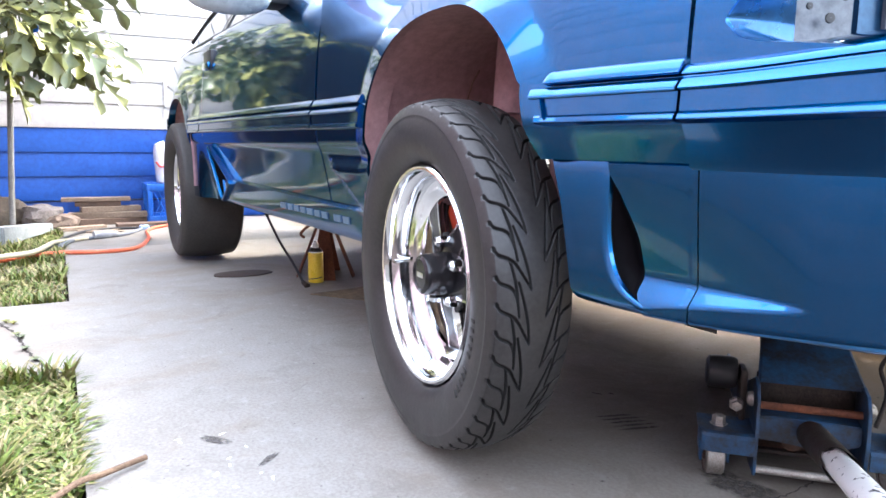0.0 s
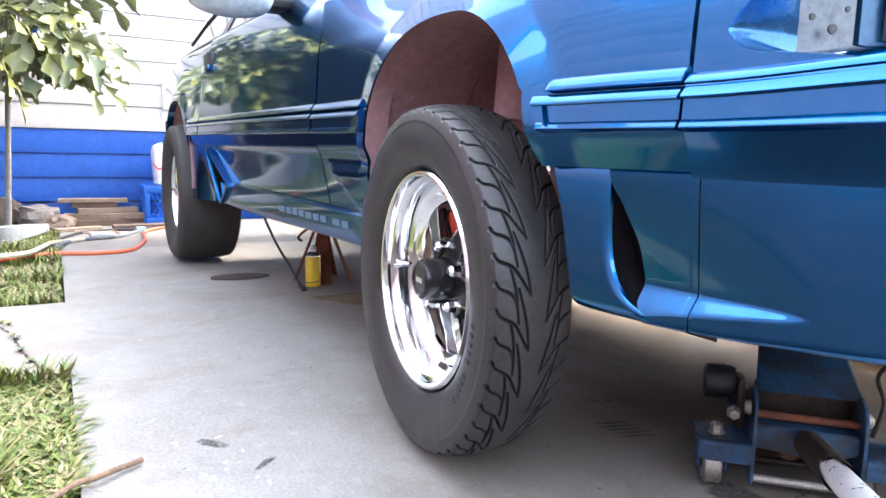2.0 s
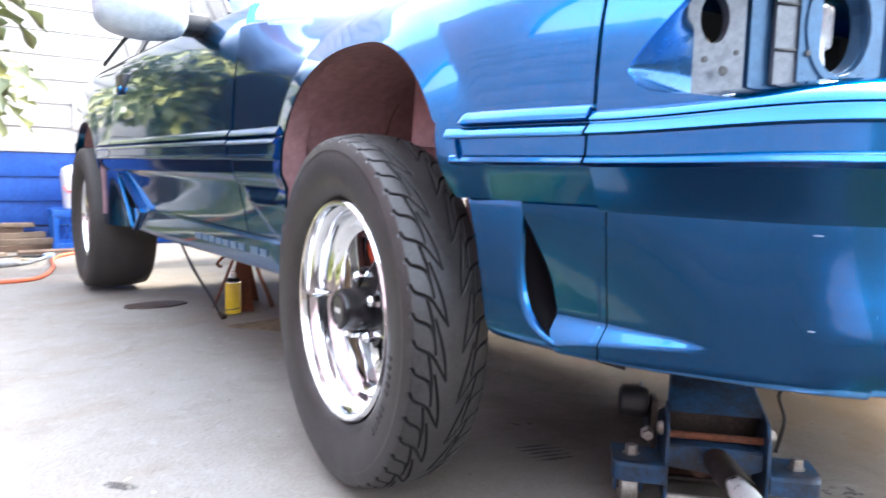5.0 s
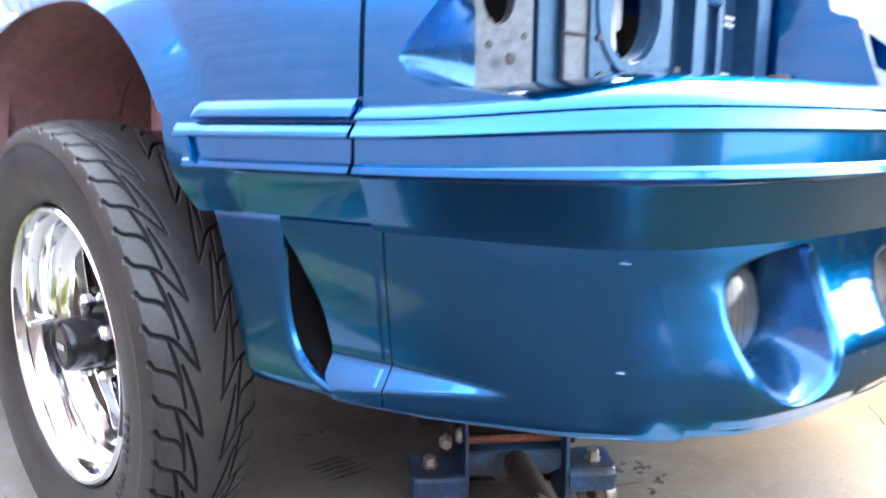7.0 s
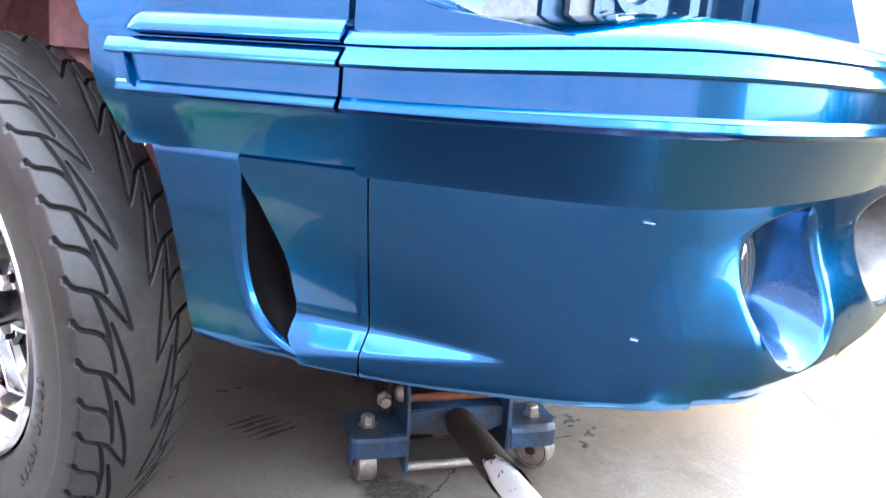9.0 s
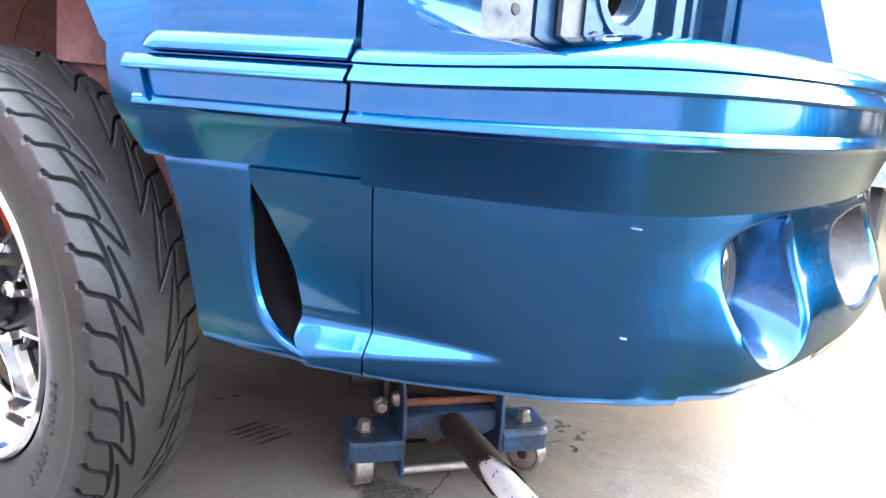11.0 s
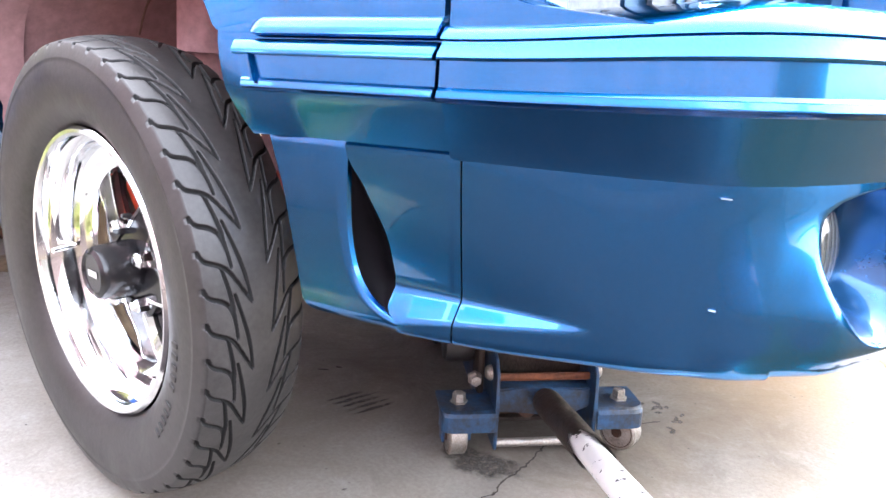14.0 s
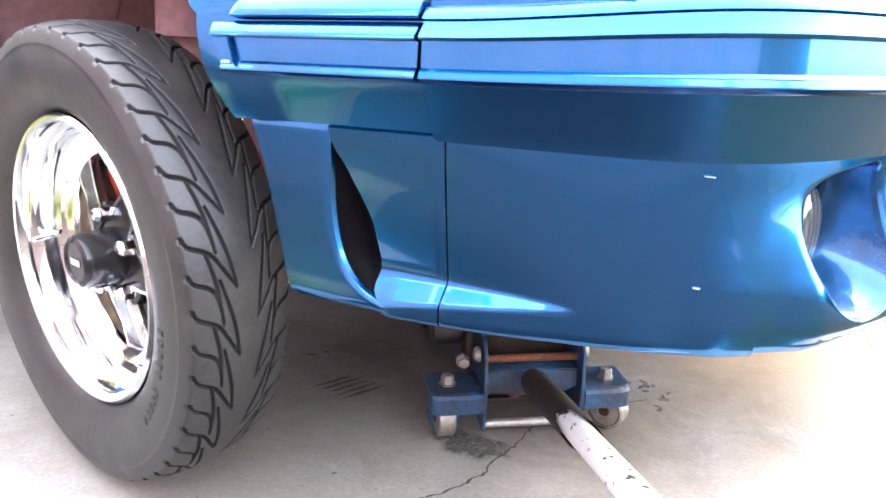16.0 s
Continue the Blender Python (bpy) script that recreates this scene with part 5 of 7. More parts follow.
box(bm, (-0.014, -0.008, -0.017), (0.014, 0.008, 0.017), 0.003, Matrix.LocRotScale(sheet_point(0.735, 0.828, 0.004), Matrix.Rotation(math.atan2(S_DIR.y, S_DIR.x), 3, "Z").to_quaternion(), None))
part("bracket_box", bm, BAY, support, "dark blue pressed pocket on the rib")
for zz in (0.806, 0.798, 0.738):
    bm = bmesh.new()
    rod(bm, sheet_point(0.842, zz, -0.016), sheet_point(0.868, zz - 0.003, -0.012), 0.0028, n=8)
    part("wire_clip", bm, WHITEPLASTIC, support, "small white wire clip")
bm = bmesh.new()
rows = []
for k in range(0, len(NOSE), 4):
    o = nose_point(k, -0.095, 0.709)
    t = clamp((o.y + 0.72) / 0.46)
    i_ = sheet_point(clamp((o.y + 0.69) / 0.43), 0.706, -0.03)
    rows.append([o, o.lerp(i_, 0.5), i_])
add_grid(bm, rows)
part("lamp_shelf", bm, PAINT, car, "blue ledge under the empty lamp opening")


# ---------------------------------------------------------------- wheels
PITCHES, STEPS = 24, 80
# one pitch of the directional tread, from the shoulder (0) to the middle (1): lateral cuts with a hooked start, and the long lines that run down into their ends
TREAD = [
    (0.0, [(0.0, -0.15), (0.04, -0.05), (0.11, 0.01), (0.28, 0.07), (0.44, 0.17), (0.62, 0.40), (0.80, 0.63)]),
    (0.0, [(0.50, -0.50), (0.62, -0.12), (0.72, 0.22), (0.80, 0.63)]),
    (0.5, [(0.0, -0.13), (0.04, -0.04), (0.11, 0.01), (0.26, 0.06), (0.38, 0.15), (0.46, 0.34), (0.50, 0.62)]),
    (0.5, [(0.31, -0.42), (0.39, -0.12), (0.44, 0.12), (0.46, 0.34)]),
]


def tread_gap(a, s, half, pitch):
    """Distance in metres to the nearest groove's edge, over one pitch (arrays: across -1..1, along in pitches)."""
    best = np.full(a.shape, 1.0)
    v = 1 - np.abs(a)
    for start, line in TREAD:
        pts = smooth_path([(p * half, q * pitch, 0) for p, q in line], 5)
        for k in range(len(pts) - 1):
            (px, py, _), (qx, qy, _) = pts[k], pts[k + 1]
            f = k / (len(pts) - 2)
            width = 0.0019 * (0.55 + 0.45 * math.sin(math.pi * (0.08 + 0.84 * f)))
            dx, dy = qx - px, qy - py
            for turn in (-1, 0, 1):
                x = v * half - px
                y = ((s - start + np.where(a < 0, 0.5, 0.0) + 0.5) % 1.0 - 0.5 + turn) * pitch - py
                t = ((x * dx + y * dy) / (dx * dx + dy * dy)).clip(0, 1)
                np.minimum(best, np.hypot(x - t * dx, y - t * dy) - width, out=best)
    return best


def make_tyre(c, axis, fwd, R, W, rim_r, tread=True, nt=600, mat=RUBBER):
    """Mesh of a tyre about c; axis points to the outside of the car."""
    a = np.array(Vector(axis).normalized())
    f = np.array(Vector(fwd).normalized())
    up = np.cross(f, a)
    hw = W / 2
    side_p = [(0.60, rim_r), (0.70, rim_r + 0.004), (0.80, rim_r + 0.012), (0.90, rim_r + 0.026), (0.97, rim_r + 0.046), (1.0, rim_r + 0.066), (0.995, R - 0.046), (0.985, R - 0.038), (0.979, R - 0.0335), (0.984, R - 0.0325), (0.979, R - 0.0310), (0.960, R - 0.0260), (0.935, R - 0.0195), (0.905, R - 0.0140)]
    nu = 240 if tread else 20
    us = np.linspace(-1.0, 1.0, nu)
    h = np.concatenate([[-hw * s for s, _ in side_p], hw * 0.885 * us, [hw * s for s, _ in reversed(side_p)]])
    r = np.concatenate([[q for _, q in side_p], R - 0.011 * np.abs(us) ** 2.4, [q for _, q in reversed(side_p)]])
    n = len(h)
    t = np.arange(nt) * 2 * math.pi / nt
    rr = np.repeat(r[None, :], nt, 0)
    hh = np.repeat(h[None, :], nt, 0)
    dark = np.zeros((nt, n), bool)
    if tread:
        k0, k1 = len(side_p), len(side_p) + nu
        one = (np.arange(STEPS) / STEPS)[:, None]
        gap = tread_gap(np.repeat(us[None, :], STEPS, 0), np.repeat(one, nu, 1), hw * 0.93, 2 * math.pi * R / PITCHES)
        gap = np.tile(gap, (PITCHES, 1))
        cut = 1 - (gap / 0.0008).clip(0, 1)
        rr[:, k0:k1] -= 0.0055 * cut * 1.0
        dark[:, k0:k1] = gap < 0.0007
    d = np.cos(t)[:, None] * f[None, :] + np.sin(t)[:, None] * up[None, :]
    co = np.array(c)[None, None, :] + hh[:, :, None] * a[None, None, :] + rr[:, :, None] * d[:, None, :]
    i0 = np.arange(nt)[:, None] * n + np.arange(n - 1)[None, :]
    i1 = ((np.arange(nt) + 1) % nt)[:, None] * n + np.arange(n - 1)[None, :]
    quads = np.stack([i0, i1, i1 + 1, i0 + 1], -1).reshape(-1, 4)
    me = bpy.data.meshes.new("tyre")
    me.vertices.add(nt * n)
    me.vertices.foreach_set("co", co.reshape(-1).astype(np.float32))
    me.loops.add(quads.size)
    me.loops.foreach_set("vertex_index", quads.reshape(-1).astype(np.int32))
    me.polygons.add(len(quads))
    me.polygons.foreach_set("loop_start", (np.arange(len(quads)) * 4).astype(np.int32))
    me.polygons.foreach_set("use_smooth", [True] * len(quads))
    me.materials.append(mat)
    me.materials.append(GROOVESHADE)
    # faces inside the cuts take the shade-dark rubber
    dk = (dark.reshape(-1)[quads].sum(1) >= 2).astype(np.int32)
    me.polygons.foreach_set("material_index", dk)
    me.update(calc_edges=True)
    me.validate()
    return me


def make_wheel(c, axis, fwd, R, W, rim_r, dish, tread, mat, label, nt=1500):
    a = Vector(axis).normalized()
    f = Vector(fwd).normalized()
    up = f.cross(a)
    c = Vector(c)
    hw = W / 2
    lipx = hw * 0.70
    bm = bmesh.new()
    lathe(bm, [(lipx - 0.004, rim_r - 0.004), (lipx + 0.002, rim_r + 0.001), (lipx + 0.006, rim_r - 0.003), (lipx + 0.005, rim_r - 0.008), (lipx - 0.002, rim_r - 0.0105), (lipx - 0.012, rim_r - 0.012), (lipx - 0.018, rim_r - 0.020),
               (lipx - 0.026, rim_r - 0.024), (lipx - 0.050, rim_r - 0.026), (lipx - 0.056, rim_r - 0.034), (lipx - dish * 0.85, rim_r - 0.042), (lipx - dish, rim_r - 0.050), (lipx - dish - 0.004, rim_r - 0.058), (lipx - dish - 0.012, rim_r - 0.060)], c, a, f, 96)
    wheel = part("wheel", bm, CHROME, car, label)
    bm = bmesh.new()
    lathe(bm, [(lipx - dish - 0.012, rim_r - 0.060), (lipx - dish - 0.02, rim_r - 0.05), (-hw * 0.6, rim_r - 0.03), (-hw * 0.7, rim_r)], c, a, f, 64)
    part("barrel", bm, DISCSTEEL, wheel, "dark inner barrel")
    tyre = new("tyre", make_tyre(c, a, f, R, W, rim_r, tread, nt, mat))
    tyre.parent = wheel
    tagged(tyre, "black tyre with deep swept tread grooves" if tread else "wide smooth black slick tyre")
    if tread:
        rng = random.Random(5)
        for k in range(11):
            if k == 5:
                continue
            ang = radians(6 + k * 3.4)
            dd = math.cos(ang) * f + math.sin(ang) * up
            tt = a.cross(dd)
            bm = bmesh.new()
            box(bm, (-0.0035, -0.006, 0), (0.0035, 0.006, 0.0025), 0.0006)
            at = c + a * (hw * 0.975) + dd * (rim_r + 0.052)
            nn = (a + 0.25 * (-dd)).normalized()
            mm = Matrix(((tt.x, dd.x, nn.x, at.x), (tt.y, dd.y, nn.y, at.y), (tt.z, dd.z, nn.z, at.z), (0, 0, 0, 1)))
            bmesh.ops.transform(bm, matrix=mm, verts=bm.verts[:])
            part("raised_bar", bm, mat, tyre)
    face = lipx - dish
    r_in = rim_r - 0.056
    # five tapering spokes, polished on their edges
    for k in range(5):
        t = 2 * math.pi * (k + 0.18) / 5
        d = math.cos(t) * f + math.sin(t) * up
        e = a.cross(d)
        bm = bmesh.new()
        rws = []
        for r, w, h in ((0.050, 0.030, 0.004), (0.075, 0.026, 0.002), (0.110, 0.021, -0.006), (r_in - 0.004, 0.026, -0.012)):
            p = c + d * r + a * (face + h)
            rws.append([p + e * w - a * 0.016, p + e * w, p + e * (w - 0.004) + a * 0.003, p - e * (w - 0.004) + a * 0.003, p - e * w, p - e * w - a * 0.016])
        add_grid(bm, rws, True)
        part("spoke", bm, BLACKGLOSS, wheel, "black spoke face", True, 30)
        for sgn in (-1, 1):
            bm = bmesh.new()
            rws = []
            for r, w, h in ((0.052, 0.031, 0.004), (0.075, 0.027, 0.002), (0.110, 0.022, -0.006), (r_in - 0.003, 0.029, -0.012)):
                p = c + d * r + a * (face + h + 0.0042)
                rws.append([p + sgn * e * (w + 0.0005), p + sgn * e * (w - 0.005), p + sgn * e * (w - 0.005) - a * 0.004, p + sgn * e * (w + 0.0005) - a * 0.012])
            add_grid(bm, rws, True)
            part("spoke_edge", bm, CHROME, wheel, "polished spoke edge")
    # hub, nuts, centre cap, brake
    bm = bmesh.new()
    vs = lathe(bm, [(face - 0.02, 0.082), (face + 0.002, 0.080), (face + 0.004, 0.074), (face + 0.004, 0.03)], c, a, f, 48)
    part("hub_face", bm, BLACKGLOSS, wheel, "", True, 30)
    for k in range(5):
        t = 2 * math.pi * (k + 0.68) / 5
        p = c + (math.cos(t) * f + math.sin(t) * up) * 0.062
        bm = bmesh.new()
        lathe(bm, [(face, 0.0125), (face + 0.022, 0.0115), (face + 0.028, 0.007), (face + 0.029, 0.0005)], p, a, f, 6)
        part("lug_nut", bm, CHROME, wheel, "chrome nut", False)
    bm = bmesh.new()
    lathe(bm, [(face, 0.042), (face + 0.052, 0.040), (face + 0.060, 0.037), (face + 0.064, 0.031), (face + 0.061, 0.028), (face + 0.061, 0.0005)], c, a, f, 40)
    cap = part("centre_cap", bm, BLACKGLOSS, wheel, "black domed centre cap")
    bm = bmesh.new()
    box(bm, (-0.014, -0.005, 0), (0.014, 0.005, 0.0012), 0, Matrix.Translation(c + a * (face + 0.061)) @ Matrix((f, up, a)).transposed().to_4x4())
    part("cap_badge", bm, CHROME, wheel, "tiny silver badge bar")
    bm = bmesh.new()
    vs = lathe(bm, [(face - 0.055, 0.142), (face - 0.043, 0.142), (face - 0.043, 0.05), (face - 0.055, 0.05)], c, a, f, 48)
    part("brake_disc", bm, DISCSTEEL, wheel, "dark brake disc")
    bm = bmesh.new()
    t0 = radians(-122)
    rws = []
    for ang in linspace(t0, t0 + 0.9, 8):
        d = math.cos(ang) * f + math.sin(ang) * up
        rws.append([c + d * r + a * (face + h) for r, h in ((0.075, -0.06), (0.075, -0.030), (0.13, -0.028), (0.145, -0.035), (0.145, -0.06))])
    add_grid(bm, rws, True)
    part("brake_caliper", bm, CALIPER, wheel, "red brake caliper")
    # tyre valve
    bm = bmesh.new()
    d = -f
    rod(bm, c + d * (rim_r - 0.030) + a * (lipx - 0.045), c + d * (rim_r - 0.045) + a * (lipx - 0.005), 0.004)
    part("tyre_valve", bm, CHROME, wheel)
    return wheel


STEER = -4.0
FW = Vector((0.037, -0.7525, 0.348))
ax = Vector((math.sin(radians(STEER)), -math.cos(radians(STEER)), 0.0))
make_wheel(FW, ax, (math.cos(radians(STEER)), math.sin(radians(STEER)), 0), 0.3315, 0.152, 0.2085, 0.058, True, RUBBER, "polished deep-dish front wheel with black spokes", PITCHES * STEPS)
make_wheel((-2.545, -0.760, 0.352), (0, -1, 0), (1, 0, 0), 0.340, 0.290, 0.207, 0.10, False, SLICK, "polished rear wheel on a wide slick", 160)
make_wheel((0.035, 2 * CY + 0.722, 0.348), (0, 1, 0), (-1, 0, 0), 0.3315, 0.165, 0.2085, 0.075, False, RUBBER, "front wheel of the far side", 120)
make_wheel((-2.545, 2 * CY + 0.760, 0.352), (0, 1, 0), (-1, 0, 0), 0.340, 0.290, 0.207, 0.10, False, SLICK, "rear wheel of the far side", 120)


# ---------------------------------------------------------------- trolley jack under the nose
JACKBLUE = mottled("chipped_blue_jack_paint", (0.030, 0.026, 0.024), (0.024, 0.085, 0.185), 20, 0.42, 0.1, 0.35, 6, 0.002, 0, 0.41, 0.60)
OILY = mottled("oily_black_steel", (0.012, 0.010, 0.009), (0.06, 0.045, 0.035), 22, 0.55, 0.3, 0.5)
WORNSTEEL = mottled("worn_grey_steel", (0.22, 0.19, 0.16), (0.48, 0.45, 0.41), 40, 0.45, 0.7, 0.4)
CHIPWHITE = shader("chipped_white_handle_paint", (0.78, 0.78, 0.76), 0.5)
_v = place_coords(CHIPWHITE)
_n = noise_at(CHIPWHITE, _v, 70, 3, 0.5, 0.6)
wire(CHIPWHITE, ramp_at(CHIPWHITE, _n, [(0.0, (0.02, 0.02, 0.02)), (0.362, (0.03, 0.03, 0.03)), (0.372, (0.78, 0.78, 0.76)), (1.0, (0.84, 0.84, 0.82))]), bsdf(CHIPWHITE).inputs["Base Color"])
bump_at(CHIPWHITE, _n, 0.3, 0.002)

OILYRUST = mottled("oily_rusty_iron", (0.020, 0.012, 0.008), (0.085, 0.036, 0.018), 24, 0.5, 0.2, 0.5)

JL, JA = Vector((0.718, 0.696, 0)).normalized(), Vector((-0.696, 0.718, 0)).normalized()
JO = Vector((0.487, -0.268, 0.0))
JM = Matrix.Translation(JO) @ Matrix((JL, JA, Vector((0, 0, 1)))).transposed().to_4x4()


def jp(a, b, c):
    return JM @ Vector((a, b, c))


jack = thing("trolley_jack", JO, "grimy blue steel trolley jack standing under the bumper", "jack")


def plate(pts, t, axis_l, mat, name, label=""):
    """A flat steel plate cut to an outline in the jack's (axial, height) plane."""
    b = bmesh.new()
    lo = [b.verts.new(jp(axis_l, y, z)) for y, z in pts]
    hi = [b.verts.new(jp(axis_l + t, y, z)) for y, z in pts]
    b.faces.new(lo)
    b.faces.new(hi)
    for i in range(len(pts)):
        j = (i + 1) % len(pts)
        b.faces.new([lo[i], lo[j], hi[j], hi[i]])
    bmesh.ops.bevel(b, geom=b.edges[:], offset=0.0012, segments=1, affect="EDGES")
    return part(name, b, mat, jack, label, False)


SIDE_OUT = [(-0.03, 0.018), (-0.034, 0.10), (-0.028, 0.155), (-0.01, 0.178), (0.02, 0.186), (0.10, 0.150), (0.30, 0.100), (0.52, 0.085), (0.54, 0.06), (0.52, 0.035), (0.30, 0.03), (0.05, 0.018)]
plate(SIDE_OUT, 0.006, -0.090, JACKBLUE, "side_plate", "blue side plate with rusty edges")
plate(SIDE_OUT, 0.006, 0.083, JACKBLUE, "side_plate", "blue side plate with rusty edges")
def wing_in(k, prof):
    """The wing's outer corner, rounded back."""
    back = [0, 0, 0.0025, 0.006, 0.012, 0.019, 0.030][round(k * 6)]
    return [(y + (back if y < 0 else 0), z) for y, z in prof]


for s in (-1, 1):
    c = 0.005
    b = bmesh.new()
    x0, x1 = (c - 0.188, c - 0.092) if s < 0 else (c + 0.085, c + 0.172)
    far, near = (x0, x1) if s < 0 else (x1, x0)
    ends = [(k / 6, mixv(near, far, [0, 0.75, 0.88, 0.94, 0.98, 0.995, 1.0][k])) for k in range(7)]
    rows = [[jp(x, y, z) for y, z in wing_in(k, ((0.055, 0.092), (-0.026, 0.092), (-0.034, 0.0895), (-0.038, 0.084), (-0.038, 0.056)))] for k, x in ends]
    low = [[jp(x, y, z - 0.006 if k < 2 else z) for k, (y, z) in enumerate(wing_in(q_, ((0.055, 0.092), (-0.022, 0.092), (-0.029, 0.086), (-0.032, 0.080), (-0.032, 0.056))))] for q_, x in ends]
    add_grid(b, rows)
    add_grid(b, low)
    for e in (0, -1):
        add_grid(b, [rows[e], low[e]])
    add_grid(b, [[r[-1] for r in rows], [r[-1] for r in low]])
    wing = part("caster_wing", b, JACKBLUE, jack, "blue bent steel wing", False)
    xb = c - 0.152 if s < 0 else c + 0.138
    b = bmesh.new()
    lathe(b, [(0.092, 0.016), (0.094, 0.016), (0.094, 0.012), (0.108, 0.0115), (0.110, 0.008), (0.110, 0.0005)], jp(xb, 0.01, 0), (0, 0, 1), JL, 6)
    part("bolt", b, WORNSTEEL, jack, "rusty bolt head", False)
    # caster fork and wheel
    tilt = radians(44 if s > 0 else 4)
    wa = (JL * math.cos(tilt) + JA * math.sin(tilt)).normalized()
    wc = jp(xb + 0.006 * s, 0.0, 0.035)
    b = bmesh.new()
    lathe(b, [(-0.016, 0.010), (-0.016, 0.031), (-0.013, 0.0345), (0.013, 0.0345), (0.016, 0.031), (0.016, 0.010)], wc, wa, (0, 0, 1), 36)
    caster = part("caster_wheel", b, WORNSTEEL, jack, "scuffed grey steel caster wheel")
    for q in (-1, 1):
        b = bmesh.new()
        lathe(b, [(0.0162 * q, 0.0290), (0.0158 * q, 0.026), (0.0150 * q, 0.009), (0.02 * q, 0.008), (0.02 * q, 0.0005)], wc, wa, (0, 0, 1), 30)
        part("caster_hub", b, OILYRUST, caster, "rusty brown hub")
    for q in (-1, 1) if s < 0 else (1,):
        b = bmesh.new()
        p = wc + wa * 0.0215 * q
        u = wa.cross(Vector((0, 0, 1))).normalized()
        ring = [p + u * x + Vector((0, 0, z)) for x, z in ((-0.022, 0.052), (0.022, 0.052), (0.012, -0.008), (-0.012, -0.008))]
        add_grid(b, [ring, [r + wa * 0.004 * q for r in ring]], True)
        b.faces.new([b.verts.new(r) for r in ring])
        b.faces.new([b.verts.new(r + wa * 0.004 * q) for r in ring])
        part("caster_fork", b, JACKBLUE, caster, "", False)
b = bmesh.new()
rod(b, jp(-0.088, -0.022, 0.028), jp(0.085, -0.022, 0.028), 0.0075)
part("cross_rod", b, WORNSTEEL, jack, "bare silver cross rod")
b = bmesh.new()
rod(b, jp(-0.086, 0.006, 0.138), jp(0.083, 0.006, 0.138), 0.007)
part("upper_rod", b, RUST, jack, "rusty brown rod")
b = bmesh.new()
yoke = [(-0.084, 0.080), (-0.084, 0.122), (-0.03, 0.125), (0.082, 0.121), (0.082, 0.086), (0.06, 0.080), (0.0, 0.074)]
lo = [b.verts.new(jp(x, -0.012, z)) for x, z in yoke]
hi = [b.verts.new(jp(x, 0.03, z + 0.004)) for x, z in yoke]
b.faces.new(lo)
b.faces.new(hi)
for i in range(len(lo)):
    b.faces.new([lo[i], lo[(i + 1) % len(lo)], hi[(i + 1) % len(lo)], hi[i]])
bmesh.ops.bevel(b, geom=b.edges[:], offset=0.003, segments=2, affect="EDGES")
part("handle_yoke", b, JACKBLUE, jack, "blue handle yoke", False)
# plates added to stand for the dark, shaded inside of the frame
b = bmesh.new()
box(b, (-0.083, 0.05, 0.030), (0.082, 0.34, 0.037), 0.001, JM)
part("base_plate", b, OILY, jack, "dark bottom plate added inside the frame")
b = bmesh.new()
box(b, (-0.083, 0.060, 0.038), (0.082, 0.066, 0.124), 0.002, JM)
part("gap_plate", b, OILYRUST, jack, "brown plate added for the dark inside of the frame")
b = bmesh.new()
box(b, (-0.083, 0.050, 0.126), (0.082, 0.060, 0.186), 0.002, JM)
part("gap_plate", b, OILY, jack, "black plate added for the shaded gap under the lift arm")
b = bmesh.new()
rod(b, jp(-0.02, 0.10, 0.068), jp(-0.02, 0.02, 0.070), 0.020, 0.018)
rod(b, jp(0.03, 0.16, 0.062), jp(0.03, 0.05, 0.068), 0.03)
part("pump_block", b, OILYRUST, jack, "rust-brown pump body")
# lift arm: a wide sloping plate with folded sides
b = bmesh.new()
arm = [(0.02, 0.176), (0.05, 0.190), (0.16, 0.255), (0.30, 0.325), (0.40, 0.350), (0.44, 0.345)]
rows = []
for y, z in arm:
    w = mixv(0.090, 0.056, clamp((y - 0.02) / 0.25))
    rows.append([jp(0.005 - w, y, z - 0.06), jp(0.005 - w, y, z - 0.004), jp(0.005 - w + 0.005, y, z), jp(0.005 + w - 0.005, y, z), jp(0.005 + w, y, z - 0.004), jp(0.005 + w, y, z - 0.06)])
add_grid(b, rows)
part("lift_arm", b, JACKBLUE, jack, "broad blue lifting arm, greasy at its foot", True, 25)
b = bmesh.new()
lathe(b, [(0.33, 0.03), (0.350, 0.045), (0.372, 0.045), (0.372, 0.03), (0.365, 0.0005)], jp(0.005, 0.41, 0), (0, 0, 1), JL, 28)
part("saddle", b, OILY, jack, "black lifting saddle")
for s in (-1, 1):
    b = bmesh.new()
    lathe(b, [(-0.02, 0.014), (-0.02, 0.040), (0.02, 0.040), (0.02, 0.014)], jp(0.005 + s * 0.118, 0.50, 0.040), JL, (0, 0, 1), 30)
    part("front_wheel", b, OILY, jack, "black front roller")
b = bmesh.new()
lathe(b, [(-0.030, 0.0005), (-0.030, 0.022), (-0.026, 0.029), (-0.016, 0.031), (0.016, 0.031), (0.024, 0.028), (0.026, 0.012), (0.040, 0.011), (0.040, 0.0005)], jp(-0.140, 0.075, 0.172), JL, (0, 0, 1), 28)
part("pedal_roller", b, TRIMBLACK, jack, "black rubber pedal roller")
b = bmesh.new()
box(b, (-0.112, 0.030, 0.095), (-0.100, 0.085, 0.190), 0.004, JM)
part("foot_pedal_bracket", b, OILY, jack, "greasy black bracket")
b = bmesh.new()
lathe(b, [(0.0, 0.013), (0.01, 0.013), (0.012, 0.010), (0.02, 0.0095), (0.021, 0.0005)], jp(-0.118, 0.030, 0.128), -JA, (0, 0, 1), 6)
part("bracket_bolt", b, WORNSTEEL, jack, "", False)
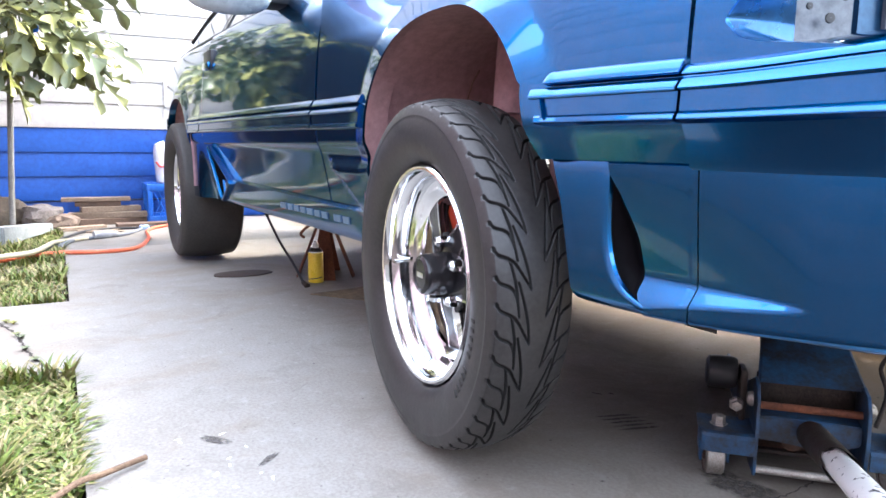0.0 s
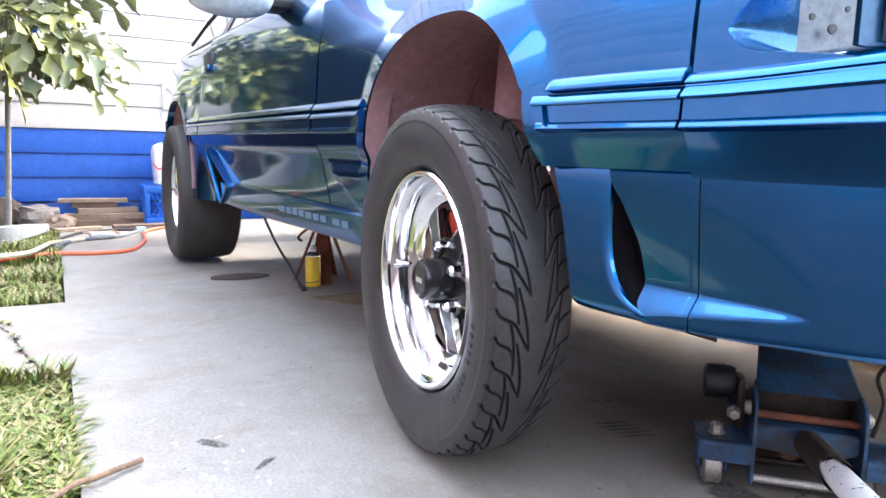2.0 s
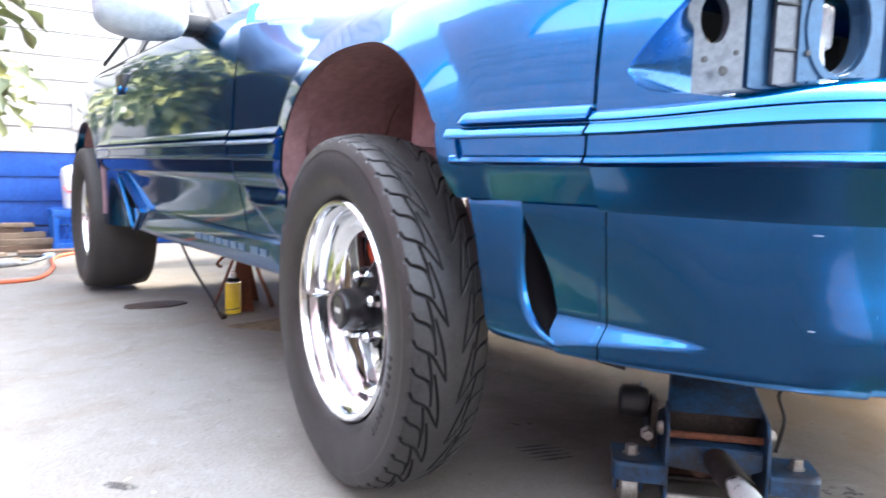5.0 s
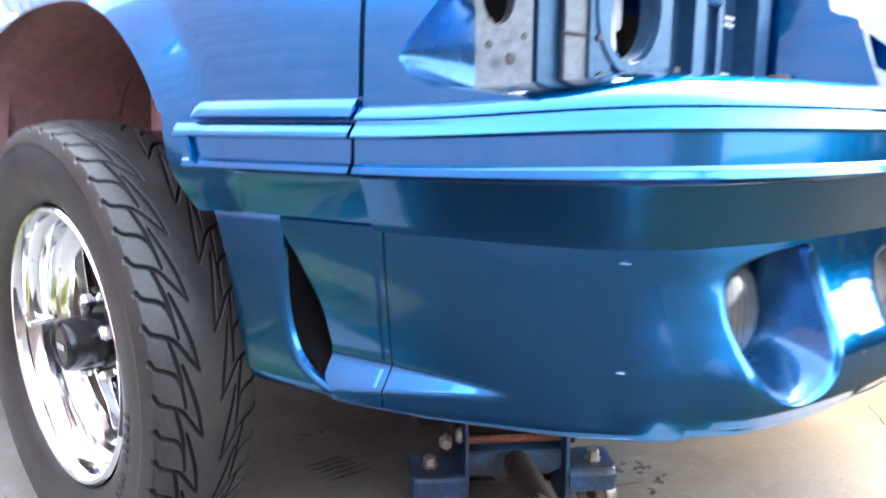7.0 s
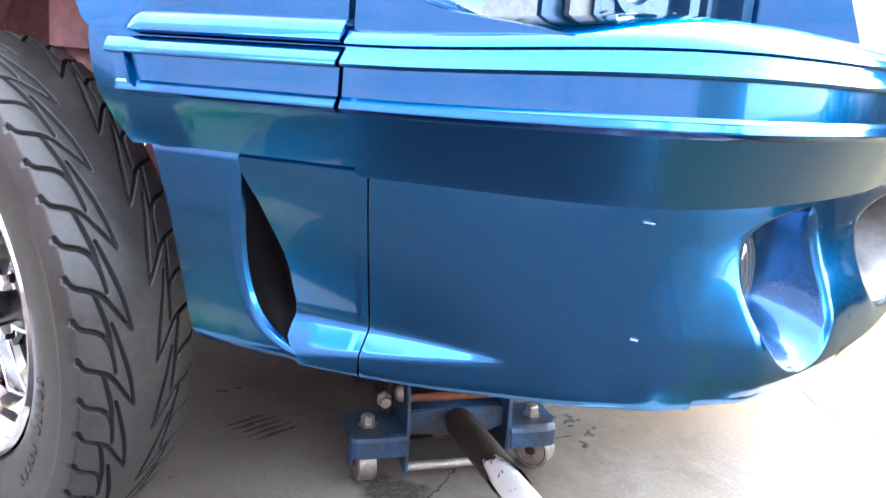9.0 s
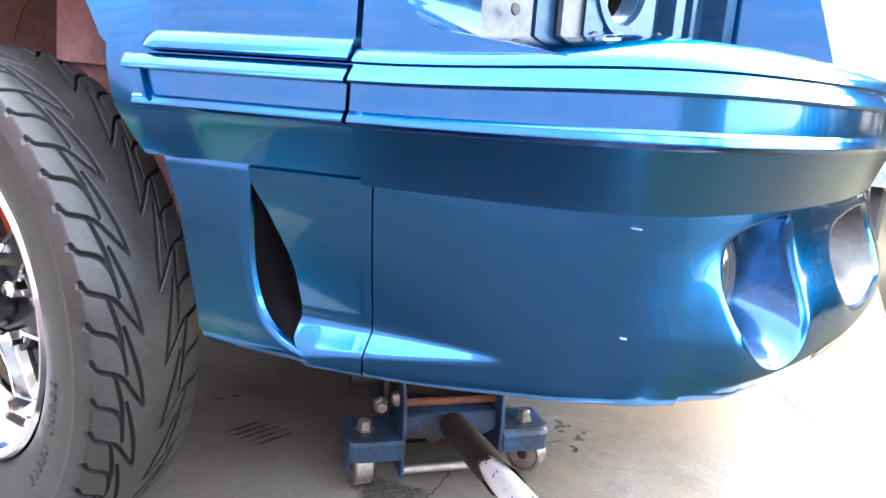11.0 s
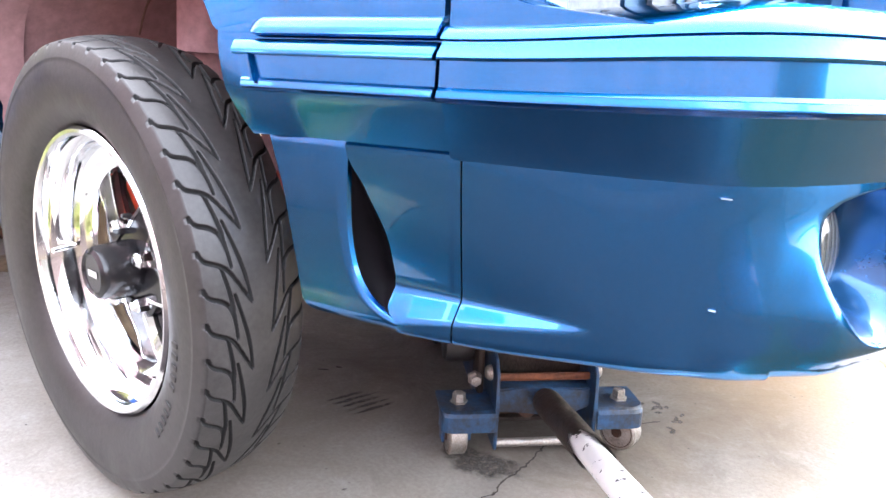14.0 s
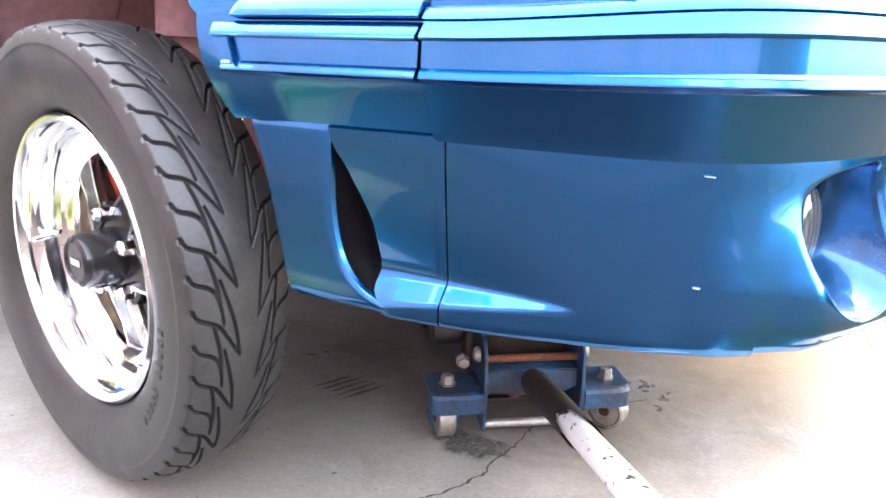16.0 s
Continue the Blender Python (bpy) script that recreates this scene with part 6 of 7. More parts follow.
for s, l in ((-1, -0.094), (1, 0.091)):
    b = bmesh.new()
    lathe(b, [(0.0, 0.014), (0.006, 0.013), (0.010, 0.009), (0.010, 0.0005)], jp(l, 0.0, 0.150), JL * s, (0, 0, 1), 12)
    part("pivot_pin", b, WORNSTEEL, jack)
b = bmesh.new()
hose(b, [jp(0.12, 0.06, 0.10), jp(0.135, 0.07, 0.16), jp(0.13, 0.10, 0.20), jp(0.145, 0.09, 0.235)], 0.004)
part("return_spring", b, OILY, jack, "bent wire spring hook")
# handle: black socket sleeve and chipped white tube
HS, HD = Vector((0.523, -0.306, 0.110)), Vector((0.644, -0.736, 0.208)).normalized()
TORN = Vector((0.5, -0.9, 0.55)) - HD * HD.dot(Vector((0.5, -0.9, 0.55)))
TORN.normalize()
TSIDE = HD.cross(TORN)
b = bmesh.new()
rows = []
x, y, _z = frame_of(HS, HS + HD)
n = 56
for s, r in ((-0.05, 0.021), (-0.02, 0.0245), (0.0, 0.0245), (0.10, 0.0240), (0.17, 0.0232), (0.195, 0.0226)):
    ring = []
    for i in range(n):
        t = 2 * math.pi * i / n
        u = math.cos(t) * x + math.sin(t) * y
        e = u.dot(TSIDE)
        ext = 0.0
        if s > 0.19:
            ext = 0.050 * ease(0.35, 0.85, -e) + 0.028 * ease(0.6, 0.95, e) + 0.02 * ease(0.2, -0.3, u.dot(TORN)) + 0.014 * noise.noise((5.5 * t, 0.3, 1.0))
        ring.append(HS + HD * (s + ext) + r * (math.cos(t) * x + math.sin(t) * y))
    rows.append(ring)
vs = add_grid(b, rows, True)
b.faces.new(vs[0])
sleeve = part("handle_sleeve", b, OILY, jack, "torn black handle sleeve")
b = bmesh.new()
rod(b, HS + HD * 0.05, HS + HD * 0.56, 0.0185, n=32)
part("handle_tube", b, CHIPWHITE, jack, "white handle tube with black paint chips")

# ---------------------------------------------------------------- under the car
b = bmesh.new()
stand = thing("jack_stand", (-1.80, -0.36, 0), "rusty red steel jack stand holding the sill", "jack stand")
for k in range(4):
    t = math.pi / 4 + k * math.pi / 2 + 0.35
    b = bmesh.new()
    foot = Vector((-1.80 + 0.125 * math.cos(t), -0.36 + 0.125 * math.sin(t), 0.0))
    topp = Vector((-1.80 + 0.030 * math.cos(t), -0.36 + 0.030 * math.sin(t), 0.24))
    e = Vector((-math.sin(t), math.cos(t), 0))
    d = Vector((math.cos(t), math.sin(t), 0))
    add_grid(b, [[p + e * w, p + d * 0.008, p - e * w, p - e * w - d * 0.004, p - d * 0.0 + d * 0.003, p + e * w - d * 0.004] for p, w in ((foot, 0.055), (topp, 0.018))], True)
    part("leg", b, RUST, stand)
b = bmesh.new()
rod(b, (-1.80, -0.36, 0.20), (-1.80, -0.36, 0.345), 0.027)
part("post", b, RUST, stand)
b = bmesh.new()
hose(b, [(-1.77, -0.40, 0.245), (-1.76, -0.45, 0.235), (-1.78, -0.48, 0.20), (-1.80, -0.46, 0.18)], 0.006)
part("ratchet_handle", b, RUST, stand)
b = bmesh.new()
box(b, (-1.835, -0.40, 0.335), (-1.765, -0.32, 0.352), 0.004)
part("cradle", b, RUST, stand)

YELLOW = mottled("yellow_can_print", (0.72, 0.50, 0.02), (0.80, 0.60, 0.04), 20, 0.35, 0, 0.02)
CANTIN = shader("can_tinplate", (0.72, 0.72, 0.70), 0.25, 1.0)
can = thing("spray_can", (-1.665, -0.452, 0), "yellow spray can with a white cap on the concrete", "spray can")
b = bmesh.new()
lathe(b, [(0.002, 0.0005), (0.002, 0.031), (0.006, 0.0325), (0.012, 0.0325), (0.128, 0.0325), (0.132, 0.031)], (-1.665, -0.452, 0), (0, 0, 1), (1, 0, 0), 36)
part("body", b, YELLOW, can)
b = bmesh.new()
lathe(b, [(0.131, 0.0322), (0.136, 0.032), (0.142, 0.026), (0.150, 0.020), (0.152, 0.014)], (-1.665, -0.452, 0), (0, 0, 1), (1, 0, 0), 36)
part("shoulder", b, CANTIN, can, "bare tin shoulder")
b = bmesh.new()
lathe(b, [(0.150, 0.013), (0.170, 0.012), (0.174, 0.008), (0.182, 0.007), (0.182, 0.0005)], (-1.665, -0.452, 0), (0, 0, 1), (1, 0, 0), 20)
part("nozzle", b, shader("white_nozzle_plastic", (0.75, 0.75, 0.73), 0.5), can, "white spray nozzle")
b = bmesh.new()
rows = [[(-1.665 + 0.0329 * math.cos(t), -0.452 + 0.0329 * math.sin(t), z + 0.010 * (k / 9)) for z in (0.014, 0.018)] for k, t in enumerate(linspace(-1.7, 0.6, 10))]
add_grid(b, rows)
part("print_bar", b, shader("can_dark_print", (0.02, 0.03, 0.06), 0.4), can, "dark printed swoosh")

CARD = mottled("oil_stained_cardboard", (0.10, 0.075, 0.045), (0.26, 0.20, 0.125), 7, 0.9, 0, 0.3)
b = bmesh.new()
rows = []
for x in linspace(0, 1, 14):
    rows.append([Vector((mixv(-1.43, -1.10, x) - 0.10 * y, mixv(-0.555, -0.30, x) + 0.62 * y, 0.004 + 0.004 * noise.noise((x * 3, y * 3, 0)) + 0.012 * ease(0.85, 1, x) * y)) for y in linspace(0, 1, 14)])
add_grid(b, rows)
add_grid(b, [[p, Vector((p.x, p.y, 0.0))] for p in rows[0]])
add_grid(b, [[r[0], Vector((r[0].x, r[0].y, 0.0))] for r in rows])
card = part("cardboard_sheet", b, CARD, None)
tagged(card, "oil-stained brown cardboard sheet lying under the sill", "cardboard")
b = bmesh.new()
n = 26
c = Vector((-1.985, -0.69, 0))
ring = [c + Vector((0.075 * math.cos(t), 0.13 * math.sin(t), 0)) * (1 + 0.10 * noise.noise((math.cos(t) * 2, math.sin(t) * 2, 3))) for t in [2 * math.pi * i / n for i in range(n)]]
vs = add_grid(b, [[p + Vector((0, 0, 0.0005)) for p in ring], [p + Vector((0, 0, 0.005)) for p in ring], [c + (p - c) * 0.9 + Vector((0, 0, 0.006)) for p in ring]], True)
b.faces.new(vs[-1])
tagged(part("rubber_mat", b, mottled("dark_mat", (0.03, 0.02, 0.016), (0.075, 0.05, 0.04), 20, 0.7), None), "small dark oval mat lying beside the rear tyre", "mat")
b = bmesh.new()
hose(b, [(-1.585, -0.527, 0.006), (-1.66, -0.545, 0.075), (-1.78, -0.575, 0.17), (-1.88, -0.60, 0.27), (-1.96, -0.61, 0.34)], 0.0055)
wirebar = part("grease_hose", b, TRIMBLACK, None)
tagged(wirebar, "thin black hose hanging from the sill to the ground", "hose")
b = bmesh.new()
rod(b, (-1.60, -0.53, 0.018), (-1.565, -0.522, 0.006), 0.009, 0.012)
part("hose_end", b, OILY, wirebar, "dark fitting at its end")
b = bmesh.new()
hose(b, [(-0.98, -0.36, 0.37), (-0.99, -0.37, 0.25), (-0.975, -0.38, 0.17), (-0.93, -0.37, 0.125), (-0.89, -0.35, 0.16)], 0.013)
hh = part("drain_tube", b, shader("pale_blue_tube", (0.45, 0.58, 0.70), 0.3), None)
tagged(hh, "pale blue bent tube hanging under the sill", "tube")
b = bmesh.new()
rod(b, (0.30, 0.22, 0.43), (0.30, 0.22, 0.30), 0.02, 0.018, 10)
part("tow_hook", b, UNDER, car)
b = bmesh.new()
box(b, (-0.25, 0.05, 0.40), (0.08, 0.22, 0.36), 0.01)
part("steering_rack", b, RUST, car, "rusty crossbar under the engine")

# ---------------------------------------------------------------- marks on the slab
STAIN = mottled("dark_oil_stain", (0.035, 0.03, 0.027), (0.085, 0.076, 0.068), 30, 0.6, 0, 0.2)
CHALK = shader("white_paint_spots", (0.80, 0.80, 0.80), 0.7)
CRACKM = shader("dirt_filled_crack", (0.042, 0.034, 0.028), 0.95)
_v = place_coords(STAIN)
_f = node(STAIN, "ShaderNodeAttribute")
_f.attribute_name = "fade"
_a = mix_at(STAIN, 1.0, _f.outputs["Fac"], ramp_at(STAIN, noise_at(STAIN, _v, 60, 5, 0.7), [(0.36, grey(0.15)), (0.58, grey(0.95))]), "MULTIPLY")
wire(STAIN, _a, bsdf(STAIN).inputs["Alpha"])


def blot(name, c, a, b_, rot, mat, label, category, wob=0.35, seed=0, n=40, h=0.0012):
    bm = bmesh.new()
    ring = []
    for i in range(n):
        t = 2 * math.pi * i / n
        k = 1 + wob * noise.noise((math.cos(t) * 2.2 + seed, math.sin(t) * 2.2, seed * 1.7)) + wob * 0.5 * noise.noise((math.cos(t) * 7, math.sin(t) * 7, seed))
        p = Vector((a * math.cos(t) * k, b_ * math.sin(t) * k, 0))
        ring.append(Vector((c[0] + p.x * math.cos(rot) - p.y * math.sin(rot), c[1] + p.x * math.sin(rot) + p.y * math.cos(rot), h)))
    mid = Vector((c[0], c[1], h))
    fade = bm.verts.layers.float.new("fade")
    loops = [[bm.verts.new(mid.lerp(p, f)) for p in ring] for f in (1.0, 0.72, 0.4)]
    for j, lv in enumerate((0.0, 0.75, 1.0)):
        for v in loops[j]:
            v[fade] = lv
    for j in (0, 1):
        for i in range(n):
            bm.faces.new((loops[j][i], loops[j][(i + 1) % n], loops[j + 1][(i + 1) % n], loops[j + 1][i]))
    bm.faces.new(loops[2])
    return tagged(part(name, bm, mat, None), label, category, kind="structure")


blot("stain", (-0.185, -1.160), 0.042, 0.016, 0.75, STAIN, "faint grey oil ring on the slab", "stain", 0.3, 1)
blot("stain", (-0.048, -1.088), 0.036, 0.009, 2.35, STAIN, "dark smear on the slab", "stain", 0.6, 2)
for k in range(5):
    blot("tyre_mark", (0.085 + 0.020 * k, -0.350 + 0.002 * k), 0.052, 0.006, 1.28, STAIN, "dark parallel tyre scuff on the slab", "stain", 0.5, 11 + k)
blot("stain", (0.43, -0.375), 0.075, 0.040, 0.1, STAIN, "oil spot beneath the jack's caster", "stain", 0.5, 4)
for k in range(14):
    blot("stain", (0.56 + 0.10 * random.random(), -0.06 + 0.12 * random.random()), 0.004 + 0.012 * random.random(), 0.003 + 0.004 * random.random(), random.random() * 3, STAIN, "small oil drip beside the jack", "stain", 0.5, 20 + k)
for k in range(34):
    x, y = random.uniform(-1.6, 1.4), random.uniform(-1.3, 0.6)
    blot("drip", (x, y), random.uniform(0.002, 0.006), random.uniform(0.0015, 0.004), random.random() * 3, STAIN, "small dark drip on the slab", "drip", 0.4, 40 + k, 10)
blot("drip", (-0.025, -0.257), 0.008, 0.004, 0.4, CRACKM, "small black drip on the slab", "drip", 0.4, 90, 12)
blot("drip", (-0.042, -0.288), 0.013, 0.003, 0.6, CRACKM, "small black drip on the slab", "drip", 0.4, 91, 12)
for k in range(16):
    x, y = -0.22 + 0.28 * random.random(), -1.32 + 0.24 * random.random()
    blot("paint_spot", (x, y), random.uniform(0.003, 0.012), random.uniform(0.002, 0.004), random.random() * 3, CHALK, "white paint fleck on the slab", "paint", 0.6, 60 + k, 12)


def crack(pts, w, label):
    bm = bmesh.new()
    path = smooth_path(pts, 18)
    rws = []
    for i, p in enumerate(path):
        d = (path[min(i + 1, len(path) - 1)] - path[max(i - 1, 0)]).normalized()
        e = Vector((-d.y, d.x, 0))
        j = 0.006 * noise.noise((p.x * 40, p.y * 40, 0)) + 0.004 * noise.noise((p.x * 130, p.y * 130, 3))
        ww = w * (0.5 + abs(noise.noise((p.x * 70, p.y * 70, 5))) * 1.4) * (1 if 0 < i < len(path) - 1 else 0.2)
        rws.append([p + e * (j - ww) + Vector((0, 0, 0.0011)), p + e * (j + ww) + Vector((0, 0, 0.0011))])
    add_grid(bm, rws)
    return tagged(part("slab_crack", bm, CRACKM, None), label, "crack", kind="structure")


crack([(0.62, -0.02, 0), (0.50, -0.20, 0), (0.492, -0.254, 0), (0.498, -0.323, 0), (0.492, -0.381, 0), (0.498, -0.421, 0), (0.488, -0.488, 0), (0.462, -0.55, 0), (0.43, -0.62, 0), (0.41, -0.72, 0)], 0.0021, "irregular dirt-filled crack across the slab")
crack([(1.6, 0.1, 0), (1.3, 0.25, 0), (1.05, 0.42, 0), (0.9, 0.7, 0)], 0.002, "thin crack across the slab")
crack([(-1.431, -1.60, 0), (-1.237, -1.543, 0), (-1.057, -1.515, 0), (-0.94, -1.485, 0), (-0.81, -1.45, 0)], 0.005, "weedy crack across the garden path")

# ---------------------------------------------------------------- lawn
GRASS = shader("grass_blade", (0.16, 0.24, 0.04), 0.55)
_geo = GRASS.node_tree.nodes.new("ShaderNodeNewGeometry")
wire(GRASS, ramp_at(GRASS, _geo.outputs["Random Per Island"], [(0.0, (0.055, 0.090, 0.012)), (0.35, (0.115, 0.165, 0.020)), (0.60, (0.180, 0.195, 0.035)), (0.74, (0.25, 0.205, 0.085)), (1.0, (0.30, 0.245, 0.13))]), bsdf(GRASS).inputs["Base Color"])
bsdf(GRASS).inputs["Subsurface Weight"].default_value = 0.0


def blades(name, count, region, lo, hi, label, dry=0.35, edge=None, base=-0.018):
    rng = np.random.default_rng(5)
    verts, faces = [], []
    x0, x1, y0, y1 = region
    for _ in range(count):
        x, y = rng.uniform(x0, x1), y1 - (y1 - y0) * rng.random() ** 1.25
        dens = noise.noise((x * 2.2, y * 2.2, 1.3))
        if dens < -0.18 and rng.random() < 0.65:
            continue
        flat = noise.noise((x * 3.1, y * 3.1, 7.7)) > 0.05
        h = rng.uniform(lo, hi) * (0.45 if flat else 1.0)
        a = rng.uniform(0, 2 * math.pi)
        lean = rng.uniform(0.3, 1.1) * (1.9 if flat else 1.0)
        w = rng.uniform(0.0020, 0.0052)
        dx, dy = math.cos(a), math.sin(a)
        ex, ey = -dy * w, dx * w
        b0 = len(verts)
        for s, ww in ((0, 1.0), (0.4, 0.95), (0.75, 0.65)):
            r = h * lean * s ** 1.7
            zz = base + h * (s - 0.35 * lean * s * s * 0.6)
            verts += [(x + dx * r - ex * ww, y + dy * r - ey * ww, zz), (x + dx * r + ex * ww, y + dy * r + ey * ww, zz)]
        r = h * lean
        verts.append((x + dx * r, y + dy * r, base + h * (1 - 0.35 * lean * 0.6) * 0.96))
        faces += [(b0, b0 + 1, b0 + 3, b0 + 2), (b0 + 2, b0 + 3, b0 + 5, b0 + 4), (b0 + 4, b0 + 5, b0 + 6)]
    ob = new(name, mesh_of(name, verts, faces, GRASS))
    return tagged(ob, label, "grass", kind="stuff")


blades("grass", 9000, (-0.78, -0.08, -1.70, -1.405), 0.035, 0.095, "patchy green and straw-dry lawn grass beside the slab")
blades("grass", 9000, (-4.3, -1.72, -1.95, -1.405), 0.03, 0.07, "patchy lawn grass before the house wall")
b = bmesh.new()
box(b, (-0.797, -2.3, -0.03), (-0.735, -1.41, -0.004), 0.004)
tagged(part("path_edging", b, SOIL, None), "bare dirt strip along the path's edge", "soil", kind="structure")

BARK = mottled("dry_twig_bark", (0.10, 0.06, 0.035), (0.25, 0.16, 0.10), 30, 0.85, 0, 0.5)
b = bmesh.new()
hose(b, [(-0.142, -1.292, 0.010), (-0.113, -1.336, 0.013), (-0.083, -1.372, 0.018), (-0.045, -1.405, 0.03), (0.02, -1.45, 0.035)], 0.0055)
tagged(part("twig", b, BARK, None), "dry brown twig lying from the grass onto the slab", "twig")

# ---------------------------------------------------------------- beside the house
CRATEBLUE = mottled("scuffed_blue_crate_plastic", (0.01, 0.09, 0.42), (0.02, 0.15, 0.58), 8, 0.4, 0, 0.05)
crate = thing("milk_crate", (-4.40, -0.69, 0), "bright blue plastic milk crate standing on the slab", "crate")
CX0, CX1, CYA, CYB, CH = -4.56, -4.25, -0.845, -0.535, 0.285
for k, (x, y) in enumerate(((CX0, CYA), (CX1, CYA), (CX0, CYB), (CX1, CYB))):
    b = bmesh.new()
    sx, sy = (1 if x == CX0 else -1), (1 if y == CYA else -1)
    box(b, (min(x, x + sx * 0.035), min(y, y + sy * 0.035), 0.0), (max(x, x + sx * 0.035), max(y, y + sy * 0.035), CH), 0.006)
    part("corner_post", b, CRATEBLUE, crate)
for z0, z1, nm in ((0.0, 0.055, "bottom_band"), (0.235, CH, "top_band")):
    for lo, hi in (((CX0 + 0.004, CYA - 0.004, z0), (CX1 - 0.004, CYA + 0.012, z1)), ((CX0 + 0.004, CYB - 0.012, z0), (CX1 - 0.004, CYB + 0.004, z1)), ((CX0 - 0.004, CYA + 0.012, z0), (CX0 + 0.012, CYB - 0.012, z1)), ((CX1 - 0.012, CYA + 0.012, z0), (CX1 + 0.004, CYB - 0.012, z1))):
        b = bmesh.new()
        box(b, lo, hi, 0.003)
        part(nm, b, CRATEBLUE, crate)
for side in range(2):
    for k in range(7):
        for sgn in (-1, 1):
            b = bmesh.new()
            a0 = 0.035 + k * 0.034
            za, zb = (0.05, 0.24) if sgn > 0 else (0.24, 0.05)
            if side == 0:
                p, q = Vector((CX1 - 0.004, CYA + a0, za)), Vector((CX1 - 0.004, min(CYA + a0 + 0.10, CYB - 0.02), zb))
            else:
                p, q = Vector((CX0 + a0, CYA + 0.004, za)), Vector((min(CX0 + a0 + 0.10, CX1 - 0.02), CYA + 0.004, zb))
            rod(b, p, q, 0.0045, n=6)
            part("lattice_bar", b, CRATEBLUE, crate)
b = bmesh.new()
box(b, (CX0 + 0.006, CYA + 0.006, 0.004), (CX1 - 0.006, CYB - 0.006, 0.012))
part("base", b, CRATEBLUE, crate)

JUGW = shader("milky_white_plastic", (0.82, 0.83, 0.84), 0.35)
jug = thing("plastic_jug", (-4.40, -0.68, CH), "white plastic jug with a red strap standing on the crate", "jug")
b = bmesh.new()
rows = []
for z, k in ((0.0, 0.90), (0.01, 1.0), (0.20, 1.0), (0.25, 0.97), (0.285, 0.85), (0.305, 0.5), (0.312, 0.25)):
    ring = []
    for i in range(32):
        t = 2 * math.pi * i / 32
        cx, cy = math.copysign(abs(math.cos(t)) ** 0.5, math.cos(t)), math.copysign(abs(math.sin(t)) ** 0.5, math.sin(t))
        ring.append(Vector((-4.40 + 0.095 * k * cx, -0.655 + 0.105 * k * cy - 0.02 * z / 0.3, CH + 0.002 + z)))
    rows.append(ring)
vs = add_grid(b, rows, True)
b.faces.new(vs[0])
b.faces.new(vs[-1])
part("bottle", b, JUGW, jug)
b = bmesh.new()
lathe(b, [(0.312, 0.026), (0.335, 0.026), (0.337, 0.02), (0.337, 0.0005)], (-4.40, -0.672, CH), (0, 0, 1), (1, 0, 0), 20)
part("cap", b, JUGW, jug)
b = bmesh.new()
hose(b, [(-4.31, -0.77, CH + 0.16), (-4.30, -0.74, CH + 0.125), (-4.298, -0.70, CH + 0.14), (-4.30, -0.685, CH + 0.145)], 0.006)
part("strap", b, shader("red_strap", (0.55, 0.03, 0.03), 0.5), jug, "thin red strap")

PLANK = mottled("weathered_plank", (0.13, 0.09, 0.06), (0.32, 0.24, 0.17), 5, 0.8, 0, 0.4, 20)
DARKPLANK = mottled("rotten_plank", (0.06, 0.04, 0.03), (0.17, 0.11, 0.075), 8, 0.85, 0, 0.4, 20)
for k, (x, y, z, ln, w, h, rot, mt) in enumerate(((-4.36, -1.14, 0.0, 0.58, 0.11, 0.045, 4, DARKPLANK), (-4.38, -1.08, 0.046, 0.56, 0.10, 0.04, -6, PLANK), (-4.42, -1.08, 0.087, 0.40, 0.09, 0.038, 8, PLANK), (-4.44, -1.16, 0.126, 0.30, 0.08, 0.035, -3, DARKPLANK), (-4.44, -1.17, 0.162, 0.45, 0.10, 0.028, -2, PLANK), (-4.10, -0.86, 0.0, 0.42, 0.12, 0.03, 3, DARKPLANK), (-4.05, -1.28, 0.0, 0.30, 0.07, 0.025, 20, PLANK))):
    b = bmesh.new()
    box(b, (-w / 2, -ln / 2, 0.0), (w / 2, ln / 2, h), 0.004, Matrix.Translation((x, y, z)) @ Matrix.Rotation(radians(rot), 4, "Z"))
    tagged(part("plank", b, mt, None, "", False), "short weathered wooden plank in a loose stack", "plank", "stacked planks by the wall")

ROCK = mottled("rubble_concrete", (0.07, 0.056, 0.048), (0.19, 0.165, 0.15), 9, 0.95, 0, 0.7)


def lump(name, c, r, mat, seed, label, category):
    bm = bmesh.new()
    bmesh.ops.create_icosphere(bm, subdivisions=3, radius=1.0)
    for v in bm.verts:
        d = v.co.normalized()
        k = 1 + 0.35 * noise.noise(d * 1.6 + Vector((seed, 0, 0))) + 0.10 * noise.noise(d * 6 + Vector((seed, 3, 0)))
        v.co = Vector((c[0] + d.x * r[0] * k, c[1] + d.y * r[1] * k, max(c[2] + d.z * r[2] * k, 0.0 if c[2] < 0.2 else c[2] - r[2])))
    return tagged(part(name, bm, mat, None, "", True, 25), label, category)


lump("rubble", (-4.36, -1.52, 0.07), (0.13, 0.13, 0.09), ROCK, 2, "grey lump of broken concrete against the wall", "rubble")
lump("rubble", (-4.25, -1.40, 0.03), (0.12, 0.12, 0.06), mottled("brown_dirt_clod", (0.10, 0.07, 0.05), (0.22, 0.16, 0.12), 14, 0.95, 0, 0.6), 5, "brown dirt clod beside the planks", "rubble")
lump("dirt_heap", (-4.40, -1.76, 0.05), (0.13, 0.20, 0.15), mottled("dark_leaf_litter", (0.022, 0.017, 0.012), (0.07, 0.052, 0.035), 20, 0.95, 0, 0.7), 8, "dark heap of dirt and leaf litter against the wall", "dirt heap")
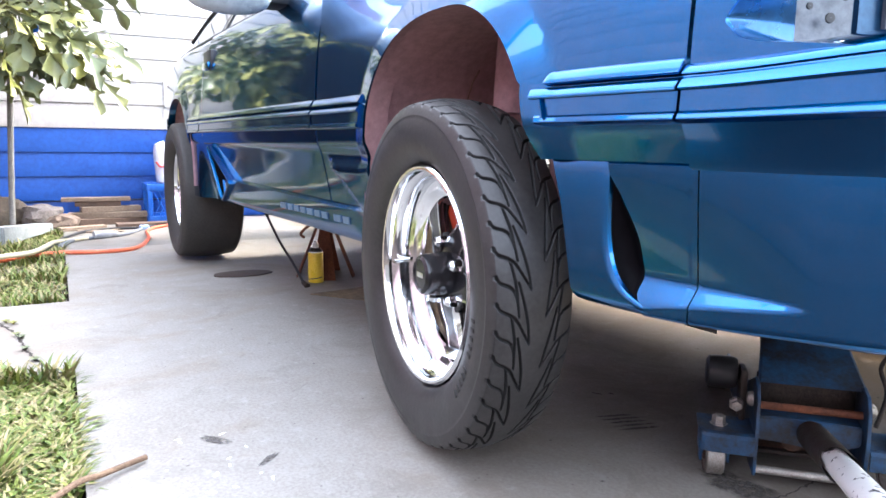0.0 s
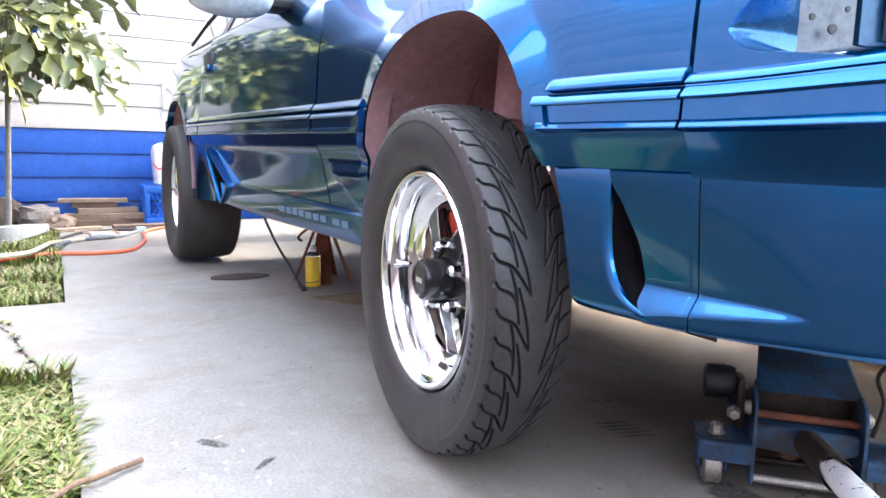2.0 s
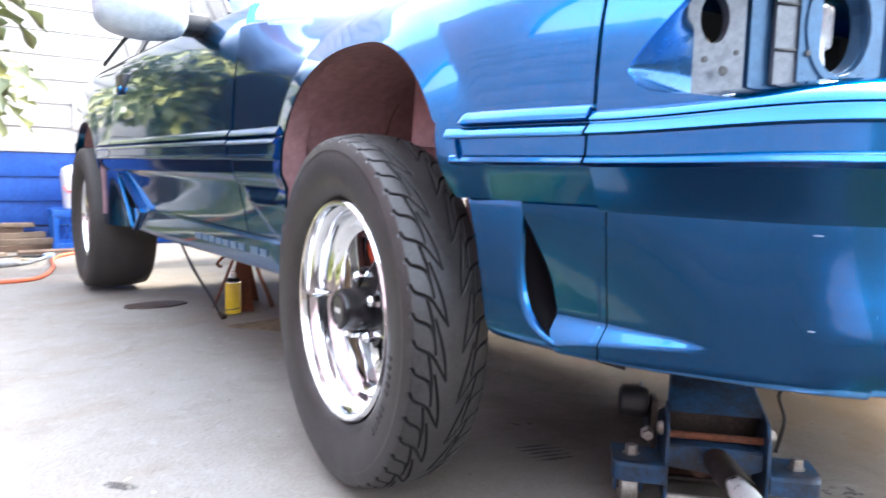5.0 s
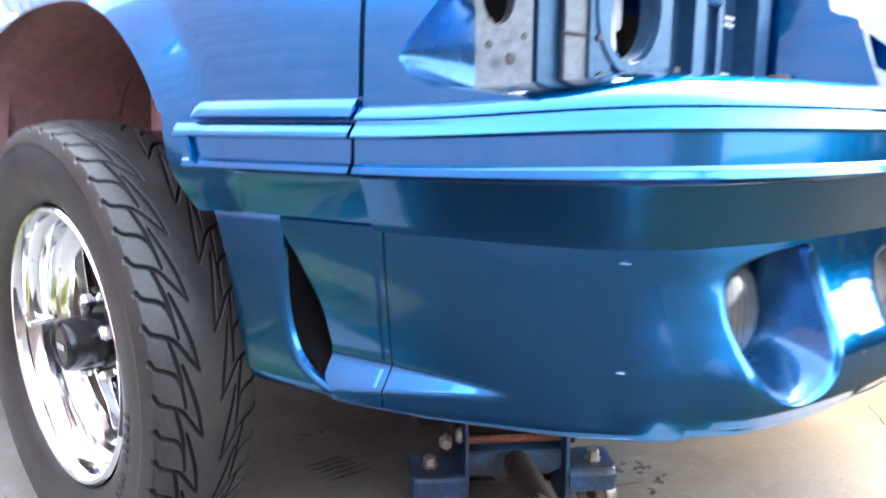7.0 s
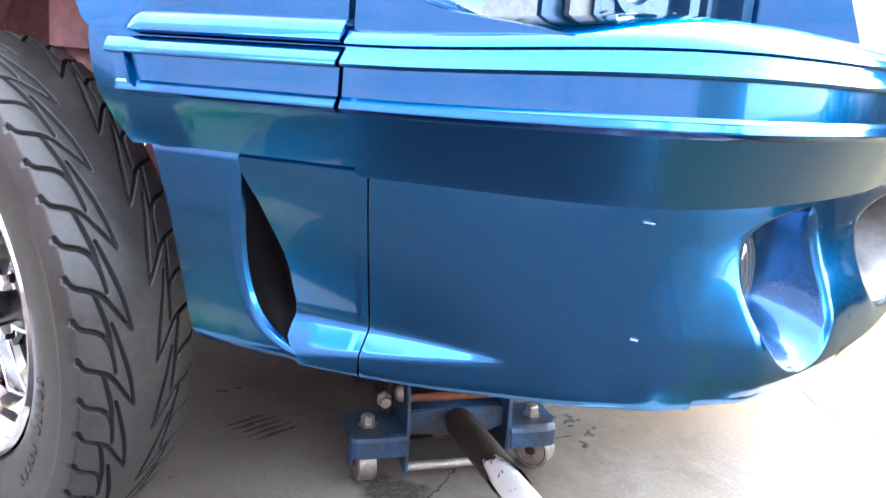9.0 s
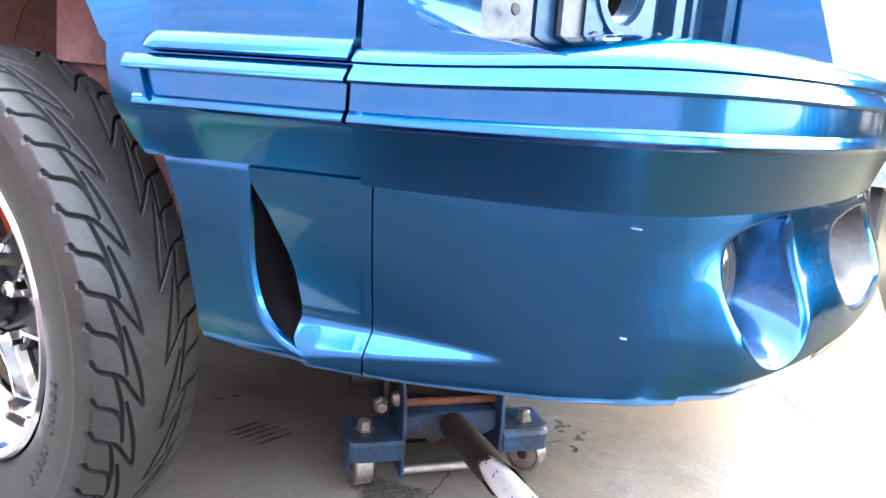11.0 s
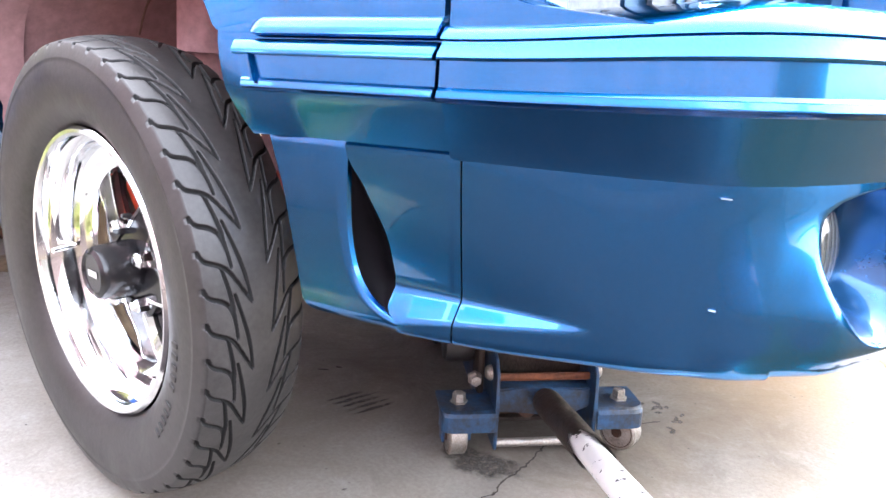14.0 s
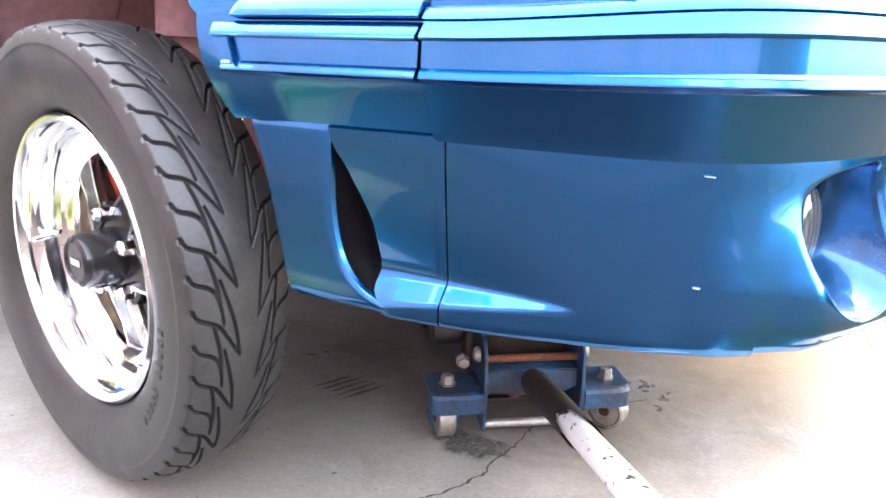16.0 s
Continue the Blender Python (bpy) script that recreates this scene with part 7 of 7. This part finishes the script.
for k in range(22):
    p = (random.uniform(-4.15, -3.85), random.uniform(-1.38, -0.95), 0.006)
    lump("wood_chip", p, (random.uniform(0.01, 0.03), random.uniform(0.015, 0.05), 0.006), PLANK, 10 + k, "small wood chip lying on the slab", "wood chip")

FOOT = mottled("pale_concrete_footing", (0.16, 0.17, 0.17), (0.26, 0.275, 0.28), 10, 0.85, 0, 0.4)
b = bmesh.new()
pts = [(-3.40, -1.69, 0.0), (-3.40, -1.69, 0.105), (-4.05, -1.45, 0.055), (-4.05, -1.45, 0.0)]
back = [Vector((x - 0.02, y - 0.12, z)) for x, y, z in pts]
lo = [b.verts.new(p) for p in pts]
hi = [b.verts.new(p) for p in back]
b.faces.new(lo)
b.faces.new(hi)
for i in range(4):
    b.faces.new([lo[i], lo[(i + 1) % 4], hi[(i + 1) % 4], hi[i]])
bmesh.ops.bevel(b, geom=b.edges[:], offset=0.006, segments=2, affect="EDGES")
tagged(part("concrete_block", b, FOOT, None), "sloping pale concrete footing block in the grass", "concrete block")


def laid_hose(name, pts, r, mat, label):
    b = bmesh.new()
    hose(b, [(x, y, z + r) for x, y, z in pts], r, 10, 8)
    return tagged(part(name, b, mat, None), label, "hose")


ORANGE = mottled("faded_orange_cord", (0.55, 0.09, 0.03), (0.68, 0.16, 0.07), 12, 0.5)
laid_hose("air_hose", [(-2.55, -1.95, 0.0), (-2.701, -1.671, 0.01), (-2.814, -1.557, 0.01), (-2.905, -1.408, 0.004), (-2.885, -1.223, 0), (-2.963, -1.05, 0), (-3.346, -0.945, 0), (-3.78, -0.899, 0), (-4.026, -0.732, 0), (-4.06, -0.40, 0)], 0.011, ORANGE, "faded orange hose lying across grass and slab")
laid_hose("garden_hose", [(-2.50, -1.90, 0.02), (-2.666, -1.669, 0.03), (-2.765, -1.532, 0.032), (-3.185, -1.447, 0.02), (-3.43, -1.35, 0.0), (-3.50, -1.27, 0.0)], 0.013, mottled("yellowed_hose", (0.42, 0.36, 0.22), (0.60, 0.54, 0.38), 14, 0.5), "yellowed garden hose lying in the grass")
laid_hose("power_cord", [(-2.89, -1.51, 0.02), (-3.25, -1.43, 0.012), (-3.544, -1.402, 0), (-3.872, -1.271, 0), (-3.965, -1.098, 0), (-3.96, -0.923, 0), (-4.046, -0.82, 0)], 0.009, TRIMBLACK, "black cord looped on the slab")
laid_hose("power_cord", [(-3.10, -1.42, 0.012), (-3.438, -1.345, 0), (-3.507, -1.252, 0), (-3.54, -1.17, 0), (-3.62, -1.05, 0), (-3.861, -0.932, 0)], 0.011, mottled("grey_cord", (0.10, 0.11, 0.13), (0.2, 0.21, 0.24), 14, 0.5), "dark grey cord running to a connector")
b = bmesh.new()
rod(b, (-3.515, -1.235, 0.026), (-3.545, -1.14, 0.026), 0.024, 0.024, 16)
rod(b, (-3.545, -1.14, 0.026), (-3.556, -1.10, 0.024), 0.022, 0.014, 16)
tagged(part("cord_connector", b, mottled("dirty_grey_plastic", (0.25, 0.26, 0.28), (0.42, 0.43, 0.45), 20, 0.5), None), "fat grey plastic cord connector on the slab", "connector")
b = bmesh.new()
box(b, (-3.95, -0.94, 0.0), (-3.88, -0.88, 0.03), 0.008)
tagged(part("hose_fitting", b, shader("pale_blue_fitting", (0.35, 0.50, 0.70), 0.5), None), "pale blue fitting where the hoses meet", "fitting")

# ---------------------------------------------------------------- papaya-like plant
LEAF = shader("lobed_leaf", (0.10, 0.16, 0.05), 0.42)
_v = place_coords(LEAF)
_oi = LEAF.node_tree.nodes.new("ShaderNodeObjectInfo")
_n = noise_at(LEAF, _v, 14, 5, 0.6)
_c = mix_at(LEAF, _oi.outputs["Random"], (0.120, 0.145, 0.080), (0.190, 0.185, 0.026))
_c = mix_at(LEAF, ramp_at(LEAF, _n, [(0.45, grey(0.0)), (0.75, grey(0.7))]), _c, (0.230, 0.215, 0.070))
wire(LEAF, _c, bsdf(LEAF).inputs["Base Color"])
bump_at(LEAF, _n, 0.3, 0.006)
STEM = mottled("grey_brown_stem", (0.10, 0.095, 0.085), (0.20, 0.19, 0.17), 18, 0.8, 0, 0.5)
plant = thing("papaya_plant", (-3.78, -1.665, 0), "young papaya tree with ragged drooping lobed leaves", "plant")
b = bmesh.new()
hose(b, [(-3.78, -1.668, 0.0), (-3.78, -1.655, 0.3), (-3.78, -1.64, 0.6), (-3.77, -1.62, 0.95), (-3.74, -1.59, 1.3), (-3.73, -1.58, 1.6)], 0.017, 12)
part("trunk", b, STEM, plant, "thin grey-brown trunk")


def leaf(base, tip_dir, size, droop, roll, seed):
    """A palm-shaped leaf of seven ragged lobes, folded and drooping."""
    rng = random.Random(seed)
    d = Vector(tip_dir).normalized()
    s = d.cross(Vector((0, 0, 1))).normalized()
    nrm = s.cross(d)
    s = (Matrix.Rotation(roll, 3, d) @ s)
    nrm = (Matrix.Rotation(roll, 3, d) @ nrm)
    bm = bmesh.new()
    for k in range(7):
        a = radians(-120 + 40 * k)
        ln = size * (1.05 - 0.36 * abs(k - 3) / 3) * rng.uniform(0.85, 1.12)
        rows = []
        n = 22
        ph, curl = rng.uniform(0, 6.3), rng.uniform(-0.25, 0.25)
        for i in range(n):
            t = i / (n - 1)
            w = size * (0.045 + 0.135 * ease(0.05, 0.80, t))
            # side teeth that point to the tip, with deep bays between them
            tooth = (t * 3.3 + ph / 6.3) % 1.0
            w *= 0.26 + 1.05 * tooth ** 1.5 if t > 0.20 else 0.7
            w = max(w * (1 - t ** 14), 0.0015)
            bend = a + curl * t * t
            cl = (d * math.cos(bend) + s * math.sin(bend)) * ln * t
            fall = -droop * size * t * t * 1.3 + 0.03 * size * math.sin(6 * t + k)
            p = Vector(base) + cl + Vector((0, 0, fall))
            side = (s * math.cos(bend) - d * math.sin(bend))
            wave = 0.25 * w * math.sin(9 * t + ph)
            rows.append([p + side * w + nrm * (w * 0.45 + wave), p + side * w * 0.5 + nrm * w * 0.12, p - nrm * 0.002, p - side * w * 0.5 + nrm * w * 0.12, p - side * w + nrm * (w * 0.45 - wave)])
        add_grid(bm, rows)
    return part("leaf", bm, LEAF, plant, "", True, 60)


CROWN = Vector((-3.74, -1.60, 1.42))
for k, (px, py, pz, dx, dy, dz, size, droop, roll) in enumerate((
        (-3.62, -1.44, 1.17, 0.25, 0.5, -0.35, 0.30, 0.25, 0.2), (-3.60, -1.25, 1.17, 0.1, 1.0, -0.05, 0.30, 0.25, 0.5), (-3.60, -1.17, 1.03, 0.1, 0.55, -0.95, 0.27, 0.15, 0.9),
        (-3.55, -1.60, 1.10, 0.5, -0.2, -0.75, 0.30, 0.2, -0.3), (-3.50, -1.66, 1.32, 0.8, -0.4, 0.0, 0.30, 0.3, 0.1), (-3.58, -1.42, 1.32, 0.5, 0.7, 0.2, 0.30, 0.3, 0.3),
        (-3.62, -1.52, 1.02, 0.6, 0.1, -0.8, 0.27, 0.1, 0.6), (-3.70, -1.80, 1.10, 0.1, -1.0, -0.4, 0.32, 0.3, 0.0), (-3.66, -1.32, 1.46, 0.2, 0.9, 0.1, 0.32, 0.3, -0.3),
        (-3.60, -1.62, 1.50, 0.8, 0.0, 0.2, 0.32, 0.4, 0.2), (-3.85, -1.50, 1.52, -0.6, 0.4, 0.3, 0.30, 0.3, 0.0), (-3.52, -1.70, 0.98, 0.4, -0.5, -0.8, 0.26, 0.1, 0.4), (-3.50, -1.60, 1.30, 0.5, 0.3, -0.5, 0.34, 0.2, 0.7), (-3.47, -1.53, 1.20, 0.4, 0.5, -0.4, 0.33, 0.25, -0.6),
        (-3.52, -1.66, 1.14, 0.4, -0.3, -0.7, 0.34, 0.1, 0.8), (-3.48, -1.46, 1.28, 0.3, 0.9, -0.3, 0.34, 0.3, 0.9), (-3.45, -1.60, 1.02, 0.3, 0.2, -0.9, 0.30, 0.1, -0.8), (-3.47, -1.37, 1.16, 0.2, 0.9, -0.4, 0.32, 0.2, -0.9), (-3.50, -1.28, 1.20, 0.2, 0.8, -0.2, 0.33, 0.3, 0.8))):
    b = bmesh.new()
    hose(b, [CROWN + Vector((0, 0, -0.02 * k)), CROWN.lerp(Vector((px, py, pz)), 0.5) + Vector((0, 0, 0.05)), (px, py, pz)], 0.005, 6)
    part("petiole", b, LEAF, plant)
    leaf((px, py, pz), (dx, dy, dz), size, droop, roll, 3 * k + 1)
rng = random.Random(12)
for k in range(9):
    a = rng.uniform(0, 6.28)
    p = CROWN + Vector((0.45 * rng.uniform(0.3, 1) * math.cos(a), 0.62 * rng.uniform(0.3, 1) * math.sin(a), rng.uniform(0.10, 0.35)))
    b = bmesh.new()
    hose(b, [CROWN + Vector((0, 0, 0.16)), CROWN.lerp(p, 0.5) + Vector((0, 0, 0.10)), p], 0.005, 6, 4)
    part("petiole", b, LEAF, plant)
    leaf(p, (math.cos(a), math.sin(a), rng.uniform(-0.5, 0.1)), rng.uniform(0.28, 0.36), 0.3, rng.uniform(-0.4, 0.4), 50 + k)
b = bmesh.new()
lathe(b, [(-0.006, 0.0005), (-0.006, 0.024), (0.0, 0.028), (0.006, 0.024), (0.010, 0.0005)], (-3.50, -1.475, 1.222), (0.9, -0.1, 0.3), (0, 0, 1), 24)
tagged(part("blue_lid", b, CRATEBLUE, None), "round blue plastic lid caught among the leaves", "lid")
for k, (x, y) in enumerate(((-1.431, -1.582), (-1.40, -1.56), (-1.237, -1.543), (-1.20, -1.53), (-1.057, -1.515), (-0.93, -1.49))):
    b = bmesh.new()
    for j in range(6):
        a = j * 1.05 + k
        p = Vector((x, y, 0.001))
        q = p + Vector((0.02 * math.cos(a), 0.02 * math.sin(a), 0.010))
        e = Vector((-math.sin(a), math.cos(a), 0)) * 0.005
        add_grid(b, [[p - e * 0.2, p + e * 0.2], [p.lerp(q, 0.5) - e + Vector((0, 0, 0.004)), p.lerp(q, 0.5) + e + Vector((0, 0, 0.004))], [q - e * 0.2, q + e * 0.2]])
    tagged(part("weed", b, LEAF, None), "small green weed growing in the path's crack", "weed", "weeds in the crack")
